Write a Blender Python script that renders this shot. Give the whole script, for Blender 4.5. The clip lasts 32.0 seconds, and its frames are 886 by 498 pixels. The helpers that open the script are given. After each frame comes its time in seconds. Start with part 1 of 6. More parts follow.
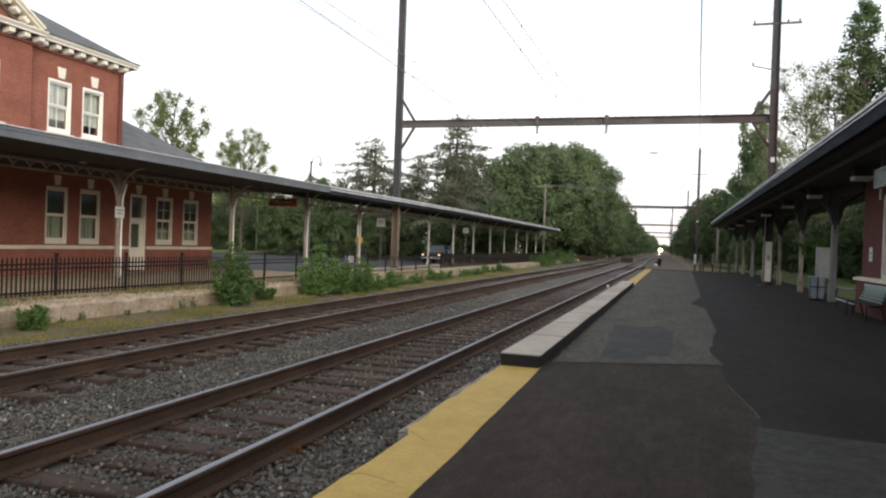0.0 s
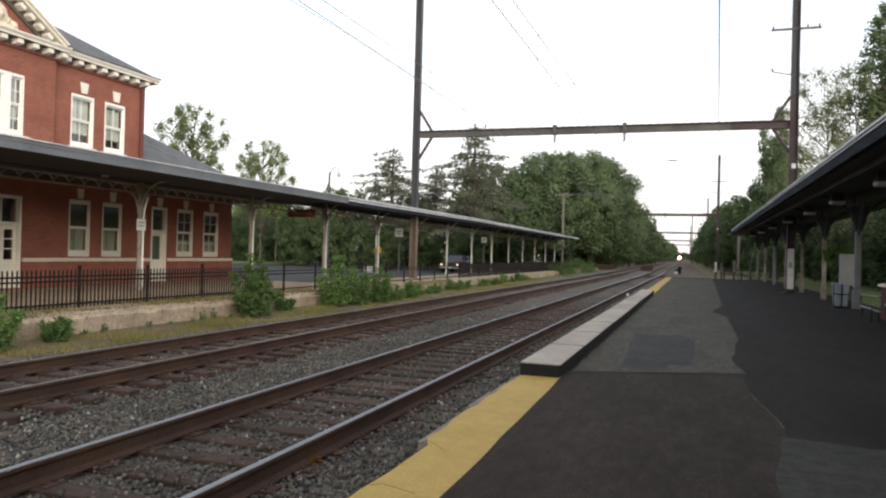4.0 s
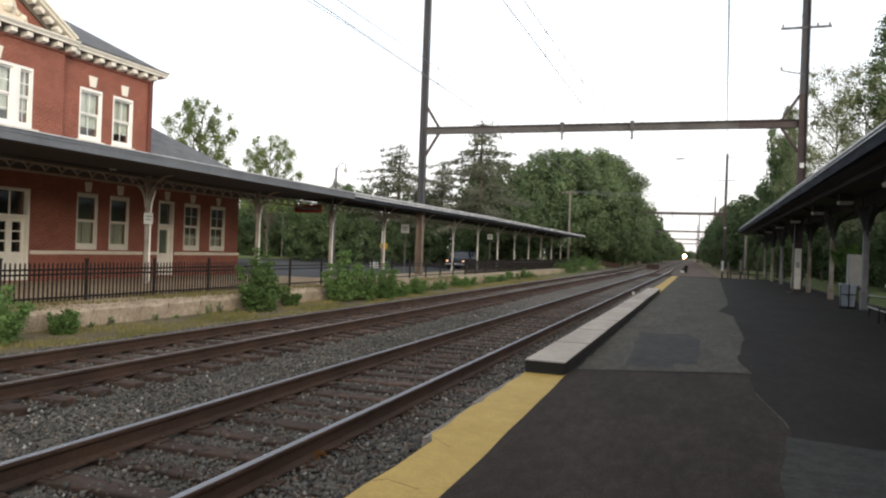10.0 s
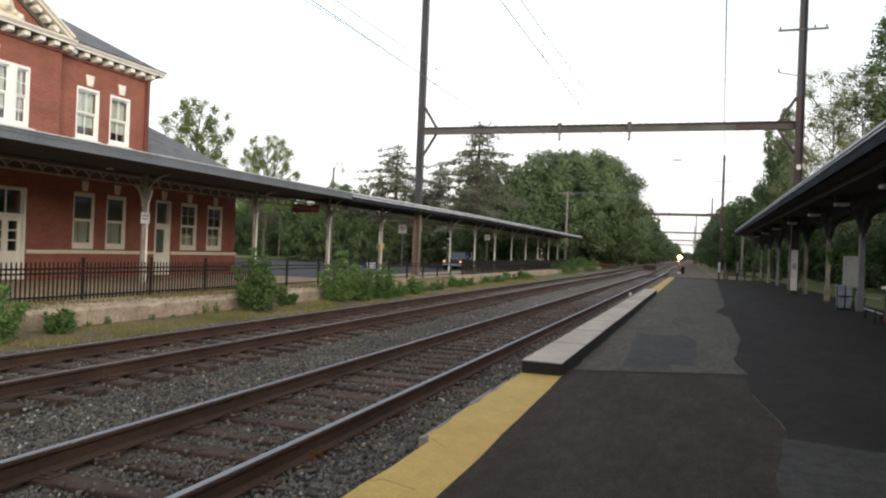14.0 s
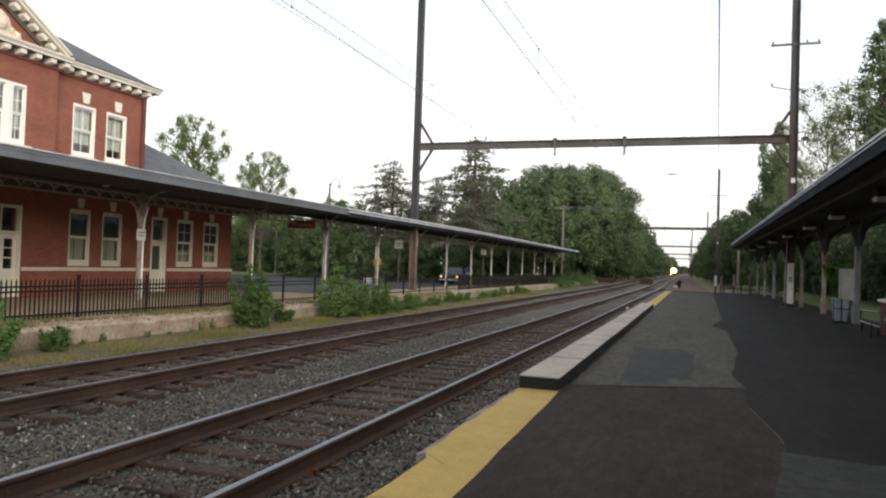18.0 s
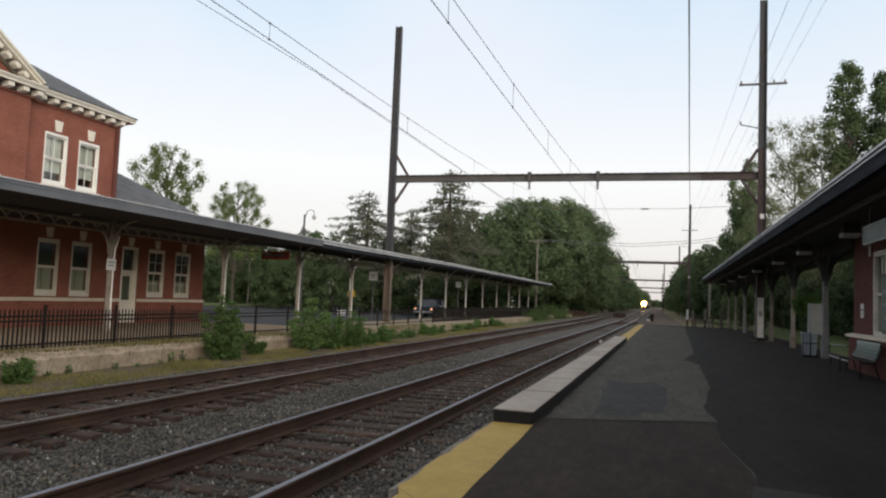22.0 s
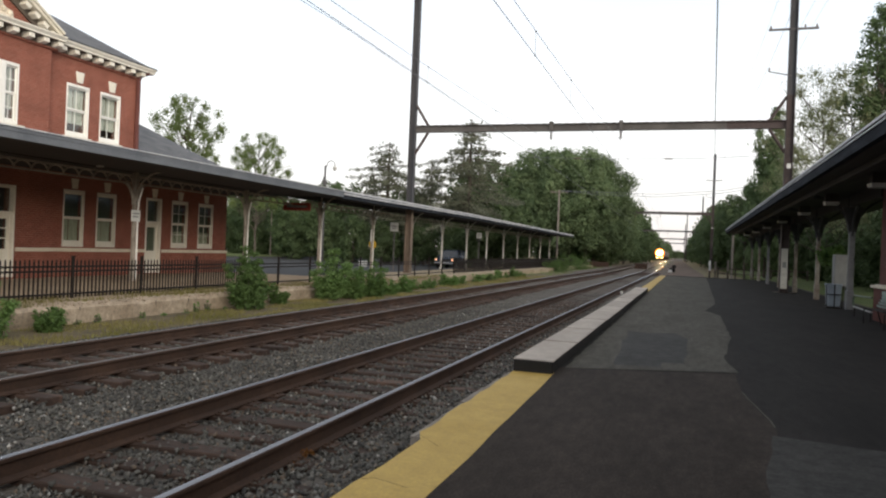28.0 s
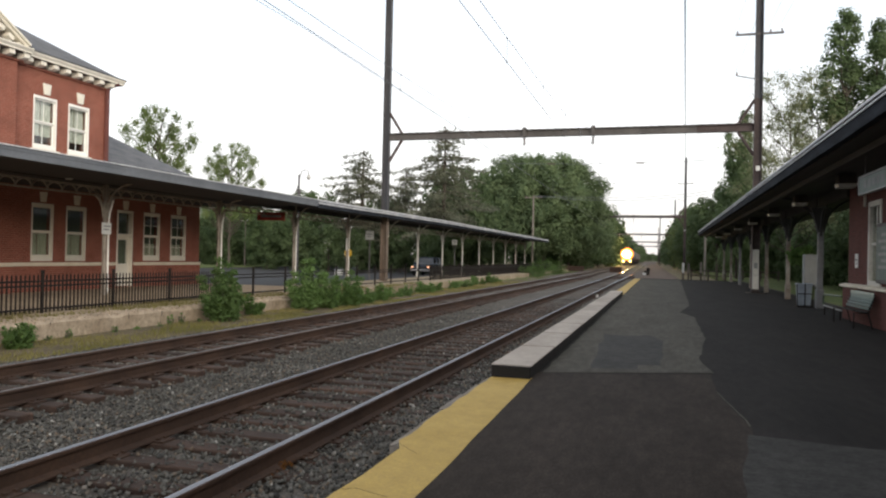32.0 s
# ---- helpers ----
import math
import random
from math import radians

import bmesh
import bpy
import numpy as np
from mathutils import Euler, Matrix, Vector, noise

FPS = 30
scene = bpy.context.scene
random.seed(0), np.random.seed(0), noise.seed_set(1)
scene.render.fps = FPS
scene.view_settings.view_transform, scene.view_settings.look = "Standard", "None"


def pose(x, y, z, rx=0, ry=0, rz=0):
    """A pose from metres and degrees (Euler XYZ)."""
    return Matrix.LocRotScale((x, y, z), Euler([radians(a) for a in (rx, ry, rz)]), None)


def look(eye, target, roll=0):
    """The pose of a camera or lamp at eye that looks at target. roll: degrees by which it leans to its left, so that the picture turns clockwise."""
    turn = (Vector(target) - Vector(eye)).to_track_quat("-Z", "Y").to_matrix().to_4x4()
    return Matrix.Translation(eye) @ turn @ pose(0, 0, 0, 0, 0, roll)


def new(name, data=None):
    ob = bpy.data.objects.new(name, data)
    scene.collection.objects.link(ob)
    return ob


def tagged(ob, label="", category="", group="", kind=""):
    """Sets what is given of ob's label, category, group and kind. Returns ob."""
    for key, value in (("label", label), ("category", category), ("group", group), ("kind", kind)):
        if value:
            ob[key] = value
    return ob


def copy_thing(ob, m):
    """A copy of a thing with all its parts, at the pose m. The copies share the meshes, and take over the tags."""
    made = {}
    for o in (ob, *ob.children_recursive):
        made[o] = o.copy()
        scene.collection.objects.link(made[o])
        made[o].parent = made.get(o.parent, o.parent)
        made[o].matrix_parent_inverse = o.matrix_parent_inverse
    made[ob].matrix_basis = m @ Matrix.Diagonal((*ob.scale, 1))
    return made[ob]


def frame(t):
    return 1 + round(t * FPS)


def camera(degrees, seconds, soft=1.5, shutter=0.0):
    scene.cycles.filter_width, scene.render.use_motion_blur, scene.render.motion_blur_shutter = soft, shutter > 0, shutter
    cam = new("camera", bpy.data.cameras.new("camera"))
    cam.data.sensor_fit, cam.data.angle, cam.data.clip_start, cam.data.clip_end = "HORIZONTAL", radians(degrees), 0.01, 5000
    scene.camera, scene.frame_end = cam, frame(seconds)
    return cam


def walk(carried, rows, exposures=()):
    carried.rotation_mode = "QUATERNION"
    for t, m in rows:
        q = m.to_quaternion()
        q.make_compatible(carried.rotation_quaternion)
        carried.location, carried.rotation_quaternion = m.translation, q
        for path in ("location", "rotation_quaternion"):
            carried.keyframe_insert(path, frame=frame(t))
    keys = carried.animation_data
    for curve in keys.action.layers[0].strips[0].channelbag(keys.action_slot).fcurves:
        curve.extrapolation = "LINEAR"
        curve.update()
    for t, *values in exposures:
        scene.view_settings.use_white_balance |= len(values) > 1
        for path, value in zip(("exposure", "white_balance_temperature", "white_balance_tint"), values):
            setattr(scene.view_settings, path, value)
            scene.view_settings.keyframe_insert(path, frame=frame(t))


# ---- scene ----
cam = camera(62.2, 32.0, soft=2.15)
EYE = (0.0, 0.0, 1.6)
# seconds, yaw, pitch, roll of the hand-held camera on the platform
TURNS = [
    (0, 17.33, -0.41, -1.99), (0.5, 17.48, -0.34, -2.02), (1, 17.73, -0.24, -2.12), (1.5, 17.89, -0.28, -2.01), 
    (2, 18.04, -0.30, -2.15), (2.5, 18.25, -0.31, -2.33), (4.5, 18.62, 0.48, -1.20), (5, 18.23, 0.57, -0.96), 
    (5.5, 18.05, 0.65, -1.38), (6, 17.95, 0.83, -1.25), (6.5, 17.91, 0.99, -1.08), (7, 17.96, 1.04, -1.22), 
    (7.5, 18.04, 1.00, -1.89), (8, 18.32, 0.68, -2.13), (8.5, 18.48, 0.26, -2.10), (9, 18.74, 0.14, -2.07), 
    (9.5, 19.03, 0.06, -2.11), (10, 19.22, 0.01, -2.09), (10.5, 19.31, -0.02, -1.92), 
    (11, 19.34, -0.07, -2.06), (11.5, 19.38, -0.09, -1.99), (12, 19.29, -0.17, -2.38), 
    (12.5, 19.30, -0.13, -2.14), (13, 19.25, 0.03, -2.08), (13.5, 19.20, 0.08, -2.21), 
    (14, 19.00, 0.05, -2.27), (14.5, 18.87, 0.05, -2.01), (16.5, 17.95, 0.99, -1.15), (17, 18.37, 1.03, -1.58), 
    (17.5, 18.56, 1.09, -1.76), (18, 18.73, 1.24, -1.94), (18.5, 18.48, 1.95, -2.84), (19, 18.05, 2.25, -3.07), 
    (19.5, 17.89, 2.77, -3.02), (20, 17.65, 3.02, -2.97), (20.5, 17.34, 3.23, -3.01), (21, 17.16, 3.45, -2.73), 
    (21.5, 16.94, 3.62, -2.81), (22, 16.74, 3.83, -2.30), (22.5, 16.41, 3.50, -1.65), (23, 16.35, 3.27, -1.99), 
    (23.5, 16.64, 3.25, -1.84), (24, 16.76, 3.15, -1.36), (24.5, 17.12, 3.08, -1.31), (25, 17.66, 2.80, -1.33), 
    (25.5, 17.78, 2.66, -1.53), (26, 17.90, 1.50, -1.84), (26.5, 17.95, 0.32, -2.39), 
    (28.5, 18.40, -0.15, -2.27), (29, 17.97, -0.31, -1.98), (29.5, 17.32, -0.48, -1.77), 
    (30, 17.14, -0.50, -1.56), (30.5, 16.91, -0.53, -0.97), (31, 16.70, -0.26, -0.77), 
    (31.5, 16.43, 0.37, -0.53), (32, 16.48, 0.55, -1.24), 
]
walk(cam, [(t, pose(*EYE, 90 + p, r, y)) for t, y, p, r in TURNS],
     exposures=[(0, 0.45), (17.5, 0.44), (19, 0.10), (20, 0.04), (21, 0.03), (22, -0.10), (25.5, -0.14), (26, -0.14), (26.5, 0.03), (28.5, 0.28), (29, 0.35), (32, 0.35)])

# ---- light ----
world = bpy.data.worlds.new("evening_sky")
scene.world = world
world.use_nodes = True
wn, wl = world.node_tree.nodes, world.node_tree.links
sky = wn.new("ShaderNodeTexSky")
sky.sky_type = "NISHITA"
sky.sun_disc = False
sky.sun_elevation, sky.sun_rotation = radians(16), radians(136)
sky.altitude, sky.air_density, sky.dust_density, sky.ozone_density = 100, 1.0, 2.5, 1.0
# thin evening cloud: warm white low down, pale blue higher up
geo = wn.new("ShaderNodeTexCoord")
sep = wn.new("ShaderNodeSeparateXYZ")
wl.new(geo.outputs["Generated"], sep.inputs[0])
cloud = wn.new("ShaderNodeValToRGB")
stops = cloud.color_ramp.elements
stops[0].position, stops[0].color = 0.0, (0.80, 0.735, 0.70, 1)
stops[1].position, stops[1].color = 1.0, (0.46, 0.46, 0.47, 1)
for at, colour in ((0.07, (0.90, 0.87, 0.85, 1)), (0.17, (0.99, 0.985, 0.98, 1)), (0.38, (0.71, 0.835, 0.97, 1)), (0.60, (0.56, 0.58, 0.61, 1))):
    stops.new(at).color = colour
wl.new(sep.outputs[2], cloud.inputs[0])
bright = wn.new("ShaderNodeVectorMath")
bright.operation = "SCALE"
bright.inputs["Scale"].default_value = 12.0
# soft unevenness of the thin cloud
puff = wn.new("ShaderNodeTexNoise")
puff.inputs["Scale"].default_value, puff.inputs["Detail"].default_value = 2.2, 3
wl.new(geo.outputs["Generated"], puff.inputs["Vector"])
thick = wn.new("ShaderNodeMapRange")
for k, v in enumerate((0.45, 0.7, 0.0, 0.55), 1):
    thick.inputs[k].default_value = v
wl.new(puff.outputs["Fac"], thick.inputs[0])
white = wn.new("ShaderNodeMix")
white.data_type, white.blend_type = "RGBA", "LIGHTEN"
white.inputs[7].default_value = (0.95, 0.94, 0.93, 1)
wl.new(thick.outputs[0], white.inputs[0])
wl.new(cloud.outputs[0], white.inputs[6])
fade = wn.new("ShaderNodeMapRange")
for k, v in enumerate((0.5, 0.65, 1.0, 0.0), 1):
    fade.inputs[k].default_value = v
wl.new(sep.outputs[2], fade.inputs[0])
both = wn.new("ShaderNodeMix")
both.data_type = "RGBA"
wl.new(fade.outputs[0], both.inputs[0])
wl.new(cloud.outputs[0], both.inputs[6])
wl.new(white.outputs[2], both.inputs[7])
wl.new(both.outputs[2], bright.inputs[0])
veil = wn.new("ShaderNodeMix")
veil.data_type = "RGBA"
veil.inputs[0].default_value = 0.85
wl.new(sky.outputs[0], veil.inputs[6])
wl.new(bright.outputs[0], veil.inputs[7])
wl.new(veil.outputs[2], wn["Background"].inputs[0])
wn["Background"].inputs[1].default_value = 0.1

sun = new("sun", bpy.data.lights.new("sun", "SUN"))
sun.data.energy, sun.data.angle, sun.data.color = 2.62, radians(45), (1.0, 0.88, 0.74)
sun.matrix_world = look((43, -45, 17.8), (0, 0, 0))

# ---- materials ----
def ramp_mix(nt, fac, a, b):
    m = nt.nodes.new("ShaderNodeMix")
    m.data_type = "RGBA"
    m.inputs[6].default_value, m.inputs[7].default_value = (*a, 1), (*b, 1)
    nt.links.new(fac, m.inputs[0])
    return m.outputs[2]


def noise_node(nt, co, scale, detail=4, rough=0.6):
    n = nt.nodes.new("ShaderNodeTexNoise")
    n.inputs["Scale"].default_value, n.inputs["Detail"].default_value, n.inputs["Roughness"].default_value = scale, detail, rough
    nt.links.new(co, n.inputs["Vector"])
    return n.outputs["Fac"]


def stretch(nt, value, lo, hi, a=0.0, b=1.0):
    m = nt.nodes.new("ShaderNodeMapRange")
    for i, v in enumerate((lo, hi, a, b), 1):
        m.inputs[i].default_value = v
    nt.links.new(value, m.inputs[0])
    return m.outputs[0]


def scaled(nt, colour, fac):
    m = nt.nodes.new("ShaderNodeMix")
    m.data_type, m.blend_type = "RGBA", "MULTIPLY"
    m.inputs[0].default_value = 1
    nt.links.new(colour, m.inputs[6])
    nt.links.new(fac, m.inputs[7])
    return m.outputs[2]


def surface(name, a, b, rough=0.8, metal=0.0, coarse=1.2, fine=30.0, grain=0.35, bump=0.2, depth=0.01,
            vary=0.0, islands=False, local=False, spec=0.4, squash=(1, 1, 1), mottle=0.0):
    """Two colours mixed by broad blotches, with a finer grain over them and relief of the same grain."""
    mat = bpy.data.materials.new(name)
    mat.use_nodes = True
    nt = mat.node_tree
    bs = nt.nodes["Principled BSDF"]
    if local:
        co = nt.nodes.new("ShaderNodeTexCoord").outputs["Object"]
    else:
        co = nt.nodes.new("ShaderNodeNewGeometry").outputs["Position"]
    if squash != (1, 1, 1):
        mp = nt.nodes.new("ShaderNodeMapping")
        mp.inputs["Scale"].default_value = squash
        nt.links.new(co, mp.inputs["Vector"])
        co = mp.outputs[0]
    blot = stretch(nt, noise_node(nt, co, coarse, 5), 0.32, 0.68)
    col = ramp_mix(nt, blot, a, b)
    g = noise_node(nt, co, fine, 3, 0.7)
    col = scaled(nt, col, stretch(nt, g, 0.25, 0.75, 1 - grain, 1 + grain * 0.6))
    if mottle:
        col = scaled(nt, col, stretch(nt, noise_node(nt, co, coarse * 5.5, 6, 0.75), 0.36, 0.64, 1 - mottle, 1 + mottle))
    if vary:
        if islands:
            r = nt.nodes.new("ShaderNodeNewGeometry").outputs["Random Per Island"]
        else:
            r = nt.nodes.new("ShaderNodeObjectInfo").outputs["Random"]
        col = scaled(nt, col, stretch(nt, r, 0, 1, 1 - vary, 1 + vary))
    nt.links.new(col, bs.inputs["Base Color"])
    nt.links.new(stretch(nt, g, 0.2, 0.8, max(0.02, rough - 0.1), min(1, rough + 0.1)), bs.inputs["Roughness"])
    bs.inputs["Metallic"].default_value = metal
    bs.inputs["Specular IOR Level"].default_value = spec
    if bump:
        bp = nt.nodes.new("ShaderNodeBump")
        bp.inputs["Strength"].default_value, bp.inputs["Distance"].default_value = bump, depth
        nt.links.new(g, bp.inputs["Height"])
        nt.links.new(bp.outputs[0], bs.inputs["Normal"])
    return mat


def brickwork(name, a, b, mortar):
    mat = bpy.data.materials.new(name)
    mat.use_nodes = True
    nt = mat.node_tree
    bs = nt.nodes["Principled BSDF"]
    pos = nt.nodes.new("ShaderNodeNewGeometry").outputs["Position"]
    sp = nt.nodes.new("ShaderNodeSeparateXYZ")
    nt.links.new(pos, sp.inputs[0])
    add = nt.nodes.new("ShaderNodeMath")
    nt.links.new(sp.outputs[0], add.inputs[0])
    nt.links.new(sp.outputs[1], add.inputs[1])
    cb = nt.nodes.new("ShaderNodeCombineXYZ")
    nt.links.new(add.outputs[0], cb.inputs[0])
    nt.links.new(sp.outputs[2], cb.inputs[1])
    br = nt.nodes.new("ShaderNodeTexBrick")
    br.inputs["Scale"].default_value = 1
    br.inputs["Brick Width"].default_value, br.inputs["Row Height"].default_value = 0.215, 0.075
    br.inputs["Mortar Size"].default_value, br.inputs["Bias"].default_value = 0.006, 0.0
    br.inputs["Color1"].default_value, br.inputs["Color2"].default_value = (*a, 1), (*b, 1)
    br.inputs["Mortar"].default_value = (*mortar, 1)
    nt.links.new(cb.outputs[0], br.inputs["Vector"])
    g = noise_node(nt, pos, 1.3, 5)
    col = scaled(nt, br.outputs["Color"], stretch(nt, g, 0.3, 0.7, 0.84, 1.12))
    nt.links.new(col, bs.inputs["Base Color"])
    bs.inputs["Roughness"].default_value = 0.85
    bs.inputs["Specular IOR Level"].default_value = 0.25
    bp = nt.nodes.new("ShaderNodeBump")
    bp.invert = True
    bp.inputs["Strength"].default_value, bp.inputs["Distance"].default_value = 0.3, 0.006
    nt.links.new(br.outputs["Fac"], bp.inputs["Height"])
    nt.links.new(bp.outputs[0], bs.inputs["Normal"])
    return mat


def stone_mix(name):
    """Crushed stone: mostly grey, each stone its own tone, some rust-stained, a few nearly white."""
    mat = bpy.data.materials.new(name)
    mat.use_nodes = True
    nt = mat.node_tree
    bs = nt.nodes["Principled BSDF"]
    g = nt.nodes.new("ShaderNodeNewGeometry")
    tone = nt.nodes.new("ShaderNodeValToRGB")
    el = tone.color_ramp.elements
    el[0].position, el[0].color = 0.0, (0.045, 0.045, 0.044, 1)
    el[1].position, el[1].color = 1.0, (0.46, 0.45, 0.42, 1)
    for at, c in ((0.35, (0.083, 0.081, 0.073)), (0.68, (0.128, 0.126, 0.114)), (0.86, (0.174, 0.169, 0.154)), (0.885, (0.155, 0.118, 0.088)), (0.972, (0.19, 0.155, 0.122)), (0.988, (0.29, 0.285, 0.265))):
        el.new(at).color = (*c, 1)
    nt.links.new(g.outputs["Random Per Island"], tone.inputs[0])
    col = scaled(nt, tone.outputs[0], stretch(nt, noise_node(nt, g.outputs["Position"], 0.8, 4), 0.3, 0.7, 0.72, 1.2))
    col = scaled(nt, col, stretch(nt, noise_node(nt, g.outputs["Position"], 60, 3), 0.25, 0.75, 0.8, 1.15))
    nt.links.new(col, bs.inputs["Base Color"])
    bs.inputs["Roughness"].default_value = 0.8
    bs.inputs["Specular IOR Level"].default_value = 0.35
    return mat


def glowing(name, colour, strength):
    mat = bpy.data.materials.new(name)
    mat.use_nodes = True
    bs = mat.node_tree.nodes["Principled BSDF"]
    bs.inputs["Base Color"].default_value = (*colour, 1)
    bs.inputs["Emission Color"].default_value = (*colour, 1)
    bs.inputs["Emission Strength"].default_value = strength
    return mat


def leafy(name, a, b):
    """Leaves: colour varies leaf by leaf and by broad patches; light passes through a little."""
    mat = bpy.data.materials.new(name)
    mat.use_nodes = True
    nt = mat.node_tree
    bs = nt.nodes["Principled BSDF"]
    r = nt.nodes.new("ShaderNodeNewGeometry")
    blot = stretch(nt, noise_node(nt, r.outputs["Position"], 0.35, 3), 0.35, 0.65)
    col = ramp_mix(nt, blot, a, b)
    col = scaled(nt, col, stretch(nt, r.outputs["Random Per Island"], 0, 1, 0.82, 1.18))
    rnd = nt.nodes.new("ShaderNodeObjectInfo").outputs["Random"]
    col = scaled(nt, col, stretch(nt, rnd, 0, 1, 0.8, 1.2))
    nt.links.new(col, bs.inputs["Base Color"])
    bs.inputs["Roughness"].default_value = 0.6
    bs.inputs["Specular IOR Level"].default_value = 0.25
    tr = nt.nodes.new("ShaderNodeBsdfTranslucent")
    nt.links.new(col, tr.inputs["Color"])
    mx = nt.nodes.new("ShaderNodeMixShader")
    mx.inputs[0].default_value = 0.5
    nt.links.new(bs.outputs[0], mx.inputs[1])
    nt.links.new(tr.outputs[0], mx.inputs[2])
    nt.links.new(mx.outputs[0], nt.nodes["Material Output"].inputs["Surface"])
    return mat


ASPHALT = surface("worn_asphalt", (0.0172, 0.0156, 0.0148), (0.0285, 0.0255, 0.0238), 0.9, coarse=1.4, fine=70, grain=0.55, bump=0.4, depth=0.006, spec=0.15, squash=(1, 0.3, 1), mottle=0.24)
ASPHALT_BROWN = surface("brown_dusty_asphalt", (0.031, 0.0243, 0.0198), (0.052, 0.0412, 0.0342), 0.9, coarse=1.8, fine=70, grain=0.6, bump=0.45, depth=0.006, spec=0.15, squash=(1, 0.3, 1), mottle=0.24)
ASPHALT_GREY = surface("grey_repair_asphalt", (0.047, 0.046, 0.0435), (0.064, 0.062, 0.058), 0.9, coarse=1.1, fine=26, grain=0.4, bump=0.4, depth=0.006, spec=0.15, mottle=0.24)
ASPHALT_PALE = surface("older_pale_asphalt", (0.074, 0.069, 0.058), (0.108, 0.101, 0.085), 0.92, coarse=1.4, fine=60, grain=0.4, bump=0.4, depth=0.006, spec=0.15, squash=(1, 0.3, 1), mottle=0.24)
ASPHALT_PATCH = surface("dark_patch_asphalt", (0.050, 0.049, 0.048), (0.066, 0.065, 0.062), 0.9, coarse=1.0, fine=60, grain=0.25, bump=0.3, depth=0.005, spec=0.15, mottle=0.24)
ROAD = surface("road_asphalt", (0.036, 0.037, 0.041), (0.054, 0.056, 0.061), 0.9, coarse=0.3, fine=25, grain=0.2, bump=0.2)
YELLOW = surface("worn_yellow_paint", (0.445, 0.30, 0.072), (0.515, 0.355, 0.098), 0.75, coarse=1.3, fine=38, grain=0.2, bump=0.12, depth=0.003, mottle=0.08)
BOARD = surface("weathered_edge_board", (0.35, 0.305, 0.265), (0.46, 0.41, 0.36), 0.85, coarse=1.6, fine=45, grain=0.16, bump=0.25, vary=0.1, squash=(1, 0.5, 1), mottle=0.08)
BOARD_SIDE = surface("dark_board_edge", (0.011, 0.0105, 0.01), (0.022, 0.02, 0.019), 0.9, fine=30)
CONCRETE = surface("stained_concrete", (0.285, 0.225, 0.16), (0.475, 0.39, 0.295), 0.92, coarse=1.1, fine=14, grain=0.34, bump=0.6, depth=0.025, mottle=0.2)
GRAVEL = surface("sandy_gravel", (0.33, 0.27, 0.18), (0.46, 0.38, 0.27), 0.95, coarse=0.7, fine=22, grain=0.4, bump=0.5, depth=0.02)
PAVERS = surface("brown_platform_earth", (0.29, 0.215, 0.145), (0.43, 0.335, 0.23), 0.95, coarse=0.8, fine=16, grain=0.35, bump=0.4, depth=0.02)
GROUND = surface("dry_earth_and_grass", (0.13, 0.115, 0.055), (0.25, 0.205, 0.12), 0.95, coarse=0.35, fine=9, grain=0.5, bump=0.5, depth=0.04)
VERGE = surface("dark_weedy_earth", (0.10, 0.08, 0.045), (0.185, 0.148, 0.085), 0.95, coarse=0.8, fine=9, grain=0.5, bump=0.6, depth=0.04, mottle=0.2)
GRASS = surface("mown_grass", (0.075, 0.115, 0.028), (0.14, 0.17, 0.055), 0.9, coarse=0.5, fine=18, grain=0.45, bump=0.5, depth=0.03)
BALLAST = surface("grey_ballast_bed", (0.092, 0.081, 0.070), (0.155, 0.138, 0.119), 0.9, coarse=0.9, fine=20, grain=0.6, bump=1.0, depth=0.05)
BALLAST_BROWN = surface("rust_stained_ballast", (0.10, 0.081, 0.068), (0.16, 0.131, 0.11), 0.9, coarse=0.5, fine=12, grain=0.6, bump=1.0, depth=0.05)
TIE = surface("old_timber_sleeper", (0.034, 0.0215, 0.0165), (0.098, 0.061, 0.046), 0.92, coarse=3.2, fine=24, grain=0.6, bump=0.6, depth=0.012, vary=0.35, squash=(0.25, 1, 1))
RUST = surface("rusty_rail_steel", (0.042, 0.0245, 0.0175), (0.08, 0.046, 0.031), 0.85, 0.1, coarse=1.5, fine=25, grain=0.4, bump=0.3)
RAILHEAD = surface("polished_railhead", (0.30, 0.31, 0.335), (0.42, 0.43, 0.46), 0.08, 1.0, coarse=2, fine=60, grain=0.2, bump=0.02, squash=(1, 0.1, 1))
RAILDULL = surface("dull_railhead", (0.22, 0.20, 0.19), (0.33, 0.31, 0.30), 0.14, 0.9, coarse=2, fine=50, grain=0.25, bump=0.1, squash=(1, 0.1, 1))
STONE = stone_mix("ballast_stone")
BRICK = brickwork("red_brick", (0.21, 0.069, 0.046), (0.262, 0.088, 0.06), (0.36, 0.195, 0.148))
# Waiting-room red brick, its colour lowered for the near canopy's shade.
BRICK_SHADED = brickwork("shaded_red_brick", (0.09, 0.03, 0.024), (0.12, 0.04, 0.032), (0.11, 0.065, 0.058))
TRIM = surface("cream_painted_trim", (0.74, 0.70, 0.60), (0.83, 0.80, 0.71), 0.55, coarse=2, fine=18, grain=0.12, bump=0.1)
# Cornice brown, darkened to stand for the shade between the blocks.
RECESS_SHADE = surface("brown_recess_with_shade", (0.085, 0.07, 0.056), (0.14, 0.118, 0.095), 0.7, coarse=2, fine=18, grain=0.2, bump=0.1)
SASH = surface("white_sash_paint", (0.80, 0.79, 0.745), (0.86, 0.855, 0.82), 0.5, coarse=2, fine=18, grain=0.08, bump=0.08)
POSTPAINT = surface("pale_post_paint", (0.52, 0.50, 0.45), (0.64, 0.62, 0.56), 0.6, coarse=3, fine=18, grain=0.25, bump=0.15)
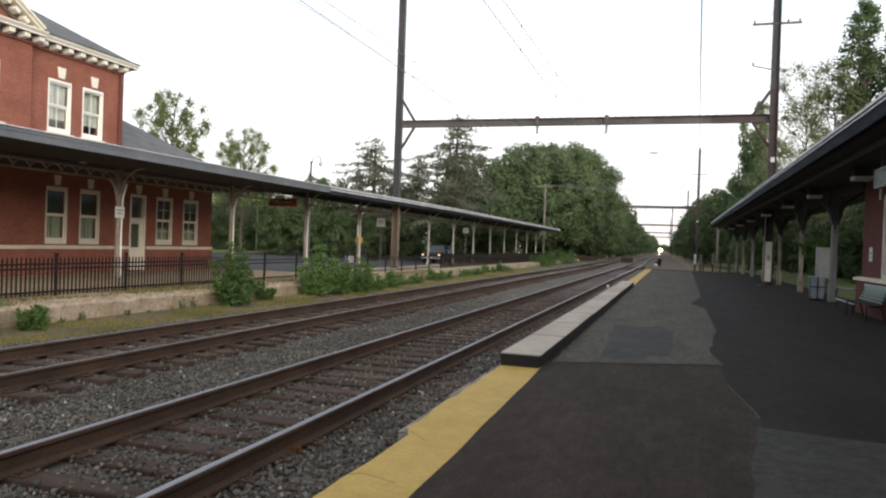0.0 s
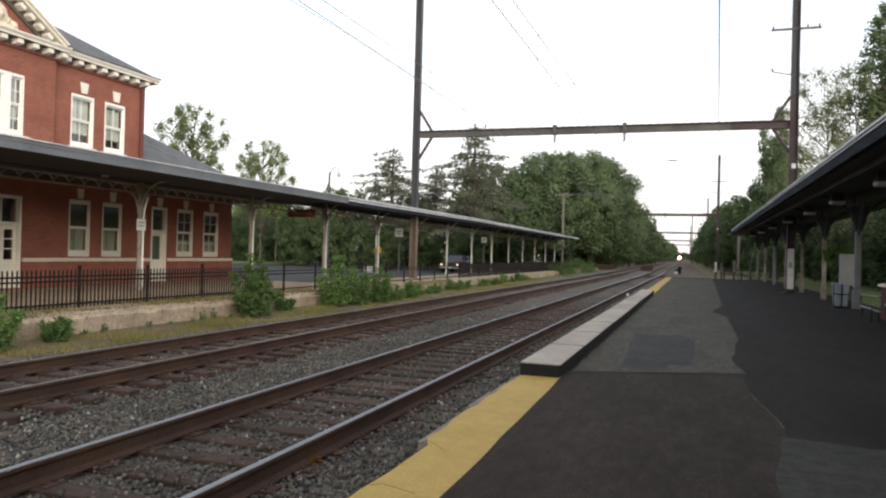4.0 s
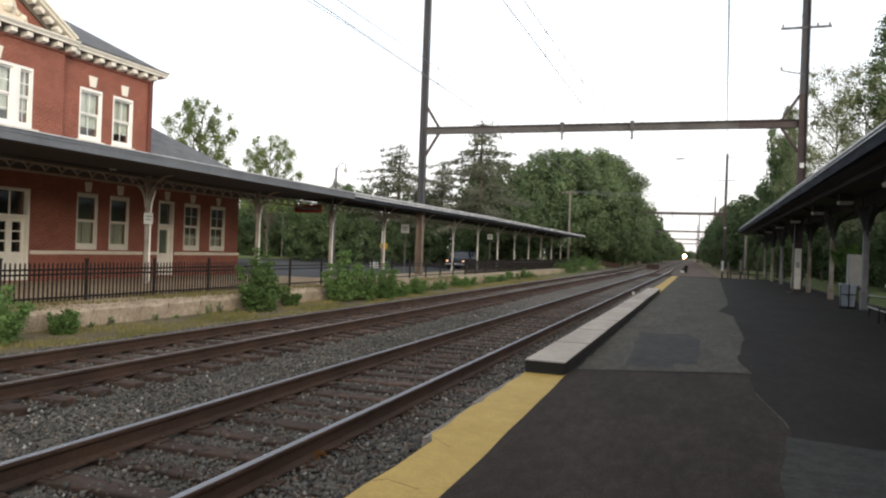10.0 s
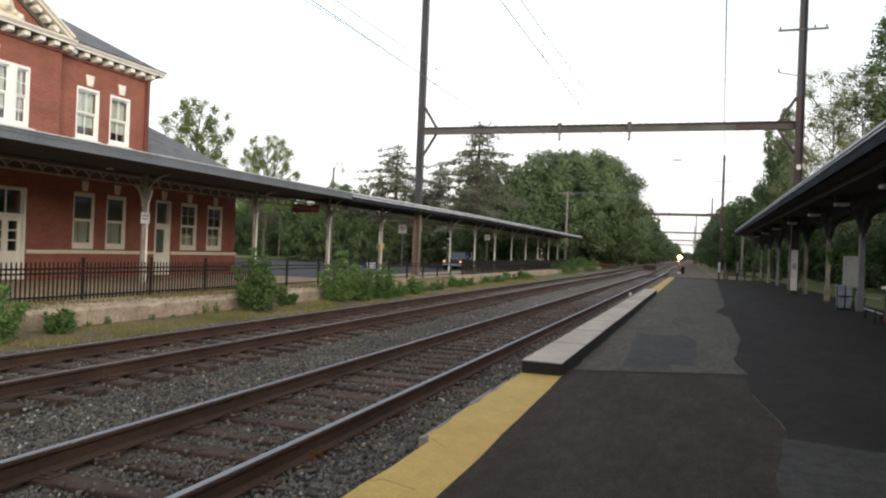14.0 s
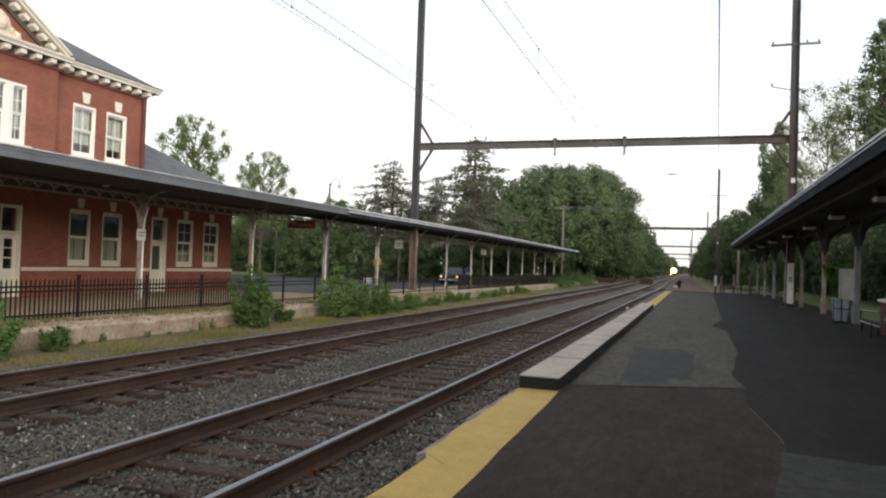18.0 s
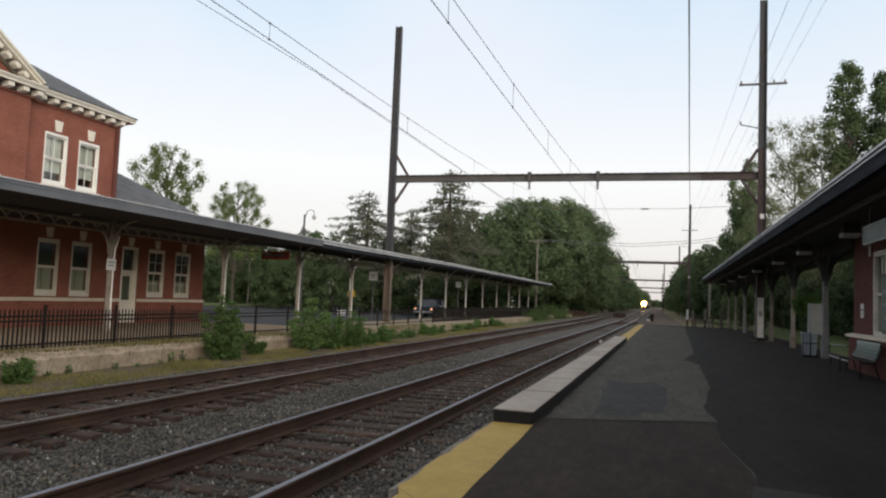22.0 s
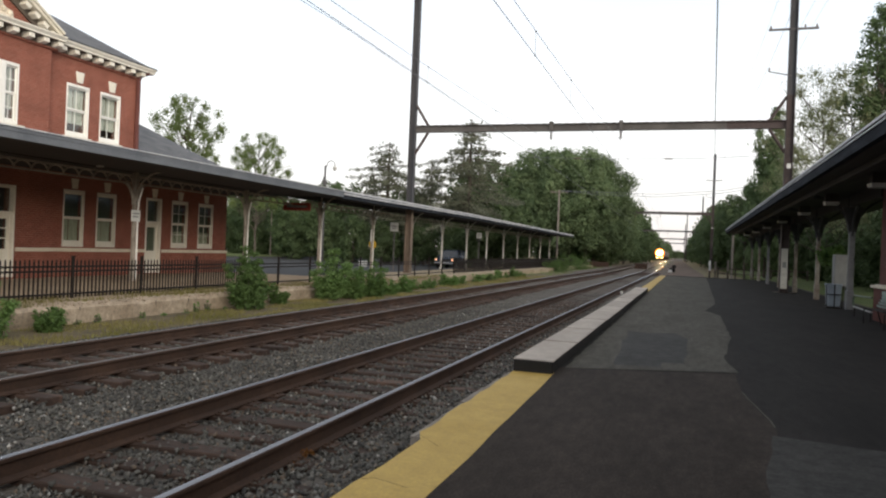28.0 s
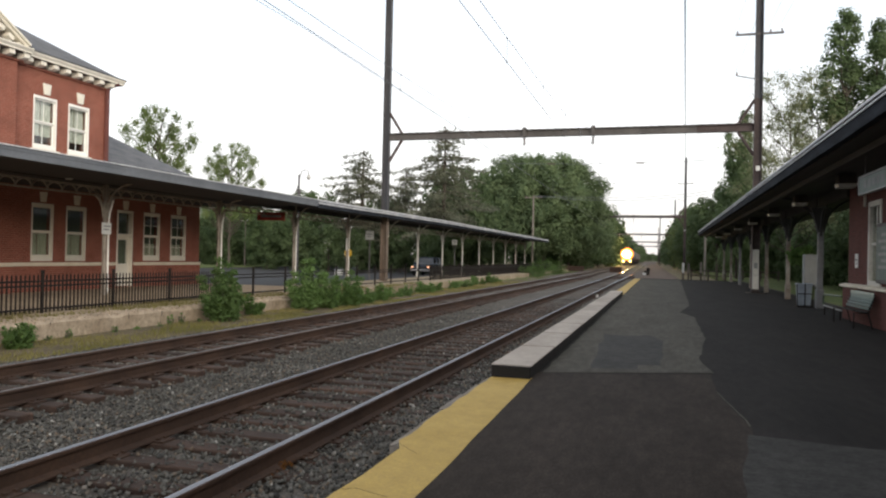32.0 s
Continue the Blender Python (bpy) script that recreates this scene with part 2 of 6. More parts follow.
POSTBROWN = surface("weathered_brown_post_paint", (0.21, 0.18, 0.15), (0.37, 0.33, 0.285), 0.7, coarse=3, fine=18, grain=0.25, bump=0.2)
GIRDER = surface("aged_cream_girder_paint", (0.265, 0.225, 0.185), (0.40, 0.35, 0.295), 0.7, coarse=3, fine=18, grain=0.25, bump=0.2)
# Ground-floor window cream, toned down for the shade under the canopy.
CREAM_SHADED = surface("cream_window_paint_in_shade", (0.68, 0.64, 0.55), (0.78, 0.745, 0.66), 0.6, coarse=2, fine=18, grain=0.12, bump=0.1)
LEAF_LIGHT = leafy("light_green_leaves", (0.125, 0.17, 0.06), (0.19, 0.24, 0.09))
EARTH = surface("brown_cinder_path", (0.095, 0.066, 0.052), (0.165, 0.117, 0.092), 0.95, coarse=0.6, fine=14, grain=0.4, bump=0.5, depth=0.03)
POSTWORN = surface("flaking_pale_post_paint", (0.15, 0.105, 0.08), (0.32, 0.305, 0.27), 0.7, coarse=1.6, fine=14, grain=0.3, bump=0.25)
GREYPAINT = surface("grey_green_post_paint", (0.15, 0.15, 0.155), (0.21, 0.21, 0.215), 0.6, coarse=3, fine=18, grain=0.2, bump=0.15)
SLATE = surface("grey_roof_slate", (0.09, 0.096, 0.106), (0.165, 0.17, 0.182), 0.75, coarse=1.6, fine=9, grain=0.42, bump=0.5, depth=0.02, squash=(1, 1, 4))
TIN = surface("weathered_roof_metal", (0.17, 0.185, 0.21), (0.25, 0.265, 0.29), 0.55, 0.2, coarse=0.8, fine=10, grain=0.2, bump=0.1)
FASCIA = surface("painted_fascia", (0.125, 0.138, 0.158), (0.175, 0.19, 0.212), 0.6, coarse=0.8, fine=12, grain=0.2, bump=0.1)
FASCIA_WORN = surface("dark_worn_fascia", (0.013, 0.015, 0.020), (0.040, 0.046, 0.058), 0.92, coarse=1.4, fine=9, grain=0.4, bump=0.2, squash=(1, 0.5, 3), spec=0.08)
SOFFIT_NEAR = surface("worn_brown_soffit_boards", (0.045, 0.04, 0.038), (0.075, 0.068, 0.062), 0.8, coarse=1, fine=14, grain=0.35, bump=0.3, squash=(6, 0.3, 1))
# Near-black colour, so the far canopy's underside reads as deep shade.
SOFFIT = surface("soffit_boards_with_shade", (0.018, 0.017, 0.017), (0.032, 0.03, 0.03), 0.8, coarse=1, fine=14, grain=0.3, bump=0.3, squash=(6, 0.3, 1))
STEEL = surface("brown_oxide_steel", (0.066, 0.05, 0.048), (0.105, 0.08, 0.076), 0.75, 0.2, coarse=1.2, fine=12, grain=0.35, bump=0.2)
GREYSTEEL = surface("weathered_grey_steel", (0.11, 0.105, 0.105), (0.17, 0.16, 0.16), 0.7, 0.3, coarse=1.2, fine=12, grain=0.3, bump=0.15)
MASTGREY = surface("dark_grey_mast_paint", (0.060, 0.060, 0.066), (0.095, 0.094, 0.10), 0.7, 0.1, coarse=1.2, fine=12, grain=0.3, bump=0.15, squash=(1, 1, 0.25))
MASTTAN = surface("worn_tan_mast_paint", (0.12, 0.088, 0.068), (0.24, 0.195, 0.155), 0.75, coarse=1.6, fine=12, grain=0.35, bump=0.2, squash=(1, 1, 0.25))
BEAMGREY = surface("weathered_grey_beam_paint", (0.075, 0.070, 0.067), (0.125, 0.116, 0.11), 0.7, 0.1, coarse=1.0, fine=10, grain=0.3, bump=0.2)
IRON = surface("black_fence_iron", (0.012, 0.0095, 0.0088), (0.021, 0.017, 0.0152), 0.6, 0.0, coarse=3, fine=20, grain=0.2, bump=0.1, spec=0.2)
# Pale worn edge metal, lightened to imitate roof edges mirroring the sky.
ROOF_EDGE_SHEEN = surface("pale_edge_metal_with_sheen", (0.50, 0.52, 0.55), (0.74, 0.75, 0.77), 0.5, 0.1, coarse=1.6, fine=7, grain=0.35, bump=0.1)
WIRE = surface("dull_copper_wire", (0.15, 0.165, 0.18), (0.21, 0.225, 0.24), 0.6, 0.4, bump=0)
PORCELAIN = surface("brown_insulator_glaze", (0.10, 0.07, 0.06), (0.16, 0.12, 0.10), 0.3, bump=0)
BARK = surface("rough_bark", (0.07, 0.058, 0.048), (0.13, 0.11, 0.09), 0.95, coarse=1.5, fine=12, grain=0.5, bump=0.8, depth=0.04, squash=(1, 1, 0.25))
TIMBER = surface("silvered_pole_timber", (0.17, 0.15, 0.13), (0.27, 0.24, 0.21), 0.9, coarse=2, fine=14, grain=0.35, bump=0.3, squash=(1, 1, 0.1))
# Oak green, paled and greyed to imitate distance haze.
LEAF_HAZED = leafy("hazed_broad_leaves", (0.138, 0.195, 0.098), (0.19, 0.25, 0.128))
LEAF_DARK = leafy("dark_wood_leaves", (0.083, 0.125, 0.055), (0.125, 0.172, 0.08))
LEAF_PALE = leafy("young_pale_leaves", (0.22, 0.25, 0.13), (0.31, 0.33, 0.19))
# Needle colour lightened well past real foliage, as haze over far conifers.
NEEDLE_HAZED = leafy("hazed_conifer_needles", (0.135, 0.145, 0.10), (0.19, 0.20, 0.14))
WEED = leafy("weed_leaves", (0.11, 0.195, 0.052), (0.165, 0.26, 0.088))
DEADLEAF = leafy("dead_leaves", (0.17, 0.075, 0.022), (0.27, 0.125, 0.04))
DRYGRASS = leafy("dry_verge_grass", (0.185, 0.178, 0.056), (0.30, 0.262, 0.105))


def clear_glass(name, tint, gloss):
    mat = bpy.data.materials.new(name)
    mat.use_nodes = True
    nt = mat.node_tree
    nt.nodes.remove(nt.nodes["Principled BSDF"])
    tr = nt.nodes.new("ShaderNodeBsdfTransparent")
    tr.inputs[0].default_value = (*tint, 1)
    gl = nt.nodes.new("ShaderNodeBsdfGlossy")
    gl.inputs["Roughness"].default_value = 0.06
    mx = nt.nodes.new("ShaderNodeMixShader")
    mx.inputs[0].default_value = gloss
    nt.links.new(tr.outputs[0], mx.inputs[1])
    nt.links.new(gl.outputs[0], mx.inputs[2])
    nt.links.new(mx.outputs[0], nt.nodes["Material Output"].inputs["Surface"])
    return mat


GLASS = clear_glass("window_glass", (0.85, 0.88, 0.86), 0.10)
CURTAIN = surface("net_curtain", (0.70, 0.71, 0.66), (0.82, 0.82, 0.78), 0.9, coarse=3, fine=9, grain=0.35, bump=0.4, squash=(1, 5, 0.3))
DARKPAINT = surface("dark_bracket_paint", (0.045, 0.046, 0.048), (0.07, 0.07, 0.072), 0.6, coarse=3, fine=18, grain=0.2, bump=0.15)
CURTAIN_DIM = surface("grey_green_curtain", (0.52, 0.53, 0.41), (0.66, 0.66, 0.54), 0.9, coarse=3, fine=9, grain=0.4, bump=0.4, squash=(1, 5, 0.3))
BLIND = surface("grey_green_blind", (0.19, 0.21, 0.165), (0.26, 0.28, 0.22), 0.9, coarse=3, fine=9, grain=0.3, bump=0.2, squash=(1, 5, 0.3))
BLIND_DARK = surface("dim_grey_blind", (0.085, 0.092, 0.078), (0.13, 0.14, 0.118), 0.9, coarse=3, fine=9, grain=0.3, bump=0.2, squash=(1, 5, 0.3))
ROOM = surface("dim_room_plaster", (0.10, 0.09, 0.08), (0.16, 0.15, 0.13), 0.9)
DOWNPIPE = surface("dark_red_pipe_paint", (0.10, 0.03, 0.025), (0.14, 0.045, 0.035), 0.6)
STONETRIM = surface("pale_stone_trim", (0.66, 0.585, 0.46), (0.77, 0.70, 0.58), 0.8, coarse=2, fine=18, grain=0.2)
SIGNWHITE = surface("faded_white_sign", (0.58, 0.58, 0.55), (0.70, 0.70, 0.67), 0.6, coarse=4, fine=30, grain=0.1, bump=0.05)
SIGNGREY = surface("grey_green_sign", (0.105, 0.135, 0.128), (0.16, 0.195, 0.182), 0.6, coarse=4, fine=30, grain=0.2, bump=0.05)
SIGNRED = surface("dull_red_sign", (0.16, 0.02, 0.015), (0.24, 0.035, 0.025), 0.6, coarse=4, fine=30, grain=0.12, bump=0.05)
SIGNYELLOW = surface("yellow_sign", (0.60, 0.38, 0.03), (0.70, 0.47, 0.06), 0.6, coarse=4, fine=30, grain=0.1, bump=0.05)
INK = surface("dark_lettering", (0.03, 0.03, 0.035), (0.05, 0.05, 0.055), 0.6, bump=0)
BINPLASTIC = surface("pale_blue_bin_plastic", (0.24, 0.28, 0.33), (0.33, 0.37, 0.42), 0.5, coarse=3, fine=20, grain=0.15, bump=0.1)
BENCHGREEN = surface("pale_green_bench_paint", (0.20, 0.27, 0.255), (0.30, 0.37, 0.345), 0.4, coarse=3, fine=20, grain=0.25, bump=0.15)
BENCHRAIL = surface("dark_green_tube_paint", (0.05, 0.07, 0.045), (0.08, 0.11, 0.07), 0.45, coarse=3, fine=20, grain=0.2, bump=0.1)
CABINET = surface("grey_cabinet_paint", (0.23, 0.235, 0.23), (0.30, 0.305, 0.295), 0.6, coarse=2, fine=20, grain=0.15, bump=0.1)
CARBLUE = surface("blue_car_paint", (0.018, 0.032, 0.06), (0.026, 0.043, 0.075), 0.25, 0.3, coarse=2, fine=40, grain=0.05, bump=0, local=True, spec=0.6)
CARGLASS = surface("tinted_car_glass", (0.03, 0.036, 0.045), (0.05, 0.058, 0.07), 0.08, bump=0, local=True, spec=0.7)
RUBBER = surface("black_rubber", (0.02, 0.02, 0.02), (0.03, 0.03, 0.03), 0.85, local=True)
CHROME = surface("grey_wheel_metal", (0.35, 0.35, 0.36), (0.45, 0.45, 0.46), 0.35, 0.9, local=True, bump=0.05)
LOCOBLUE = surface("dark_blue_engine_paint", (0.012, 0.02, 0.05), (0.022, 0.032, 0.07), 0.45, coarse=0.8, fine=14, grain=0.3, bump=0.1, local=True)
LOCOYELLOW = surface("dirty_yellow_engine_paint", (0.40, 0.26, 0.03), (0.52, 0.35, 0.06), 0.5, coarse=0.8, fine=14, grain=0.3, bump=0.1, local=True)
LOCOBLACK = surface("black_underframe", (0.015, 0.014, 0.013), (0.03, 0.027, 0.025), 0.8, coarse=1, fine=14, grain=0.3, local=True)
CARGREY = surface("pale_grey_wagon_paint", (0.25, 0.245, 0.23), (0.36, 0.35, 0.33), 0.7, coarse=0.7, fine=10, grain=0.35, bump=0.2, local=True, vary=0.2)
CARBROWN = surface("brown_wagon_paint", (0.09, 0.045, 0.03), (0.14, 0.07, 0.05), 0.75, coarse=0.7, fine=10, grain=0.35, bump=0.2, local=True, vary=0.25)
HEADLIGHT = glowing("headlight_glow", (1.0, 0.70, 0.34), 700)
# Orange rim and yellow core of the headlight's glare, as glowing colour.
HEAD_GLARE = glowing("headlight_glare_disc", (1.0, 0.27, 0.04), 2.6)
HEAD_GLARE_CORE = glowing("headlight_glare_core", (1.0, 0.50, 0.14), 9)
DITCHLIGHT = glowing("ditch_light_glow", (1.0, 0.6, 0.22), 10)
TAILLIGHT = glowing("side_light_glow", (1.0, 0.48, 0.24), 1.1)
TUBE = surface("frosted_lamp_cover", (0.42, 0.42, 0.40), (0.52, 0.52, 0.50), 0.5, bump=0)

# ---- building blocks ----
class Shape:
    """A growing mesh: boxes, tapered rods, tubes and extruded outlines in one list of corners and faces."""

    def __init__(self):
        self.v, self.f = [], []

    def add(self, verts, faces):
        n = len(self.v)
        self.v += [tuple(p) for p in verts]
        self.f += [tuple(i + n for i in f) for f in faces]
        return self

    def box(self, x0, x1, y0, y1, z0, z1, m=None):
        p = [Vector((x, y, z)) for x in (x0, x1) for y in (y0, y1) for z in (z0, z1)]
        if m is not None:
            p = [m @ q for q in p]
        return self.add(p, [(0, 1, 3, 2), (4, 6, 7, 5), (0, 4, 5, 1), (2, 3, 7, 6), (0, 2, 6, 4), (1, 5, 7, 3)])

    def rod(self, a, b, r0, r1=None, n=8, caps=True):
        a, b = Vector(a), Vector(b)
        r1 = r0 if r1 is None else r1
        q = (b - a).to_track_quat("Z", "Y")
        ring = [q @ Vector((math.cos(2 * math.pi * i / n), math.sin(2 * math.pi * i / n), 0)) for i in range(n)]
        faces = [(i, (i + 1) % n, n + (i + 1) % n, n + i) for i in range(n)]
        if caps:
            faces += [tuple(range(n))[::-1], tuple(range(n, 2 * n))]
        return self.add([a + r0 * c for c in ring] + [b + r1 * c for c in ring], faces)

    def tube(self, pts, r, n=6):
        """A bent round bar through the points, in one piece."""
        pts = [Vector(p) for p in pts]
        v, f, q = [], [], None
        for i, p in enumerate(pts):
            d = (pts[min(i + 1, len(pts) - 1)] - pts[max(i - 1, 0)]).normalized()
            if q is None:
                q = d.to_track_quat("Z", "Y")
            else:
                q = last.rotation_difference(d) @ q
            last = d
            v += [p + q @ Vector((r * math.cos(2 * math.pi * k / n), r * math.sin(2 * math.pi * k / n), 0)) for k in range(n)]
        for i in range(len(pts) - 1):
            f += [(i * n + k, i * n + (k + 1) % n, (i + 1) * n + (k + 1) % n, (i + 1) * n + k) for k in range(n)]
        f += [tuple(range(n))[::-1], tuple(range((len(pts) - 1) * n, len(pts) * n))]
        return self.add(v, f)

    def outline(self, pts, a, b, axis="y"):
        """An outline extruded from a to b: along y its points are (x, z), along x (y, z), along z (x, y)."""
        put = {"y": lambda p, s: (p[0], s, p[1]), "x": lambda p, s: (s, p[0], p[1]), "z": lambda p, s: (p[0], p[1], s)}[axis]
        n = len(pts)
        return self.add([put(p, a) for p in pts] + [put(p, b) for p in pts],
                        [(i, (i + 1) % n, n + (i + 1) % n, n + i) for i in range(n)] + [tuple(range(n))[::-1], tuple(range(n, 2 * n))])

    def ball(self, c, r, n=10, squash=1.0):
        v, f = [], []
        for j in range(n // 2 + 1):
            a = math.pi * j / (n // 2)
            for i in range(n):
                b = 2 * math.pi * i / n
                v.append((c[0] + r * math.sin(a) * math.cos(b), c[1] + r * math.sin(a) * math.sin(b), c[2] + r * squash * math.cos(a)))
        for j in range(n // 2):
            for i in range(n):
                f.append((j * n + i, (j + 1) * n + i, (j + 1) * n + (i + 1) % n, j * n + (i + 1) % n))
        return self.add(v, f)


def mesh_of(name, sh, material, bevel=0.0, smooth=False):
    me = bpy.data.meshes.new(name)
    me.from_pydata(sh.v, [], sh.f)
    bm = bmesh.new()
    bm.from_mesh(me)
    bmesh.ops.recalc_face_normals(bm, faces=bm.faces)
    if bevel:
        bmesh.ops.bevel(bm, geom=bm.edges[:], offset=bevel, segments=1, affect="EDGES", clamp_overlap=True)
    bm.to_mesh(me)
    bm.free()
    me.materials.append(material)
    if smooth:
        for p in me.polygons:
            p.use_smooth = True
    return me


def part(name, sh, material, parent=None, label="", bevel=0.0, smooth=False):
    ob = new(name, mesh_of(name, sh, material, bevel, smooth))
    if parent is not None:
        ob.parent = parent
    return tagged(ob, label) if label else ob


def piece(name, mesh, parent, m):
    """An object of its own on a mesh that alike pieces share."""
    ob = new(name, mesh)
    ob.parent = parent
    ob.matrix_basis = m
    return ob


def thing(name, label, category, at=(0, 0, 0), group="", kind=""):
    ob = new(name)
    ob.empty_display_size = 0.2
    ob.location = at
    return tagged(ob, label, category, group, kind)


def structure(name, sh, material, label, category, bevel=0.0):
    return tagged(part(name, sh, material, None, "", bevel), label, category, kind="structure")


def quick(name, v, f, material):
    me = bpy.data.meshes.new(name)
    me.from_pydata(v, [], f)
    me.materials.append(material)
    return me


# ---- ground, tracks and platforms ----
NEAR_TRACK, FAR_TRACK = -3.78, -7.72
EDGE, INNER = -2.12, -1.6          # outer and inner side of the yellow strip
PLAT_END = 66.0
BAL = -0.215                        # top of the ballast


BEND = [(-100, 0), (85, 0), (126, -0.6), (212, -1.4), (300, -2.6), (370, -3.7), (450, -4.3), (560, -4.9), (750, -5.6), (1000, -6.7), (1300, -8.0)]


def shift(y):
    """How far the line has swung to the left at y."""
    return float(np.interp(y, [b[0] for b in BEND], [b[1] for b in BEND]))


def sheet(x0, x1, y0, y1, z, nx, ny, wave=0.0, scale=1.0, drop=None):
    xs, ys = np.linspace(x0, x1, nx + 1), np.linspace(y0, y1, ny + 1)
    v = []
    for y in ys:
        for x in xs:
            h = z + (wave * noise.noise(Vector((x * scale, y * scale, 1.7))) if wave else 0)
            v.append((x, y, h + (drop(x, y) if drop else 0)))
    f = [(j * (nx + 1) + i, j * (nx + 1) + i + 1, (j + 1) * (nx + 1) + i + 1, (j + 1) * (nx + 1) + i) for j in range(ny) for i in range(nx)]
    return v, f


gv, gf = sheet(-2500, 2500, -2500, 2500, -0.62, 10, 10)
tagged(new("ground", quick("ground", gv, gf, GROUND)), "dry earth and rough grass around the railway", "ground", kind="structure")


def bed_drop(x, y):
    side = max(0.0, -9.7 - x)
    return (0.03 if x > NEAR_TRACK + 0.95 else 0.0) - 0.26 * min(side, 1.6) - 0.042 * min(1.0, max(0.0, 1.6 - abs(x + 6.2) / 0.5)) + 0.045 * min(1.0, max(0.0, (y - 16) / 16))


bv, bf = sheet(-11.2, -2.0, -25, 70, BAL - 0.015, 40, 410, 0.02, 2.1, bed_drop)
tagged(new("ballast_bed", quick("ballast_bed", bv, bf, BALLAST)), "grey crushed stone ballast under both tracks", "ballast", kind="structure")
bv, bf = sheet(-10.9, 1.8, 70, 1300, BAL + 0.02, 12, 160, 0.03, 0.7)
bv = [(x + shift(y), y, z) for x, y, z in bv]
tagged(new("ballast_bed_far", quick("ballast_bed_far", bv, bf, BALLAST_BROWN)), "grey ballast running away down the line", "ballast", kind="structure")

pv, pf = sheet(-1.95, 1.75, 66.05, 420, BAL + 0.06, 6, 90, 0.03, 0.7)
tagged(new("cinder_path", quick("cinder_path", [(x + shift(y), y, z) for x, y, z in pv], pf, EARTH)), "brown cinder path beside the line past the platform", "path", kind="structure")
structure("verge", Shape().outline([(-14.2, -0.9), (-10.3, -0.9), (-10.3, -0.46), (-11.0, -0.43), (-14.2, -0.42)], -25, 118), VERGE, "weedy earth strip beside the far track", "verge")

plat = structure("platform", Shape().outline([(EDGE + 0.07, -0.7), (6.5, -0.7), (6.5, 0.0), (EDGE + 0.07, 0.0)], -25, PLAT_END), ASPHALT,
                 "dark asphalt station platform, patched and worn", "platform")


part("end_strip", Shape().box(-1.6, 6.4, PLAT_END - .3, PLAT_END - .02, 0.001, 0.035), BOARD_SIDE, plat, "dark strip across the platform end", 0.008)
structure("kerb", Shape().box(6.5, 6.65, -25, PLAT_END, -0.7, 0.02), ASPHALT_PALE, "dull concrete kerb at the back of the platform", "kerb", 0.01)
structure("lawn_near", Shape().box(6.65, 120, -60, 160, -0.7, -0.04), GRASS, "rough green grass behind the near platform", "lawn")


def run_edge():
    """A broken timber lip below the paint."""
    sh, y, er = Shape(), 5.9, random.Random(17)
    while y < 9.5:
        ln = er.uniform(.5, 1.1)
        sh.box(EDGE - .075, EDGE + .05, y, min(y + ln, 9.58), -.12, -.006 - er.uniform(0, .016), Matrix.Translation((er.uniform(-.012, .012), 0, 0)))
        y += ln + .02
    return sh


def yellow_strip(y0, y1, sd):
    rng = random.Random(sd)
    n = max(2, int((y1 - y0) / 0.25))
    out = [(EDGE - 0.012 + rng.uniform(-0.012, 0.03) + (0.07 if y0 + (y1 - y0) * i / n < 5.95 else 0), y0 + (y1 - y0) * i / n) for i in range(n + 1)]
    inn = [(INNER + 0.016 * max(0, 9.7 - y0 - (y1 - y0) * i / n) + 0.02 * noise.noise(Vector((y0 + (y1 - y0) * i / n, 3.1, sd))), y0 + (y1 - y0) * i / n) for i in range(n + 1)]
    sh = Shape()
    sh.add([(x, y, 0.004) for x, y in out] + [(x, y, 0.004) for x, y in inn] + [(x, y, -0.03) for x, y in out],
           [(i, n + 1 + i, n + 2 + i, i + 1) for i in range(n)] + [(2 * n + 2 + i, i, i + 1, 2 * n + 3 + i) for i in range(n)])
    ob = new("yellow_line", quick("yellow_line", sh.v, sh.f, YELLOW))
    ob.parent = plat
    return ob


part("edge_timber", run_edge(), TIMBER, plat, "grey timber along the platform edge")
yrng = random.Random(8)
for yc, ln in ((5.7, .3), (4.6, .35), (3.7, .3)):
    xc = -1.9 + yrng.uniform(-.15, .1)
    part("crack", Shape().tube([(xc - ln / 2, yc, .0035), (xc - .1, yc + yrng.uniform(.05, .2), .0035), (xc + ln / 2, yc + yrng.uniform(-.1, .15), .0035)], .0022, 4), BOARD_SIDE, plat, "thin dark crack in the yellow paint")
yellow_strip(-24, 9.75, 1)
yellow_strip(34.6, PLAT_END - 0.1, 2)


def patch(name, pts, z, material, label):
    """A thin skin of other asphalt, with its edge broken up between the given corners."""
    ring = []
    for (x0, y0), (x1, y1) in zip(pts, pts[1:] + pts[:1]):
        n = max(1, int(math.hypot(x1 - x0, y1 - y0) / 0.3))
        for i in range(n):
            s = i / n
            x, y = x0 + (x1 - x0) * s, y0 + (y1 - y0) * s
            j = noise.noise_vector(Vector((x * 1.7, y * 1.7, z * 50)))
            ring.append((x + 0.05 * j.x, y + 0.05 * j.y))
    v = [(x, y, z) for x, y in ring]
    ob = new(name, quick(name, v, [tuple(range(len(v)))], material))
    ob.parent = plat
    return tagged(ob, label)


patch("asphalt_patch", [(-1.55, 10.3), (0.74, 11.25), (0.62, 12.5), (0.93, 16.2), (0.97, 22.4), (0.6, 24.0), (1.04, 28.0), (1.5, 55), (1.6, 65.8), (-1.55, 65.8)],
      0.004, ASPHALT_PALE, "older paler asphalt with a ragged edge")
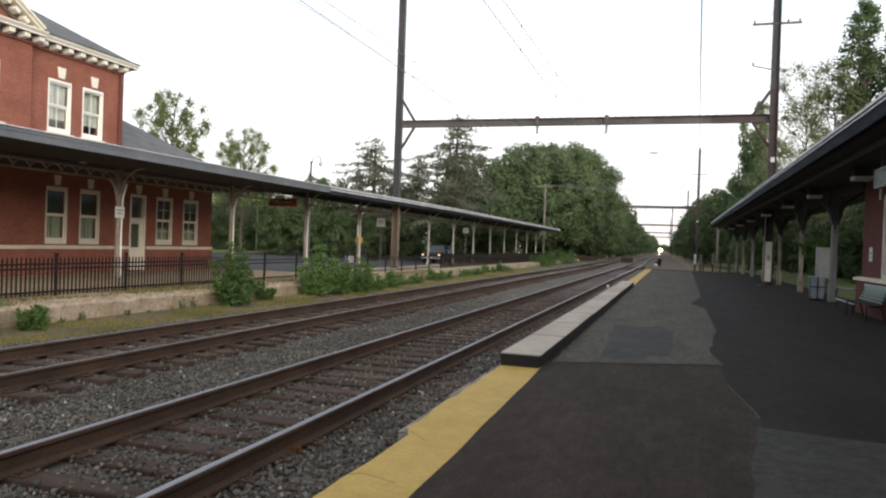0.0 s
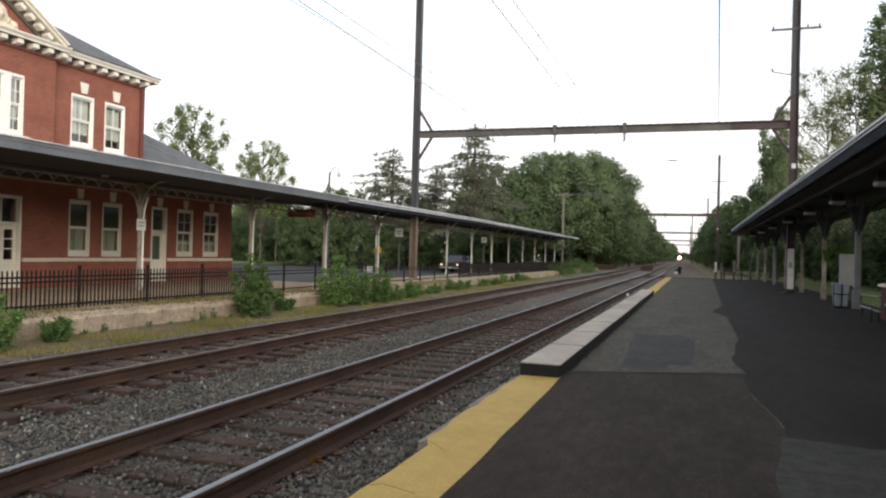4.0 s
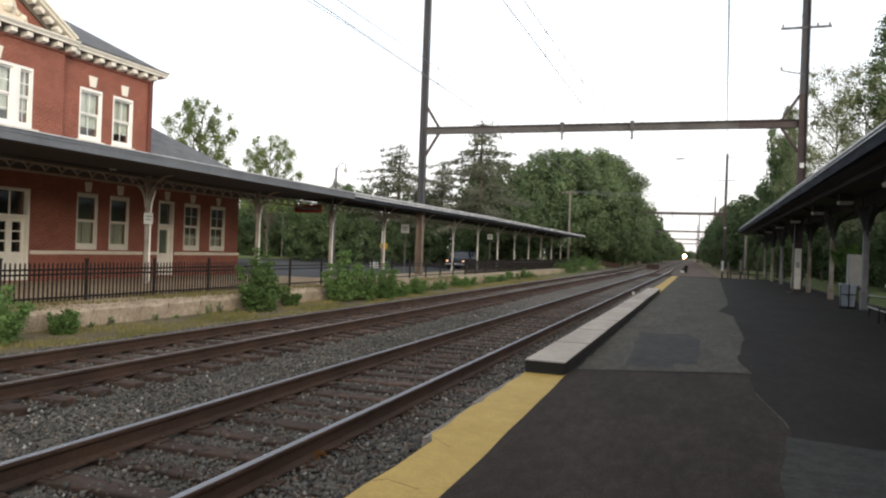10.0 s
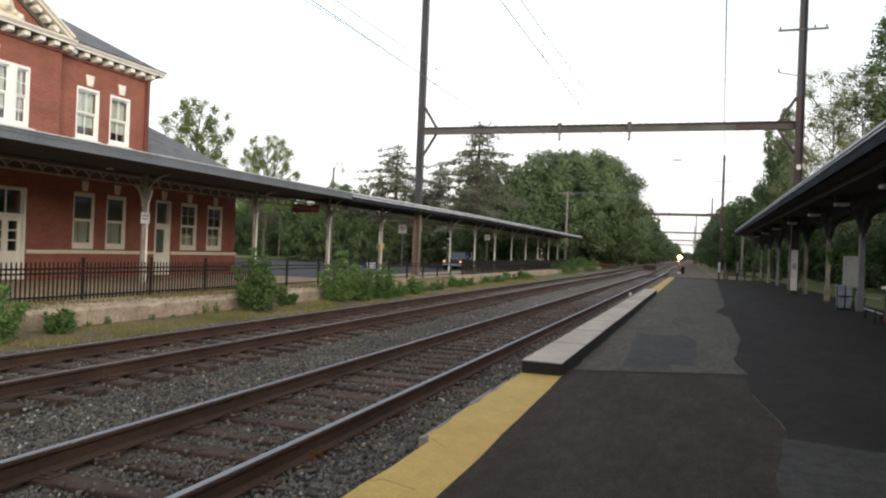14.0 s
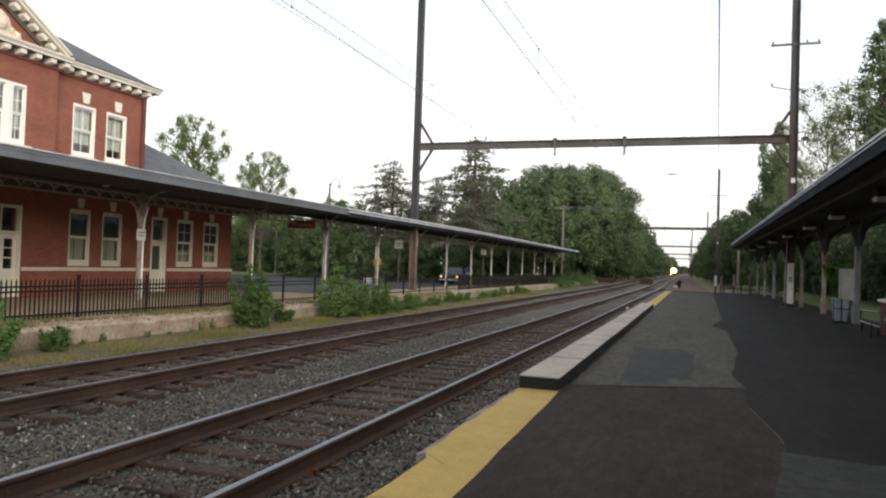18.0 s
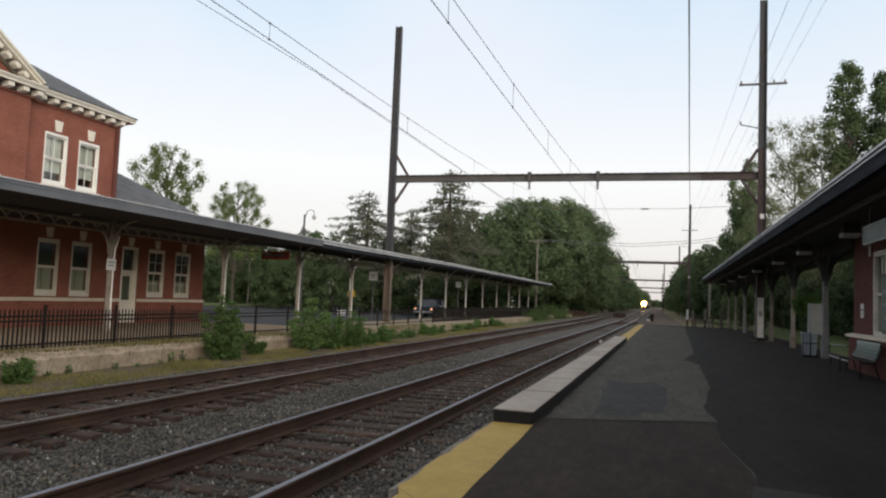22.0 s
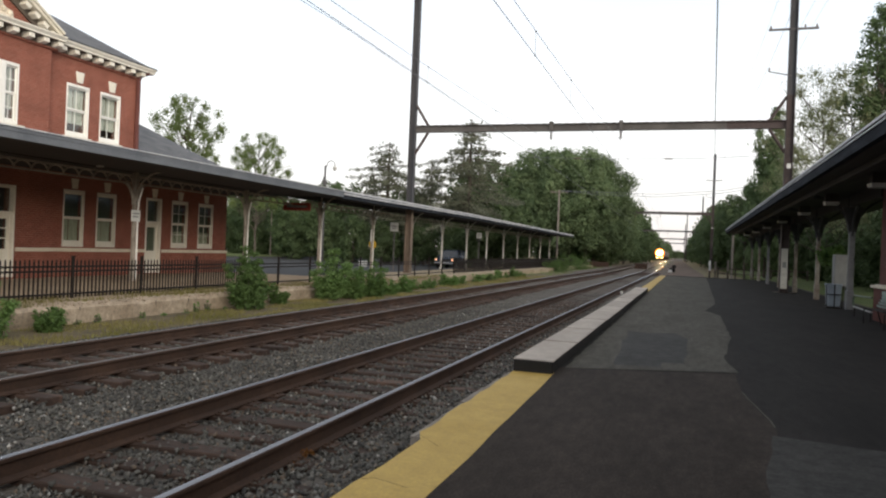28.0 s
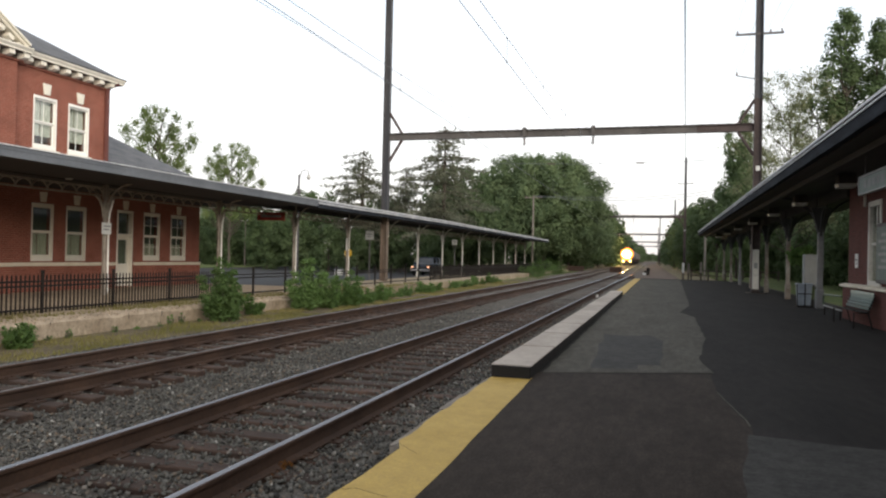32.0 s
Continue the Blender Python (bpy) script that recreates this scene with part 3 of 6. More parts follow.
patch("asphalt_patch", [(-0.97, 10.95), (-0.3, 11.1), (-0.28, 11.6), (0.03, 11.7), (0.08, 15.3), (-0.2, 16.3), (-0.62, 15.9), (-1.12, 16.1), (-1.02, 13.2)], 0.007, ASPHALT_PATCH, "darker square repair")
patch("asphalt_patch", [(0.80, 7.35), (3.2, 7.0), (3.4, 2.0), (0.42, 2.0), (0.61, 5.8)], 0.004, ASPHALT_GREY, "paler square repair")
patch("asphalt_patch", [(-1.70, 10.27), (0.72, 11.2), (0.70, 9.6), (0.875, 7.7), (0.70, 5.75), (0.5, 1.9), (0.35, -6), (0.3, -24), (-1.6, -24), (-1.66, 2)], 0.0025, ASPHALT_BROWN, "brown dusty asphalt over the older coat")
patch("seam", [(-1.36, 10.24), (0.7, 11.18), (0.7, 11.14), (-1.36, 10.205)], 0.0065, ASPHALT, "dark joint between two coats of asphalt")
patch("crack", [(0.71, 9.6), (0.725, 9.6), (0.885, 7.75), (0.865, 7.75)], 0.0075, ASPHALT_PALE, "pale crack in the asphalt")

# raised boards along the edge
boards = tagged(thing("edge_boards", "row of grey weathered raised edge boards on the platform", "boards", (0, 0, 0)), kind="structure")
y, k = 9.62, 0
brng = random.Random(4)
while y < 34.3:
    ln = 2.28
    top = Shape().box(-0.27, 0.27, 0.05, ln - 0.05, 0.158, 0.175)
    piece("board", mesh_of("board", top, BOARD, 0.004), boards, pose(-1.875 + brng.uniform(-.008, .008), y, brng.uniform(-.004, .004)))
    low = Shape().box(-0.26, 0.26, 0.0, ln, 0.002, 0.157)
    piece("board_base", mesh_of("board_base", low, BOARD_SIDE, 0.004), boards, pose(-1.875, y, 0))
    y += ln
    k += 1


STATIONS = [-25.0, 85.0, 105.0] + [126.0 + 21.5 * i for i in range(55)]


def swept(sh, profile):
    """An outline (x, z) swept along the line of the track."""
    n = len(profile)
    v = [(x + shift(y), y, z) for y in STATIONS for x, z in profile]
    f = [(j * n + i, j * n + (i + 1) % n, (j + 1) * n + (i + 1) % n, (j + 1) * n + i) for j in range(len(STATIONS) - 1) for i in range(n)]
    return sh.add(v, f + [tuple(range(n))[::-1]])


def rail_profile(x):
    r = [(-.07, -.18), (.07, -.18), (.07, -.165), (.012, -.145), (.012, -.05), (.037, -.038), (.037, -.014), (.030, -.0065), (-.030, -.0065), (-.037, -.014), (-.037, -.038), (-.012, -.05), (-.012, -.145), (-.07, -.165)]
    return [(x + a, b) for a, b in r]


SLEEPERS = []


def track(name, cx, head, label, seed, y_start):
    t = tagged(thing(name, label, "track", (cx, 0, 0)), kind="structure")
    for s in (-0.755, 0.755):
        rl = part("rail", swept(Shape(), rail_profile(s)), RUST, t, "rusty steel rail with a worn bright head")
        part("railhead", swept(Shape(), [(s - .03, -.0066), (s + .03, -.0066), (s + .029, -.0052), (s + .019, -.0014), (s + .007, .0006), (s - .007, .0006), (s - .019, -.0014), (s - .029, -.0052)]), head, rl, "polished running surface", smooth=True)
    rng = random.Random(seed)
    shapes = [mesh_of("sleeper", Shape().box(-1.28, 1.28, -0.11, 0.11, -0.36, -0.182), TIE, 0.012) for _ in range(1)]
    back = random.Random(seed + 40)
    y = y_start - 0.535
    while y > -24:
        piece("sleeper", shapes[0], t, pose(back.uniform(-.06, .06), y, back.uniform(-.008, .003), 0, 0, back.uniform(-1.2, 1.2)))
        y -= 0.535
    y = y_start
    plates, spikes = Shape(), Shape()
    while y < 82:
        m = pose(rng.uniform(-.06, .06), y, rng.uniform(-.008, .003), 0, rng.uniform(-.3, .3), rng.uniform(-1.2, 1.2))
        piece("sleeper", shapes[0], t, m)
        SLEEPERS.append((cx, y))
        if y < 40:
            for s in (-0.755, 0.755):
                plates.box(s - 0.18, s + 0.18, y - 0.09, y + 0.09, -0.182, -0.168)
                for dx in (-0.1, 0.1):
                    for dy in (-0.05, 0.05):
                        spikes.box(s + dx - 0.018, s + dx + 0.018, y + dy - 0.014, y + dy + 0.014, -0.17, -0.148)
        y += 0.535 + rng.uniform(-.04, .04)
    tagged(part("tie_plates", plates, RUST, t), kind="stuff")
    tagged(part("spikes", spikes, RUST, t), kind="stuff")
    return t


track("track_near", NEAR_TRACK, RAILHEAD, "railway track with bright rails on old timber sleepers", 11, 0.4)
track("track_far", FAR_TRACK, RAILDULL, "duller railway track on old timber sleepers", 12, 2.0)


def stones(name, n, box, size, seed, z, label, material=None):
    """Loose stones as small uneven lumps, joined."""
    rng = np.random.default_rng(seed)
    base = np.array([(1, 0, 0), (-1, 0, 0), (0, 1, 0), (0, -1, 0), (0, 0, 1), (0, 0, -1)], float)
    tri = np.array([(0, 2, 4), (2, 1, 4), (1, 3, 4), (3, 0, 4), (2, 0, 5), (1, 2, 5), (3, 1, 5), (0, 3, 5)])
    u = rng.random(n) ** 1.5
    p = np.stack([rng.uniform(box[0], box[1], n), box[2] + (box[3] - box[2]) * u, np.full(n, z) + rng.uniform(-.02, .012, n)], 1)
    # keep clear of rails
    keep = np.ones(n, bool)
    for c in (NEAR_TRACK, FAR_TRACK):
        for s in (-.755, .755):
            keep &= np.abs(p[:, 0] - c - s) > 0.1
    for c, yy in SLEEPERS:
        if yy < box[3]:
            reach = np.where(p[:, 0] > NEAR_TRACK + 0.7, 0.72, 1.32)
            on = (np.abs(p[:, 0] - c) < reach) & (np.abs(p[:, 1] - yy) < 0.125)
            buried = 0.30 + 0.55 * max(0.0, noise.noise(Vector((yy * 1.9, c, 0.3)))) if c == NEAR_TRACK else 0.16
            keep &= ~(on & (rng.random(n) > buried))
            p[on, 2] += 0.034
    keep &= ~((np.abs(p[:, 0] - FAR_TRACK) < 0.68) & (rng.random(n) < 0.55))
    p = p[keep]
    n = len(p)
    p[:, 2] += np.where(p[:, 0] > NEAR_TRACK + 0.84, 0.035, 0.0)
    p[:, 2] -= 0.032 * np.clip(1.6 - np.abs(p[:, 0] + 6.2) / 0.5, 0, 1)
    low = np.maximum(0, -9.7 - p[:, 0])
    p[:, 2] -= 0.26 * np.minimum(low, 1.6)
    s = rng.uniform(size[0], size[1], (n, 1)) * rng.uniform(.7, 1.25, (n, 3))
    a = rng.uniform(0, 2 * np.pi, n)
    v = base[None] * s[:, None, :] * rng.uniform(.75, 1.2, (n, 6, 1)) + rng.normal(0, .15, (n, 6, 3)) * s[:, None, :]
    tilt = rng.normal(0, .5, n)
    c, q = np.cos(a)[:, None], np.sin(a)[:, None]
    ct, st = np.cos(tilt)[:, None], np.sin(tilt)[:, None]
    y2, z2 = v[..., 1] * ct - v[..., 2] * st, v[..., 1] * st + v[..., 2] * ct
    x3, y3 = v[..., 0] * c - y2 * q, v[..., 0] * q + y2 * c
    v = np.stack([x3, y3, z2], 2) + p[:, None, :]
    f = (tri[None] + 6 * np.arange(n)[:, None, None]).reshape(-1, 3)
    me = bpy.data.meshes.new(name)
    me.vertices.add(n * 6)
    me.vertices.foreach_set("co", v.reshape(-1))
    me.loops.add(len(f) * 3)
    me.loops.foreach_set("vertex_index", f.reshape(-1).astype(np.int32))
    me.polygons.add(len(f))
    me.polygons.foreach_set("loop_start", np.arange(0, len(f) * 3, 3, dtype=np.int32))
    me.update(calc_edges=True)
    me.validate()
    me.materials.append(material or STONE)
    return tagged(new(name, me), label, "stones", kind="stuff")


stones("ballast_stones", 98000, (-10.7, -2.06, 2.5, 34), (0.013, 0.028), 5, BAL + 0.0, "loose grey crushed ballast stones between the rails")
stones("ballast_stones", 9000, (-10.7, -2.16, -12, 2.6), (0.018, 0.034), 6, BAL, "loose grey crushed ballast stones along both tracks")

# far platform on its low concrete wall
structure("platform_far", Shape().outline([(-13.3, -0.8), (-13.3, -0.02), (-19.4, 0.0), (-60, 0.0), (-60, -0.8)], -10, 31.6), PAVERS, "bare brown platform ground before the station", "platform")
structure("platform_far_strip", Shape().outline([(-13.3, -0.8), (-13.3, -0.03), (-17.5, -0.02), (-17.5, -0.8)], 31.6, 112), GRAVEL, "sandy strip along the fence", "platform")
wall = Shape()
ring = []
for i in range(131):
    y = -8 + 0.25 * i
    j = noise.noise_vector(Vector((3.0, y * 1.1, 0.5)))
    k = noise.noise_vector(Vector((7.0, y * 3.7, 2.5)))
    chip = max(0.0, j.x - 0.15) * 0.16 + abs(k.y) * 0.02
    ring.append([(-13.3, y, -0.8), (-12.93, y, -0.8), (-12.9 + 0.02 * k.x, y, -0.35), (-12.87 - chip * .3, y, -0.07 - chip + 0.02 * k.z), (-12.93 - chip, y, 0.005 - chip * .5 + 0.02 * j.z), (-13.3, y, 0.015)])
wall.add([p for r in ring for p in r], [(i * 6 + a, i * 6 + (a + 1) % 6, i * 6 + 6 + (a + 1) % 6, i * 6 + 6 + a) for i in range(130) for a in range(6)] + [tuple(range(6)), tuple(range(780, 786))])
rwall = structure("retaining_wall", wall, CONCRETE, "low chipped and stained concrete retaining wall beside the track", "wall")
stones("wall_rubble", 2600, (-13.5, -12.9, 5, 40), (0.015, 0.045), 9, 0.42, "crumbled concrete and pebbles along the top of the wall", CONCRETE)
crng = random.Random(61)
for yc in (13.1, 15.6, 16.9, 19.9, 22.6, 9.2):
    pts = [(-12.872 - .02 * k, yc + crng.uniform(-.05, .05), -.05 - .13 * k) for k in range(4)]
    part("crack", Shape().tube(pts, .011, 4), BOARD_SIDE, rwall, "dark crack in the concrete")
structure("road", Shape().outline([(-17.5, -0.8), (-17.5, -0.06), (-19.6, -0.1), (-20.4, -0.32), (-43.5, -0.32), (-44, -0.1), (-44, -0.8)], 31.6, 140), ROAD, "grey asphalt road and car park behind the fence", "road")
structure("lawn", Shape().outline([(-44, -0.8), (-44, -0.02), (-90, 0.2), (-90, -0.8)], 31.6, 160), GRASS, "green lawn beyond the road", "lawn")

# ---- far canopy ----
POST_X, POSTS_Y = -18.5, [21.1 + 6.87 * i for i in range(-3, 13)]
FAR_EDGE, FAR_END = -16.8, 106.2


def run(section, y0, y1, rise=(0.0, 0.0)):
    """An outline (x, z) run along y, lifted by rise at each end over its first stretch, with slight unevenness."""
    n = len(section)
    ys = np.linspace(y0, y1, max(2, int((y1 - y0) / 2.3)))
    lift = [rise[0] + (rise[1] - rise[0]) * min(1.0, (y - y0) / 22.0) for y in ys]
    v = [(x, y, z + d + 0.012 * noise.noise(Vector((x, y * .8, 3.3)))) for y, d in zip(ys, lift) for x, z in section]
    f = [(j * n + i, j * n + (i + 1) % n, (j + 1) * n + (i + 1) % n, (j + 1) * n + i) for j in range(len(ys) - 1) for i in range(n)]
    return Shape().add(v, f + [tuple(range(n))[::-1], tuple(range(len(v) - n, len(v)))])


def rect(x0, x1, z0, z1):
    return [(x0, z0), (x1, z0), (x1, z1), (x0, z1)]


def canopy_roof(name, section, soffit, y0, y1, label, fascias, lip=0.048, paint=None, strip=0.0, rise=(0.0, 0.0), boards=None):
    t = thing(name, label, "canopy")
    part("roof", run(section, y0, y1, rise), TIN, t)
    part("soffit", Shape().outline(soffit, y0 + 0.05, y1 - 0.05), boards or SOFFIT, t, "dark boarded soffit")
    for x0, x1, z0, z1 in fascias:
        part("fascia", run(rect(x0, x1, z0, z1), y0, y1, rise), paint or FASCIA, t, "grey painted fascia")
        s = 0.03 if (x0 > -18 and x0 < 0) else -0.03
        part("gutter", run(rect(min(x0, x0 + s), max(x1, x1 + s), z1 + 0.012, z1 + 0.012 + lip), y0, y1, rise), ROOF_EDGE_SHEEN, t, "pale metal roof edge, sky sheen put into its colour")
        if strip:
            part("edge_strip", run(rect(min(x0, x0 + s * .8), max(x1, x1 + s * .8), z1 - strip - .035, z1 - .035), y0, y1, rise), ROOF_EDGE_SHEEN, t, "pale metal strip under the roof edge, sky sheen in its colour")
        else:
            part("moulding", run(rect(min(x0, x0 + s * .5), max(x1, x1 + s * .5), z1 - .09, z1 - .065), y0, y1, rise), paint or FASCIA, t)
    return t


def bracket(sh, y, z0, z1, reach, way, x, r=0.035, along="y"):
    """A curved iron bracket from the post's face up to the beam."""
    pts = []
    for i in range(8):
        a = math.pi / 2 * i / 7
        u, z = way * (0.08 + reach * (1 - math.cos(a))), z0 + (z1 - z0) * math.sin(a)
        pts.append((x, y + u, z) if along == "y" else (x + u, y, z))
    return sh.tube(pts, r, 5)


def lattice(sh, x, y0, y1, z0, z1, step=0.6, r=0.03):
    sh.box(x - 0.03, x + 0.03, y0, y1, z0, z0 + 0.05).box(x - 0.03, x + 0.03, y0, y1, z1 - 0.05, z1)
    n = max(2, round((y1 - y0) / step))
    for i in range(n):
        a, w = y0 + (y1 - y0) * i / n, (y1 - y0) / n
        sh.tube([(x, a + w * (.5 - .5 * math.cos(math.pi * k / 6)), z0 + 0.03 + (z1 - z0 - 0.06) * math.sin(math.pi * k / 6)) for k in range(7)], r, 4)
    return sh


def far_post(y, canopy, last=False):
    near = y < 45
    paint = POSTBROWN if near else POSTWORN if y < 49 else POSTPAINT
    thick = 1.0
    p = part("post", Shape().rod((POST_X, y, 0.02), (POST_X, y, 3.3), 0.08 * thick, 0.07 * thick, 10), paint, canopy, "weathered brown iron post" if near else "pale painted iron post")
    if near:
        part("conduit", Shape().tube([(POST_X + 0.08, y + 0.09, 0.05), (POST_X + 0.08, y + 0.09, 2.5), (POST_X + 0.08, y + 0.13, 2.85), (POST_X + 0.08, y + 0.3, 3.3)], 0.032, 6), SASH, p, "white painted pipe")
    part("base", Shape().box(POST_X - 0.11, POST_X + 0.11, y - 0.11, y + 0.11, -0.1, 0.12), paint, p, "", 0.03)
    part("capital", Shape().box(POST_X - 0.085, POST_X + 0.085, y - 0.085, y + 0.085, 3.3, 4.15), paint, p, "", 0.02)
    for w in (-1, 1):
        part("bracket", bracket(Shape(), y, 2.68, 3.42, 0.46, w, POST_X, 0.052), POSTBROWN if near else POSTPAINT, p, "curved iron bracket")
        part("bracket", bracket(Shape(), y, 2.85, 3.84 if y < 31 else 4.05, 1.0, w, POST_X, along="x"), POSTBROWN if near else POSTPAINT, p, "curved iron bracket")


canopy_far_a = canopy_roof("platform_canopy", [(-15.55, 4.08), (-21.28, 4.98), (-21.28, 5.04), (-15.55, 4.135)],
                           [(-15.69, 3.87), (-21.28, 3.76), (-21.28, 4.96), (-15.69, 4.08)], -6, 31.6,
                           "long grey station canopy with dark boarded underside, against the brick station", [(-15.66, -15.54, 3.83, 4.098)], 0.03)
canopy_far_b = canopy_roof("platform_canopy", [(-15.55, 4.163), (-18.0, 4.5), (-20.25, 4.36), (-20.25, 4.42), (-18.0, 4.56), (-15.55, 4.22)],
                           [(-15.69, 3.92), (-20.1, 4.1), (-20.1, 4.34), (-18.0, 4.47), (-15.69, 4.15)], 31.62, FAR_END,
                           "long grey station canopy standing free on pale iron posts", [(-15.66, -15.54, 3.884, 4.181), (-20.26, -20.14, 4.06, 4.38)], 0.085, FASCIA_WORN, 0.075, (-0.12, 0.0))
for i, py in enumerate(POSTS_Y):
    host = canopy_far_a if py < 31 else canopy_far_b
    far_post(py, host)
    if i + 1 < len(POSTS_Y):
        part("lattice_girder", lattice(Shape(), POST_X, py + 0.14, POSTS_Y[i + 1] - 0.14, 3.40, 3.72), GIRDER, host, "iron girder filled with small arches")
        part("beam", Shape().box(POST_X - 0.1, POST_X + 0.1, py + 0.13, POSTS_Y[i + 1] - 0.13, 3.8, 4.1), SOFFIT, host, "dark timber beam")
for i in range(4):
    part("downlight", Shape().rod((-18.15, 19.07 - 6.87 * i, 3.785), (-18.15, 19.07 - 6.87 * i, 3.86), 0.11, 0.13, 12), TUBE, canopy_far_a, "round white ceiling lamp, unlit")


# ---- the brick station ----
def wall_with_holes(sh, x0, x1, y0, y1, z0, z1, holes):
    """A wall along y, x0..x1 thick, cut by holes (ya, yb, za, zb)."""
    ys = sorted({y0, y1, *[h[0] for h in holes], *[h[1] for h in holes]})
    for a, b in zip(ys, ys[1:]):
        cuts = sorted([(h[2], h[3]) for h in holes if h[0] <= a + 1e-6 and h[1] >= b - 1e-6])
        z = z0
        for c, d in cuts:
            if c > z + 1e-6:
                sh.box(x0, x1, a, b, z, c)
            z = d
        if z < z1 - 1e-6:
            sh.box(x0, x1, a, b, z, z1)
    return sh


station = thing("station_building", "two-storey red brick railway station with cream cornice and pediment", "building", (-26, 20, 0))


def at_station(name, sh, mat, label="", bevel=0.0, parent=None):
    ob = part(name, sh, mat, parent or station, label, bevel)
    if parent is None:
        ob.matrix_parent_inverse = Matrix.Translation((26, -20, 0))
    return ob


FX, BX = -21.6, -21.35      # face of the wall and of the projecting middle bay
GROUND_HOLES = [(21.0, 21.98, 1.1, 3.2), (22.6, 23.6, 1.1, 3.2), (25.32, 26.28, 0.04, 3.22), (26.95, 28.02, 1.12, 3.22), (28.8, 29.9, 1.12, 3.22)]
UPPER_HOLES = [(20.95, 22.01, 5.16, 7.08), (22.57, 23.61, 5.16, 7.08)]
at_station("wall", wall_with_holes(Shape(), FX - 0.4, FX, 20.0, 24.6, 0, 8.0, GROUND_HOLES[:2] + UPPER_HOLES), BRICK)
at_station("wall", wall_with_holes(Shape(), FX - 0.4, FX, 24.6, 31.0, 0, 4.7, GROUND_HOLES[2:]), BRICK)
bay = wall_with_holes(Shape(), BX - 0.5, BX, 15.2, 20.0, 0, 8.0, [(16.35, 18.78, 0.04, 3.12), (15.85, 18.72, 5.12, 7.15)])
for k in range(0, len(bay.v), 8):
    at_station("bay_wall", Shape().add(bay.v[k:k + 8], [(0, 1, 3, 2), (4, 6, 7, 5), (0, 4, 5, 1), (2, 3, 7, 6), (0, 2, 6, 4), (1, 5, 7, 3)]), BRICK)
at_station("wall", Shape().box(FX - 0.4, FX, -4, 15.2, 0, 8.0), BRICK)
at_station("side_wall", Shape().box(-32, FX - 0.4, 24.2, 24.6, 0, 8.0).box(-32, FX - 0.4, 30.6, 31, 0, 4.7).box(-32.4, -32, -4, 31, 0, 8.0).box(-32, FX - 0.4, -4.4, -4, 0, 8.0), BRICK)
at_station("floor_slab", Shape().box(-32, FX - 0.4, -4, 24.2, 3.7, 4.0).box(-32, FX - 0.4, -4, 30.6, 0.0, 0.04), ROOM)
at_station("room_wall", Shape().box(-26, -25.9, -4, 24.2, 4.0, 8.0).box(-26, -25.9, -4, 30.6, 0.04, 3.7), ROOM)
at_station("loft_floor", Shape().box(-32, FX - 0.4, -4, 24.2, 7.8, 8.0).box(-32, FX - 0.4, 24.6, 30.6, 4.5, 4.7), ROOM)
for a, b, x in ((18.82, 20.0, BX), (20.0, 25.25, FX), (26.35, 31.0, FX), (15.2, 16.3, BX), (-4, 15.2, FX)):
    at_station("string_course", Shape().box(x, x + 0.07, a, b + (0.06 if b > 30 else 0), 0.92, 1.05), STONETRIM, "pale stone band", 0.012)
    at_station("plinth", Shape().box(x, x + 0.045, a, b + (0.04 if b > 30 else 0), 0.0, 0.918), BRICK)


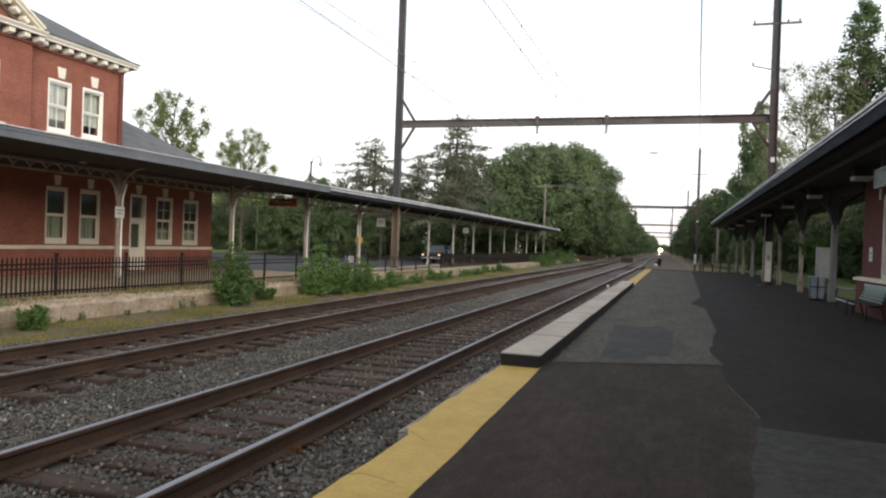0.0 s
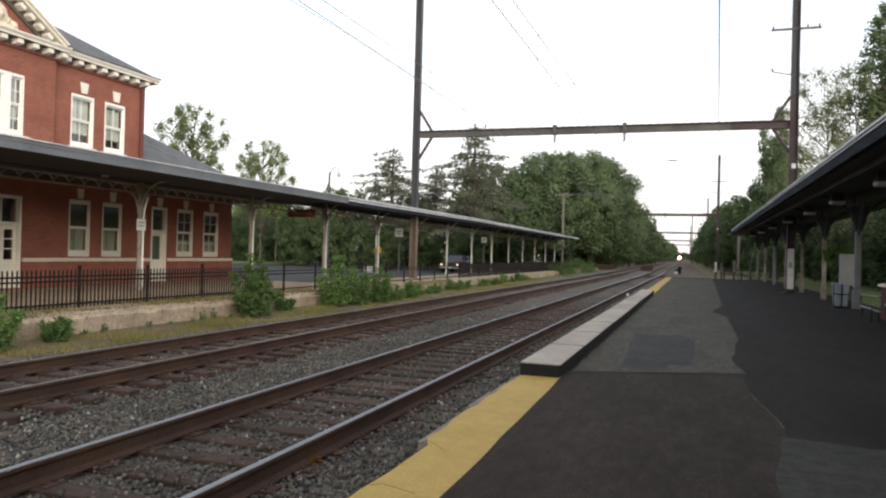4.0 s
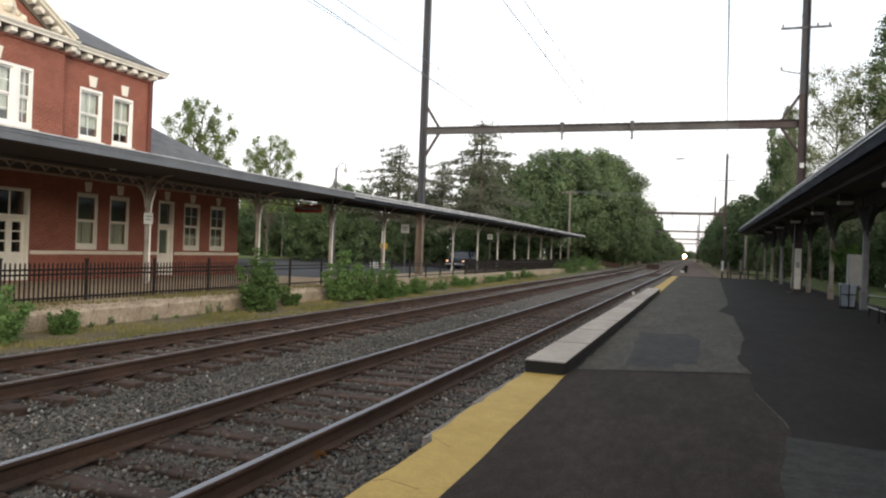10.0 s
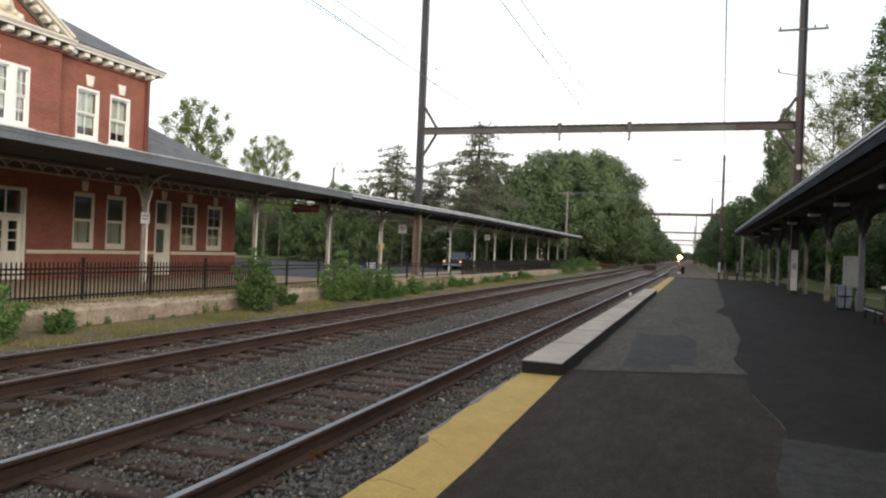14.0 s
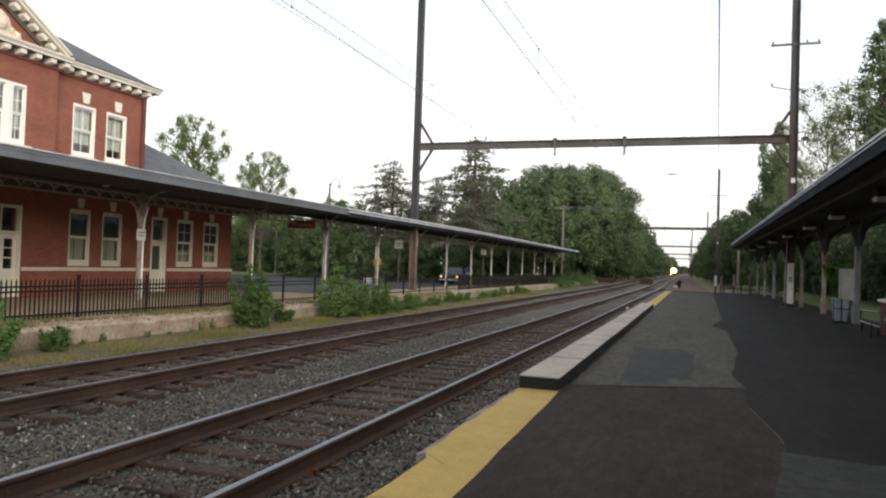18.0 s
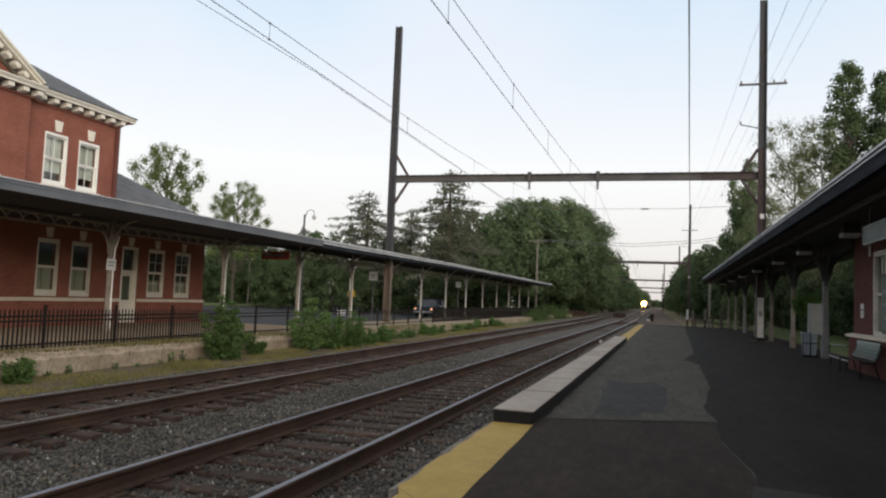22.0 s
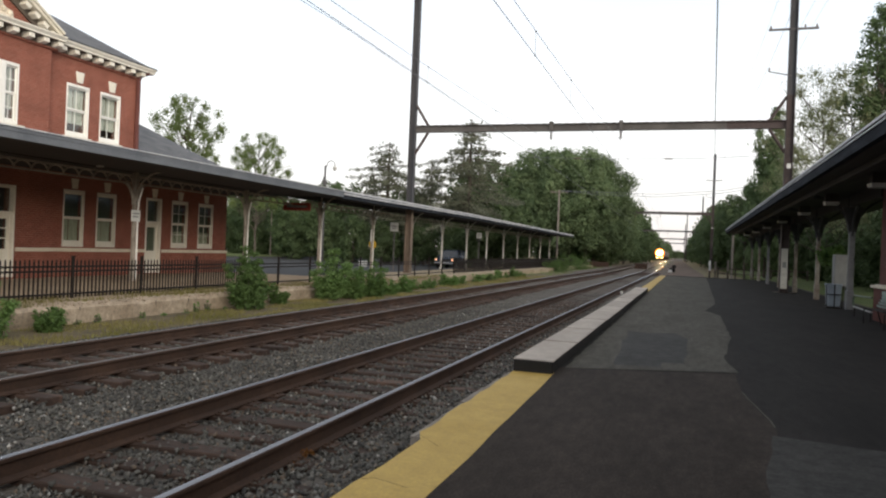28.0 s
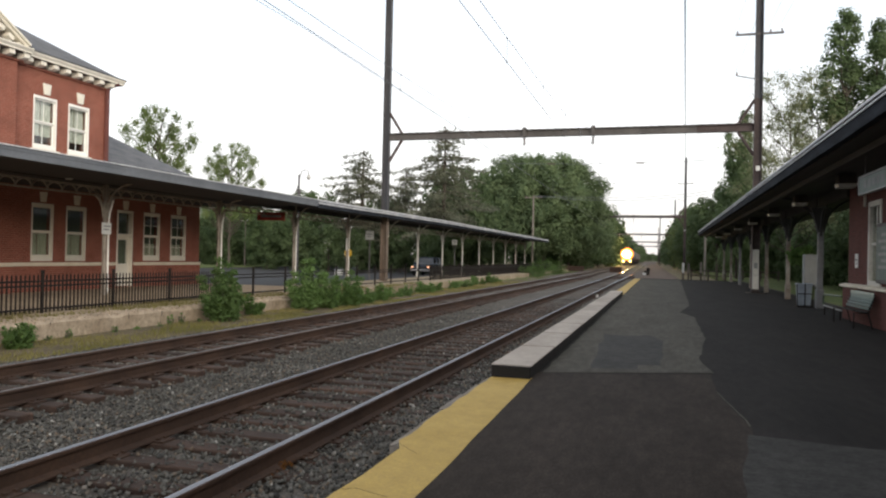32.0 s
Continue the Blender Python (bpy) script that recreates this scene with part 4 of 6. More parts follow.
def sash_window(y0, y1, z0, z1, x, curtain, muntins=(2, 0), sill=True, dim=False, top=0.97, foot=0.1):
    """A white double-hung window set in the wall, with its curtain behind."""
    fr = Shape()
    w, D = (0.045, 0.11) if dim else (0.05, 0.12)
    fr.box(x - D, x + 0.03, y0, y0 + w, z0, z1).box(x - D, x + 0.03, y1 - w, y1, z0, z1)
    fr.box(x - D, x + 0.03, y0 + w, y1 - w, z1 - 0.11, z1).box(x - D, x + 0.03, y0 + w, y1 - w, z0, z0 + foot)
    paint = CREAM_SHADED if dim else SASH
    win = at_station("window", fr, paint, "cream double-hung sash window, canopy shade in its paint" if dim else "white double-hung sash window", 0.01)
    mid = (z0 + z1) / 2 + 0.02
    for za, zb, dx in ((z0 + foot, mid, -0.07), (mid, z1 - 0.11, -0.025)) if dim else ((z0 + foot, mid, -0.1), (mid, z1 - 0.11, -0.055)):
        sa = Shape()
        ya, yb, s = y0 + w, y1 - w, 0.035 if dim else 0.038
        sa.box(x + dx - 0.04, x + dx, ya, ya + s, za, zb).box(x + dx - 0.04, x + dx, yb - s, yb, za, zb)
        sa.box(x + dx - 0.04, x + dx, ya + s, yb - s, za, za + (0.1 if za < mid - 0.1 else 0.05)).box(x + dx - 0.04, x + dx, ya + s, yb - s, zb - 0.05, zb)
        for i in range(1, muntins[0]):
            c = ya + (yb - ya) * i / muntins[0]
            sa.box(x + dx - 0.03, x + dx - 0.01, c - 0.012, c + 0.012, za + 0.05, zb - 0.05)
        for i in range(1, muntins[1] + 1):
            c = za + (zb - za) * i / (muntins[1] + 1)
            sa.box(x + dx - 0.031, x + dx - 0.009, ya + s, yb - s, c - 0.012, c + 0.012)
        at_station("sash", sa, paint, parent=win)
        at_station("pane", Shape().box(x + dx - 0.024, x + dx - 0.018, ya + s, yb - s, za + 0.05, zb - 0.05), GLASS, parent=win).visible_shadow = False
    n = 14
    cz = z0 + (z1 - z0) * curtain
    for ya, yb in ((y0 + 0.06, (y0 + y1) / 2 - 0.02), ((y0 + y1) / 2 + 0.02, y1 - 0.06)):
        v = [(x - 0.24 + 0.02 * math.sin(i * 2.3), ya + (yb - ya) * i / n, z) for z in (cz, z0 + (z1 - z0) * top) for i in range(n + 1)]
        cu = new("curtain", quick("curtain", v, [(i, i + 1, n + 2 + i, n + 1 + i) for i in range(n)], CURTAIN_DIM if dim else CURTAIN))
        cu.parent = win
    # gives the upper panes a dim grey tone
    if dim:
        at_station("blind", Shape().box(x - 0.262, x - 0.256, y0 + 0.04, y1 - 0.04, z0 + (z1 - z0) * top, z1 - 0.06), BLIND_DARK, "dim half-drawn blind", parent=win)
    if sill:
        at_station("sill", Shape().box(x - 0.05, x + 0.13, y0 - 0.09, y1 + 0.09, z0 - 0.09, z0 - 0.002), TRIM, parent=win, bevel=0.012)
    return win


for h in UPPER_HOLES:
    sash_window(*h, FX, 0.26, (2, 0))
    c = (h[0] + h[1]) / 2 + 0.04
    at_station("keystone", Shape().outline([(c - 0.13, 7.16), (c + 0.13, 7.16), (c + 0.19, 7.56), (c - 0.19, 7.56)], FX, FX + 0.06, "x"), TRIM, "cream stone keystone", 0.01)
for h in GROUND_HOLES:
    c = (h[0] + h[1]) / 2
    at_station("keystone", Shape().outline([(c - 0.12, 3.25), (c + 0.12, 3.25), (c + 0.17, 3.62), (c - 0.17, 3.62)], FX, FX + 0.05, "x"), STONETRIM, "pale stone keystone", 0.01)
for h in GROUND_HOLES[:2]:
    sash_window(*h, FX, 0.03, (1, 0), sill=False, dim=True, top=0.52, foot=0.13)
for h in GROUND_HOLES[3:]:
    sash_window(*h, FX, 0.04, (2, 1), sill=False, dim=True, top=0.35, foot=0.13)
for a, b in ((15.85, 16.42), (16.6, 18.0), (18.18, 18.72)):
    sash_window(a, b, 5.12, 7.15, BX, 0.25, (2, 1), sill=False)
for a, b in ((16.42, 16.6), (18.0, 18.18)):
    at_station("mullion", Shape().box(BX - 0.2, BX + 0.04, a, b, 5.12, 7.15), SASH, "broad white mullion", 0.01)
at_station("sill", Shape().box(BX - 0.05, BX + 0.16, 15.7, 18.9, 5.0, 5.115), TRIM, "", 0.012)
at_station("keystone", Shape().outline([(17.14, 7.18), (17.46, 7.18), (17.55, 7.6), (17.05, 7.6)], BX, BX + 0.06, "x"), TRIM, "cream stone keystone", 0.01)


def panel_door(y0, y1, z0, z1, x, lights):
    d = at_station("door", Shape().box(x - 0.2, x - 0.12, y0 + 0.08, y1 - 0.08, z0, z0 + 0.95).box(x - 0.2, x + 0.02, y0, y0 + 0.08, z0, z1).box(x - 0.2, x + 0.02, y1 - 0.08, y1, z0, z1).box(x - 0.2, x + 0.02, y0 + 0.08, y1 - 0.08, z1 - 0.1, z1).box(x - 0.2, x + 0.02, y0 + 0.08, y1 - 0.08, z0 + 2.1, z0 + 2.2), TRIM, "cream panelled door with glass and a transom light", 0.008)
    n = lights
    st = 0.11 if n > 1 else 0.05
    step = (y1 - y0 - 0.16) / n
    for i in range(n):
        a, b = y0 + 0.08 + step * i, y0 + 0.08 + step * (i + 1)
        at_station("stile", Shape().box(x - 0.19, x - 0.13, a, a + st, z0 + 0.95, z0 + 2.1).box(x - 0.19, x - 0.13, b - 0.11, b, z0 + 0.95, z0 + 2.1).box(x - 0.19, x - 0.13, a + st, b - 0.11, z0 + 1.95, z0 + 2.1), TRIM, parent=d)
        if n == 1:
            at_station("blind", Shape().box(x - 0.235, x - 0.228, a + 0.02, b - 0.02, z0 + 0.7, z0 + 2.08), BLIND, "drawn grey-green blind", parent=d)
            at_station("transom_blind", Shape().box(x - 0.235, x - 0.228, a + 0.02, b - 0.02, z0 + 2.16, z1 - 0.06), BLIND_DARK, parent=d)
        for mz in ((1.29, 1.62) if n > 1 else ()):
            at_station("muntin", Shape().box(x - 0.18, x - 0.14, a + 0.11, b - 0.11, z0 + mz, z0 + mz + 0.04), TRIM, parent=d)
        c = b if n > 1 else (a + b) / 2
        if i < n - 1:
            at_station("muntin", Shape().box(x - 0.18, x - 0.14, c - 0.02, c + 0.02, z0 + 2.2, z1 - 0.1), TRIM, parent=d)
        at_station("pane", Shape().box(x - 0.165, x - 0.155, a + st, b - 0.11, z0 + 0.95, z0 + 1.95), GLASS, parent=d).visible_shadow = False
        at_station("transom_pane", Shape().box(x - 0.165, x - 0.155, a, b, z0 + 2.2, z1 - 0.1), GLASS, parent=d).visible_shadow = False
        at_station("panel", Shape().box(x - 0.125, x - 0.105, a + 0.14, b - 0.14, z0 + 0.15, z0 + 0.8), TRIM, parent=d, bevel=0.012)
    at_station("door_handle", Shape().rod((x - 0.1, y0 + 0.2, z0 + 1.0), (x - 0.1, y0 + 0.2, z0 + 1.12), 0.018), CHROME, "metal handle", parent=d)


panel_door(25.32, 26.28, 0.04, 3.22, FX, 1)
panel_door(16.35, 18.78, 0.04, 3.12, BX, 4)

# cornice: brick course, blocks and crown
for x, a, b in ((FX, 20.2, 24.6), (BX, 15.0, 20.2), (FX, -4, 15.0)):
    e = 0.5 if b == 24.6 else 0.0
    at_station("cornice_bed", Shape().box(x, x + 0.07, a, b + 0.14 * e, 7.98, 8.058), BRICK, "projecting brick course", 0.01)
    at_station("cornice_crown", Shape().outline([(x - 0.1, 8.27), (x + 0.43, 8.27), (x + 0.43, 8.32), (x + 0.51, 8.41), (x + 0.51, 8.45), (x - 0.1, 8.45)], a, b + 0.86 * e), TRIM, "cream projecting crown")
    at_station("cornice_band", Shape().box(x, x + 0.05, a, b, 8.062, 8.25), RECESS_SHADE, "brown recess, darkened in colour for the shade between blocks")
    at_station("cornice_soffit", Shape().box(x, x + 0.41, a, b + 0.8 * e, 8.252, 8.268), RECESS_SHADE)
    n = int((b - a) / 0.6)
    for i in range(n + 1):
        c = a + 0.25 + (b - a - 0.4) * i / max(1, n)
        if c > 12:
            at_station("modillion", Shape().outline([(x + 0.05, 8.06), (x + 0.2, 8.06), (x + 0.37, 8.10), (x + 0.37, 8.25), (x + 0.05, 8.25)], c - 0.115, c + 0.115), TRIM, bevel=0.006)
at_station("cornice_return", Shape().box(-32.4, FX - 0.1, 24.6, 25.03, 8.27, 8.45), TRIM)
# pediment
C, HALF, RISE, TOP = 17.55, 2.52, 0.61, 8.43
apex = TOP + HALF * RISE
at_station("tympanum", Shape().outline([(C - HALF + 0.2, TOP), (C + HALF - 0.2, TOP), (C, apex - 0.14)], BX - 0.2, BX + 0.02, "x"), BRICK)
for w in (-1, 1):
    rk = Shape()
    nx, nz = w * RISE / math.hypot(1, RISE), 1 / math.hypot(1, RISE)
    inner = Shape()
    for d0, d1, xo in ((-0.44, -0.12, 0.1), (-0.12, -0.04, 0.42), (-0.04, 0.03, 0.52)):
        e0, e1 = (C + w * HALF, TOP), (C, apex)
        pts = [(e0[0] + nx * d0, e0[1] + nz * d0 + 0.1), (e1[0], e1[1] + d0 / nz + 0.1), (e1[0], e1[1] + d1 / nz + 0.1), (e0[0] + nx * d1, e0[1] + nz * d1 + 0.1)]
        (inner if xo < 0.2 else rk).outline(pts, BX, BX + xo, "x")
    at_station("raking_cornice", rk, TRIM, "cream raking cornice")
    at_station("raking_band", inner, RECESS_SHADE, "brown recess, darkened in colour for the shade between blocks")
    for i in range(6):
        s = 0.13 + 0.145 * i
        yy, zz = C + w * HALF * (1 - s), TOP + HALF * RISE * s - 0.22
        m = Matrix.Translation((BX, yy, zz)) @ Matrix.Rotation(-w * math.atan(RISE), 4, "X")
        at_station("modillion", Shape().box(0.1, 0.38, -0.11, 0.11, -0.05, 0.09, m), TRIM)
at_station("cartouche", Shape().outline([(C - 0.8, 8.55), (C + 0.8, 8.55), (C + 0.75, 8.78), (C + 0.42, 8.86), (C + 0.3, 9.15), (C, 9.35), (C - 0.3, 9.15), (C - 0.42, 8.86), (C - 0.75, 8.78)], BX + 0.02, BX + 0.12, "x").ball((BX + 0.12, C, 8.93), 0.24, 10).ball((BX + .1, C - .62, 8.66), .13, 8).ball((BX + .1, C + .62, 8.66), .13, 8).ball((BX + .1, C - .4, 8.78), .11, 8).ball((BX + .1, C + .4, 8.78), .11, 8).ball((BX + .1, C, 9.2), .12, 8).rod((BX + .13, C - .75, 8.58), (BX + .13, C + .75, 8.58), .04), STONETRIM, "carved pale stone ornament", 0.02)
# roofs
ER = FX + 0.45
at_station("roof_edge", Shape().box(FX + 0.34, FX + 0.53, 20.3, 25.08, 8.452, 8.5), DARKPAINT, "dark gutter along the roof edge", 0.01)
at_station("roof", Shape().add([(ER, -4.5, 8.47), (ER, 25.05, 8.47), (-26.2, 20.3, 11.4), (-26.2, 0, 11.4), (-32.6, 25.05, 8.47), (-32.6, -4.5, 8.47)],
                               [(0, 1, 2, 3), (1, 4, 2), (4, 5, 3, 2), (5, 0, 3)]), SLATE, "grey slate hipped roof")
at_station("gable_roof", Shape().add([(BX + 0.5, C + HALF + 0.1, TOP + 0.03), (BX + 0.5, C, apex + 0.16), (BX + 0.5, C - HALF - 0.1, TOP + 0.03), (-25.5, C, apex + 0.16), (-22.2, C + HALF + 0.1, TOP + 0.03), (-22.2, C - HALF - 0.1, TOP + 0.03)],
                                     [(0, 4, 3, 1), (1, 3, 5, 2)]), SLATE, "grey slate gable")
at_station("wing_roof", Shape().add([(-21.1, 24.62, 4.72), (-21.1, 31.5, 4.72), (-24.9, 28.0, 7.0), (-24.9, 24.62, 7.0), (-31.5, 31.5, 4.72), (-28, 28.0, 7.0), (-28, 24.62, 7.0), (-31.5, 24.62, 4.72)],
                                    [(0, 1, 2, 3), (1, 4, 5, 2), (2, 5, 6, 3), (4, 7, 6, 5)]), SLATE, "grey slate hipped roof of the low wing")
at_station("downpipe", Shape().tube([(FX + 0.08, 24.5, 4.9), (FX + 0.08, 24.5, 8.0), (FX + 0.16, 24.55, 8.15), (FX + 0.4, 24.75, 8.3)], 0.09, 8), DOWNPIPE, "dark red downpipe", 0)

# ---- iron fence along the far platform ----
FENCE_X = -14.55
fence = thing("iron_fence", "black iron picket fence along the far platform", "fence", (FENCE_X, 0, 0))
post_me = mesh_of("post", Shape().box(-.033, .033, -.033, .033, -0.25, 1.01).box(-.043, .043, -.043, .043, 1.01, 1.04), IRON, 0.006)
picket_me = mesh_of("picket", Shape().box(-.014, .014, -.014, .014, 0.0, .90).add([(-.014, -.014, .90), (.014, -.014, .90), (.014, .014, .90), (-.014, .014, .90), (0, 0, .95)], [(0, 1, 4), (1, 2, 4), (2, 3, 4), (3, 0, 4)]), IRON)
rest = Shape()
y0, count = 4.77, 0
fence_end = 104.0
while y0 < fence_end:
    piece("post", post_me, fence, pose(0, y0, 0))
    if y0 + 2.44 < fence_end:
        for z in (.07, .63, .745):
            part("rail", Shape().box(-.018, .018, y0 + .035, y0 + 2.405, z, z + .045), IRON, fence)
        for i in range(1, 19):
            yy = y0 + 2.44 * i / 19
            if 21 < y0 < 45:
                break
            if 9 < y0 < 31:
                piece("picket", picket_me, fence, pose(0, yy, 0))
            else:
                rest.box(-.012, .012, yy - .012, yy + .012, 0.0, .93)
    y0 += 2.44
tagged(part("picket_run", rest, IRON, fence), kind="stuff")

# ---- near canopy and waiting room ----
R_EDGE, R_POST, R_END = 3.4, 5.48, 72.6
near_canopy = canopy_roof("platform_canopy", [(3.35, 4.3), (5.6, 4.66), (7.8, 4.3), (7.8, 4.36), (5.6, 4.72), (3.35, 4.36)],
                          [(3.5, 4.0), (7.7, 4.0), (7.7, 4.28), (5.6, 4.6), (3.5, 4.28)], -22, R_END,
                          "long platform canopy with a blue-grey edge and dark underside", [(3.34, 3.48, 4.02, 4.34), (7.68, 7.8, 4.02, 4.32)], 0.05, FASCIA_WORN, 0.028, boards=SOFFIT_NEAR)
R_POSTS = [29.0 + 6.87 * i for i in range(7)]
for i, py in enumerate(R_POSTS):
    w = .095 if i == 0 else .08
    p = part("post", Shape().box(R_POST - w, R_POST + w, py - w, py + w, 0.0, 4.0), GREYPAINT if i in (0, 4) else POSTWORN, near_canopy, "grey painted canopy post with worn foot", 0.02)
    part("foot", Shape().box(R_POST - w - .03, R_POST + w + .03, py - w - .03, py + w + .03, 0.0, 0.7), GREYPAINT if i in (0, 4) else POSTWORN, p, "", 0.03)
    part("post_head", Shape().outline([(R_POST - w - .02, 2.75), (R_POST + w + .02, 2.75), (R_POST + w + .07, 3.0), (R_POST + .34, 3.62), (R_POST - .34, 3.62), (R_POST - w - .07, 3.0)], py - w - .02, py + w + .02), DARKPAINT, p, "flared dark post head", 0.01)
    for w in (-1, 1):
        part("bracket", bracket(Shape(), py, 2.6, 3.62, 0.9, w, R_POST, 0.05), DARKPAINT, p, "curved dark bracket")
        part("bracket", bracket(Shape(), py, 2.7, 3.98, 1.3, w, R_POST, 0.05, "x"), DARKPAINT, p, "curved dark bracket")
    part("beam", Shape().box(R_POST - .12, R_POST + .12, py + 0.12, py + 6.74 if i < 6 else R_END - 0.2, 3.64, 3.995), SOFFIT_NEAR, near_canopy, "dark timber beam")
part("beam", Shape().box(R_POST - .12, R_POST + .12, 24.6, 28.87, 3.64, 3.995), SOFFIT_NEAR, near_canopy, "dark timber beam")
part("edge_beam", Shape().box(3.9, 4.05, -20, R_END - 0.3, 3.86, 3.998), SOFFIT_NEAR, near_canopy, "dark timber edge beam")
for y in (15.0, 21.5, 28.1, 34.25, 41.7, 49.3, 57.2, 65.1):
    lamp = thing("canopy_light", "shallow pale box lamp under the canopy, unlit", "lamp", (4.64, y, 3.62), "lamps under the canopy")
    part("housing", Shape().box(-.2, .2, -.2, .2, 0.10, 0.36), SOFFIT_NEAR, lamp)
    part("cover", Shape().outline([(-.23, 0.10), (-.2, 0.0), (.2, 0.0), (.23, 0.10)], -.24, .24), TUBE, lamp, "frosted lamp cover")

hut = thing("waiting_room", "low red brick waiting room under the canopy", "building", (7, 18, 0))


def at_hut(name, sh, mat, label="", bevel=0.0, parent=None):
    ob = part(name, sh, mat, parent or hut, label, bevel)
    if parent is None:
        ob.matrix_parent_inverse = Matrix.Translation((-7, -18, 0))
    return ob


at_hut("wall", wall_with_holes(Shape(), 5.4, 5.75, -14, 24.5, 0, 4.0, [(21.05, 22.25, 1.05, 3.3), (13.6, 15.4, 1.05, 3.3), (9.0, 10.2, 0.02, 2.9)]), BRICK_SHADED)
at_hut("end_wall", Shape().box(5.75, 8.6, 24.15, 24.5, 0, 4.0).box(8.3, 8.6, -14, 24.15, 0, 4.0).box(5.75, 8.3, -14, -13.65, 0, 4.0), BRICK_SHADED)
at_hut("base", Shape().box(5.28, 5.398, -14, 24.62, 0, 0.95).box(5.4, 8.6, 24.502, 24.62, 0, 0.95), BRICK_SHADED)
at_hut("ledge", Shape().outline([(5.2, 0.952), (5.398, 0.952), (5.398, 1.06), (5.2, 1.02)], -14, 24.7), STONETRIM, "pale stone ledge", 0.01)
at_hut("floor_slab", Shape().box(5.75, 8.3, -13.65, 24.15, -0.02, 0.02), ROOM)
for a, b in ((21.05, 22.25), (13.6, 15.4)):
    w = at_hut("window", Shape().box(5.36, 5.6, a, a + .12, 1.06, 3.3).box(5.36, 5.6, b - .12, b, 1.06, 3.3).box(5.36, 5.6, a + .12, b - .12, 3.16, 3.3).box(5.36, 5.6, a + .12, b - .12, 1.06, 1.18).box(5.42, 5.5, a + .12, b - .12, 2.12, 2.2).box(5.42, 5.5, (a + b) / 2 - .04, (a + b) / 2 + .04, 1.18, 3.16), POSTPAINT, "cream framed window", 0.01)
    at_hut("pane", Shape().box(5.455, 5.465, a + .12, b - .12, 1.18, 3.16), GLASS, parent=w).visible_shadow = False
at_hut("downpipe", Shape().rod((5.34, 22.5, 3.2), (5.34, 22.5, 3.98), .035), POSTPAINT, "pale pipe")
d = at_hut("door", Shape().box(5.5, 5.56, 9.1, 10.1, 0.02, 2.2).box(5.42, 5.62, 9.0, 9.1, 0.02, 2.9).box(5.42, 5.62, 10.1, 10.2, 0.02, 2.9).box(5.5, 5.56, 9.1, 10.1, 2.2, 2.9), TRIM, "cream door", 0.01)

notice = thing("notice_board", "grey framed timetable board on the waiting room wall", "board", (5.3, 20.0, 1.9))
part("frame", Shape().box(-.08, .0, -.75, .9, -.75, .75), GREYSTEEL, notice, "", 0.02)
part("sheet", Shape().box(-.086, -.081, -.66, .81, -.66, .66), SIGNGREY, notice, "faded printed sheet")
for i in range(6):
    part("print_line", Shape().box(-.0875, -.0865, -.55, .4 + .25 * (i % 2), .42 - .16 * i, .5 - .16 * i), CABINET, notice)
leaflet = thing("wall_notice", "small white paper notice on the brick wall", "notice", (5.39, 23.5, 1.72))
part("sheet", Shape().box(-.012, .008, -.15, .15, -.2, .2), SIGNWHITE, leaflet)
part("print_line", Shape().box(-.014, -.0125, -.09, .09, .0, .05).box(-.014, -.0125, -.09, .05, -.1, -.07), INK, leaflet)

name_sign = thing("station_sign", "long grey-green station name board hung under the canopy", "sign", (4.15, 16.1, 3.31))
part("board", Shape().box(-.03, .03, -1.75, 1.75, -.17, .17), SIGNGREY, name_sign, "", 0.012)
part("border", Shape().box(-.045, .045, -1.8, 1.8, .17, .20).box(-.045, .045, -1.8, 1.8, -.20, -.17).box(-.045, .045, 1.75, 1.8, -.17, .17).box(-.045, .045, -1.8, -1.75, -.17, .17), CABINET, name_sign, "pale edge")
for i in range(9):
    part("letter_bar", Shape().box(-.034, -.0305, -1.4 + .32 * i, -1.4 + .32 * i + .2, -.08, .08), GREYPAINT, name_sign)
for yy in (-1.4, 1.4):
    part("hanger", Shape().rod((0, yy, .2), (0, yy, .68), .012), GREYSTEEL, name_sign)

bench = thing("bench", "pale green metal bench with a curved back by the brick wall", "bench", (4.96, 21.8, 0))
for i in range(5):
    part("slat", Shape().box(-.30 + .085 * i, -.23 + .085 * i, -1.14, 1.14, .40 + .004 * (i - 3) ** 2, .425 + .004 * (i - 3) ** 2), IRON, bench, "", 0.006)
for i in range(6):
    a = i / 5
    m = Matrix.Translation((.06 + .20 * a - .09 * a ** 3, 0, .50 + .37 * a)) @ Matrix.Rotation(radians(-22 + 36 * a ** 2), 4, "Y")
    part("back_slat", Shape().box(-.009, .009, -1.14, 1.14, -.037, .037, m), BENCHGREEN, bench, "", 0.006)
for yy in (-1.1, 1.1):
    fr = Shape().tube([(-.26, yy, 0.0), (-.26, yy, .39), (.04, yy, .39), (.1, yy, .52), (.2, yy, .86)], .02, 6).tube([(.16, yy, 0), (.06, yy, .4)], .02, 6)
    part("leg_frame", fr, IRON, bench, "dark tubular leg frame")
prail = thing("hoop_rail", "low tubular hoop rail, dark green above and pale below", "rail", (5.0, 24.65, 0))
part("top_tube", Shape().tube([(0, -1.2, .69), (0, 1.02, .65), (0, 1.16, .61), (0, 1.22, .52), (0, 1.22, .38), (0, 1.16, .31)], .028, 6), BENCHRAIL, prail, "dark green painted tube")
part("bottom_tube", Shape().tube([(0, 1.16, .30), (0, -1.2, .28)], .028, 6), CABINET, prail, "pale worn tube")
for yy in (-1.1, 1.0):
    part("foot", Shape().rod((0, yy, 0), (0, yy, .28), .022), IRON, prail)

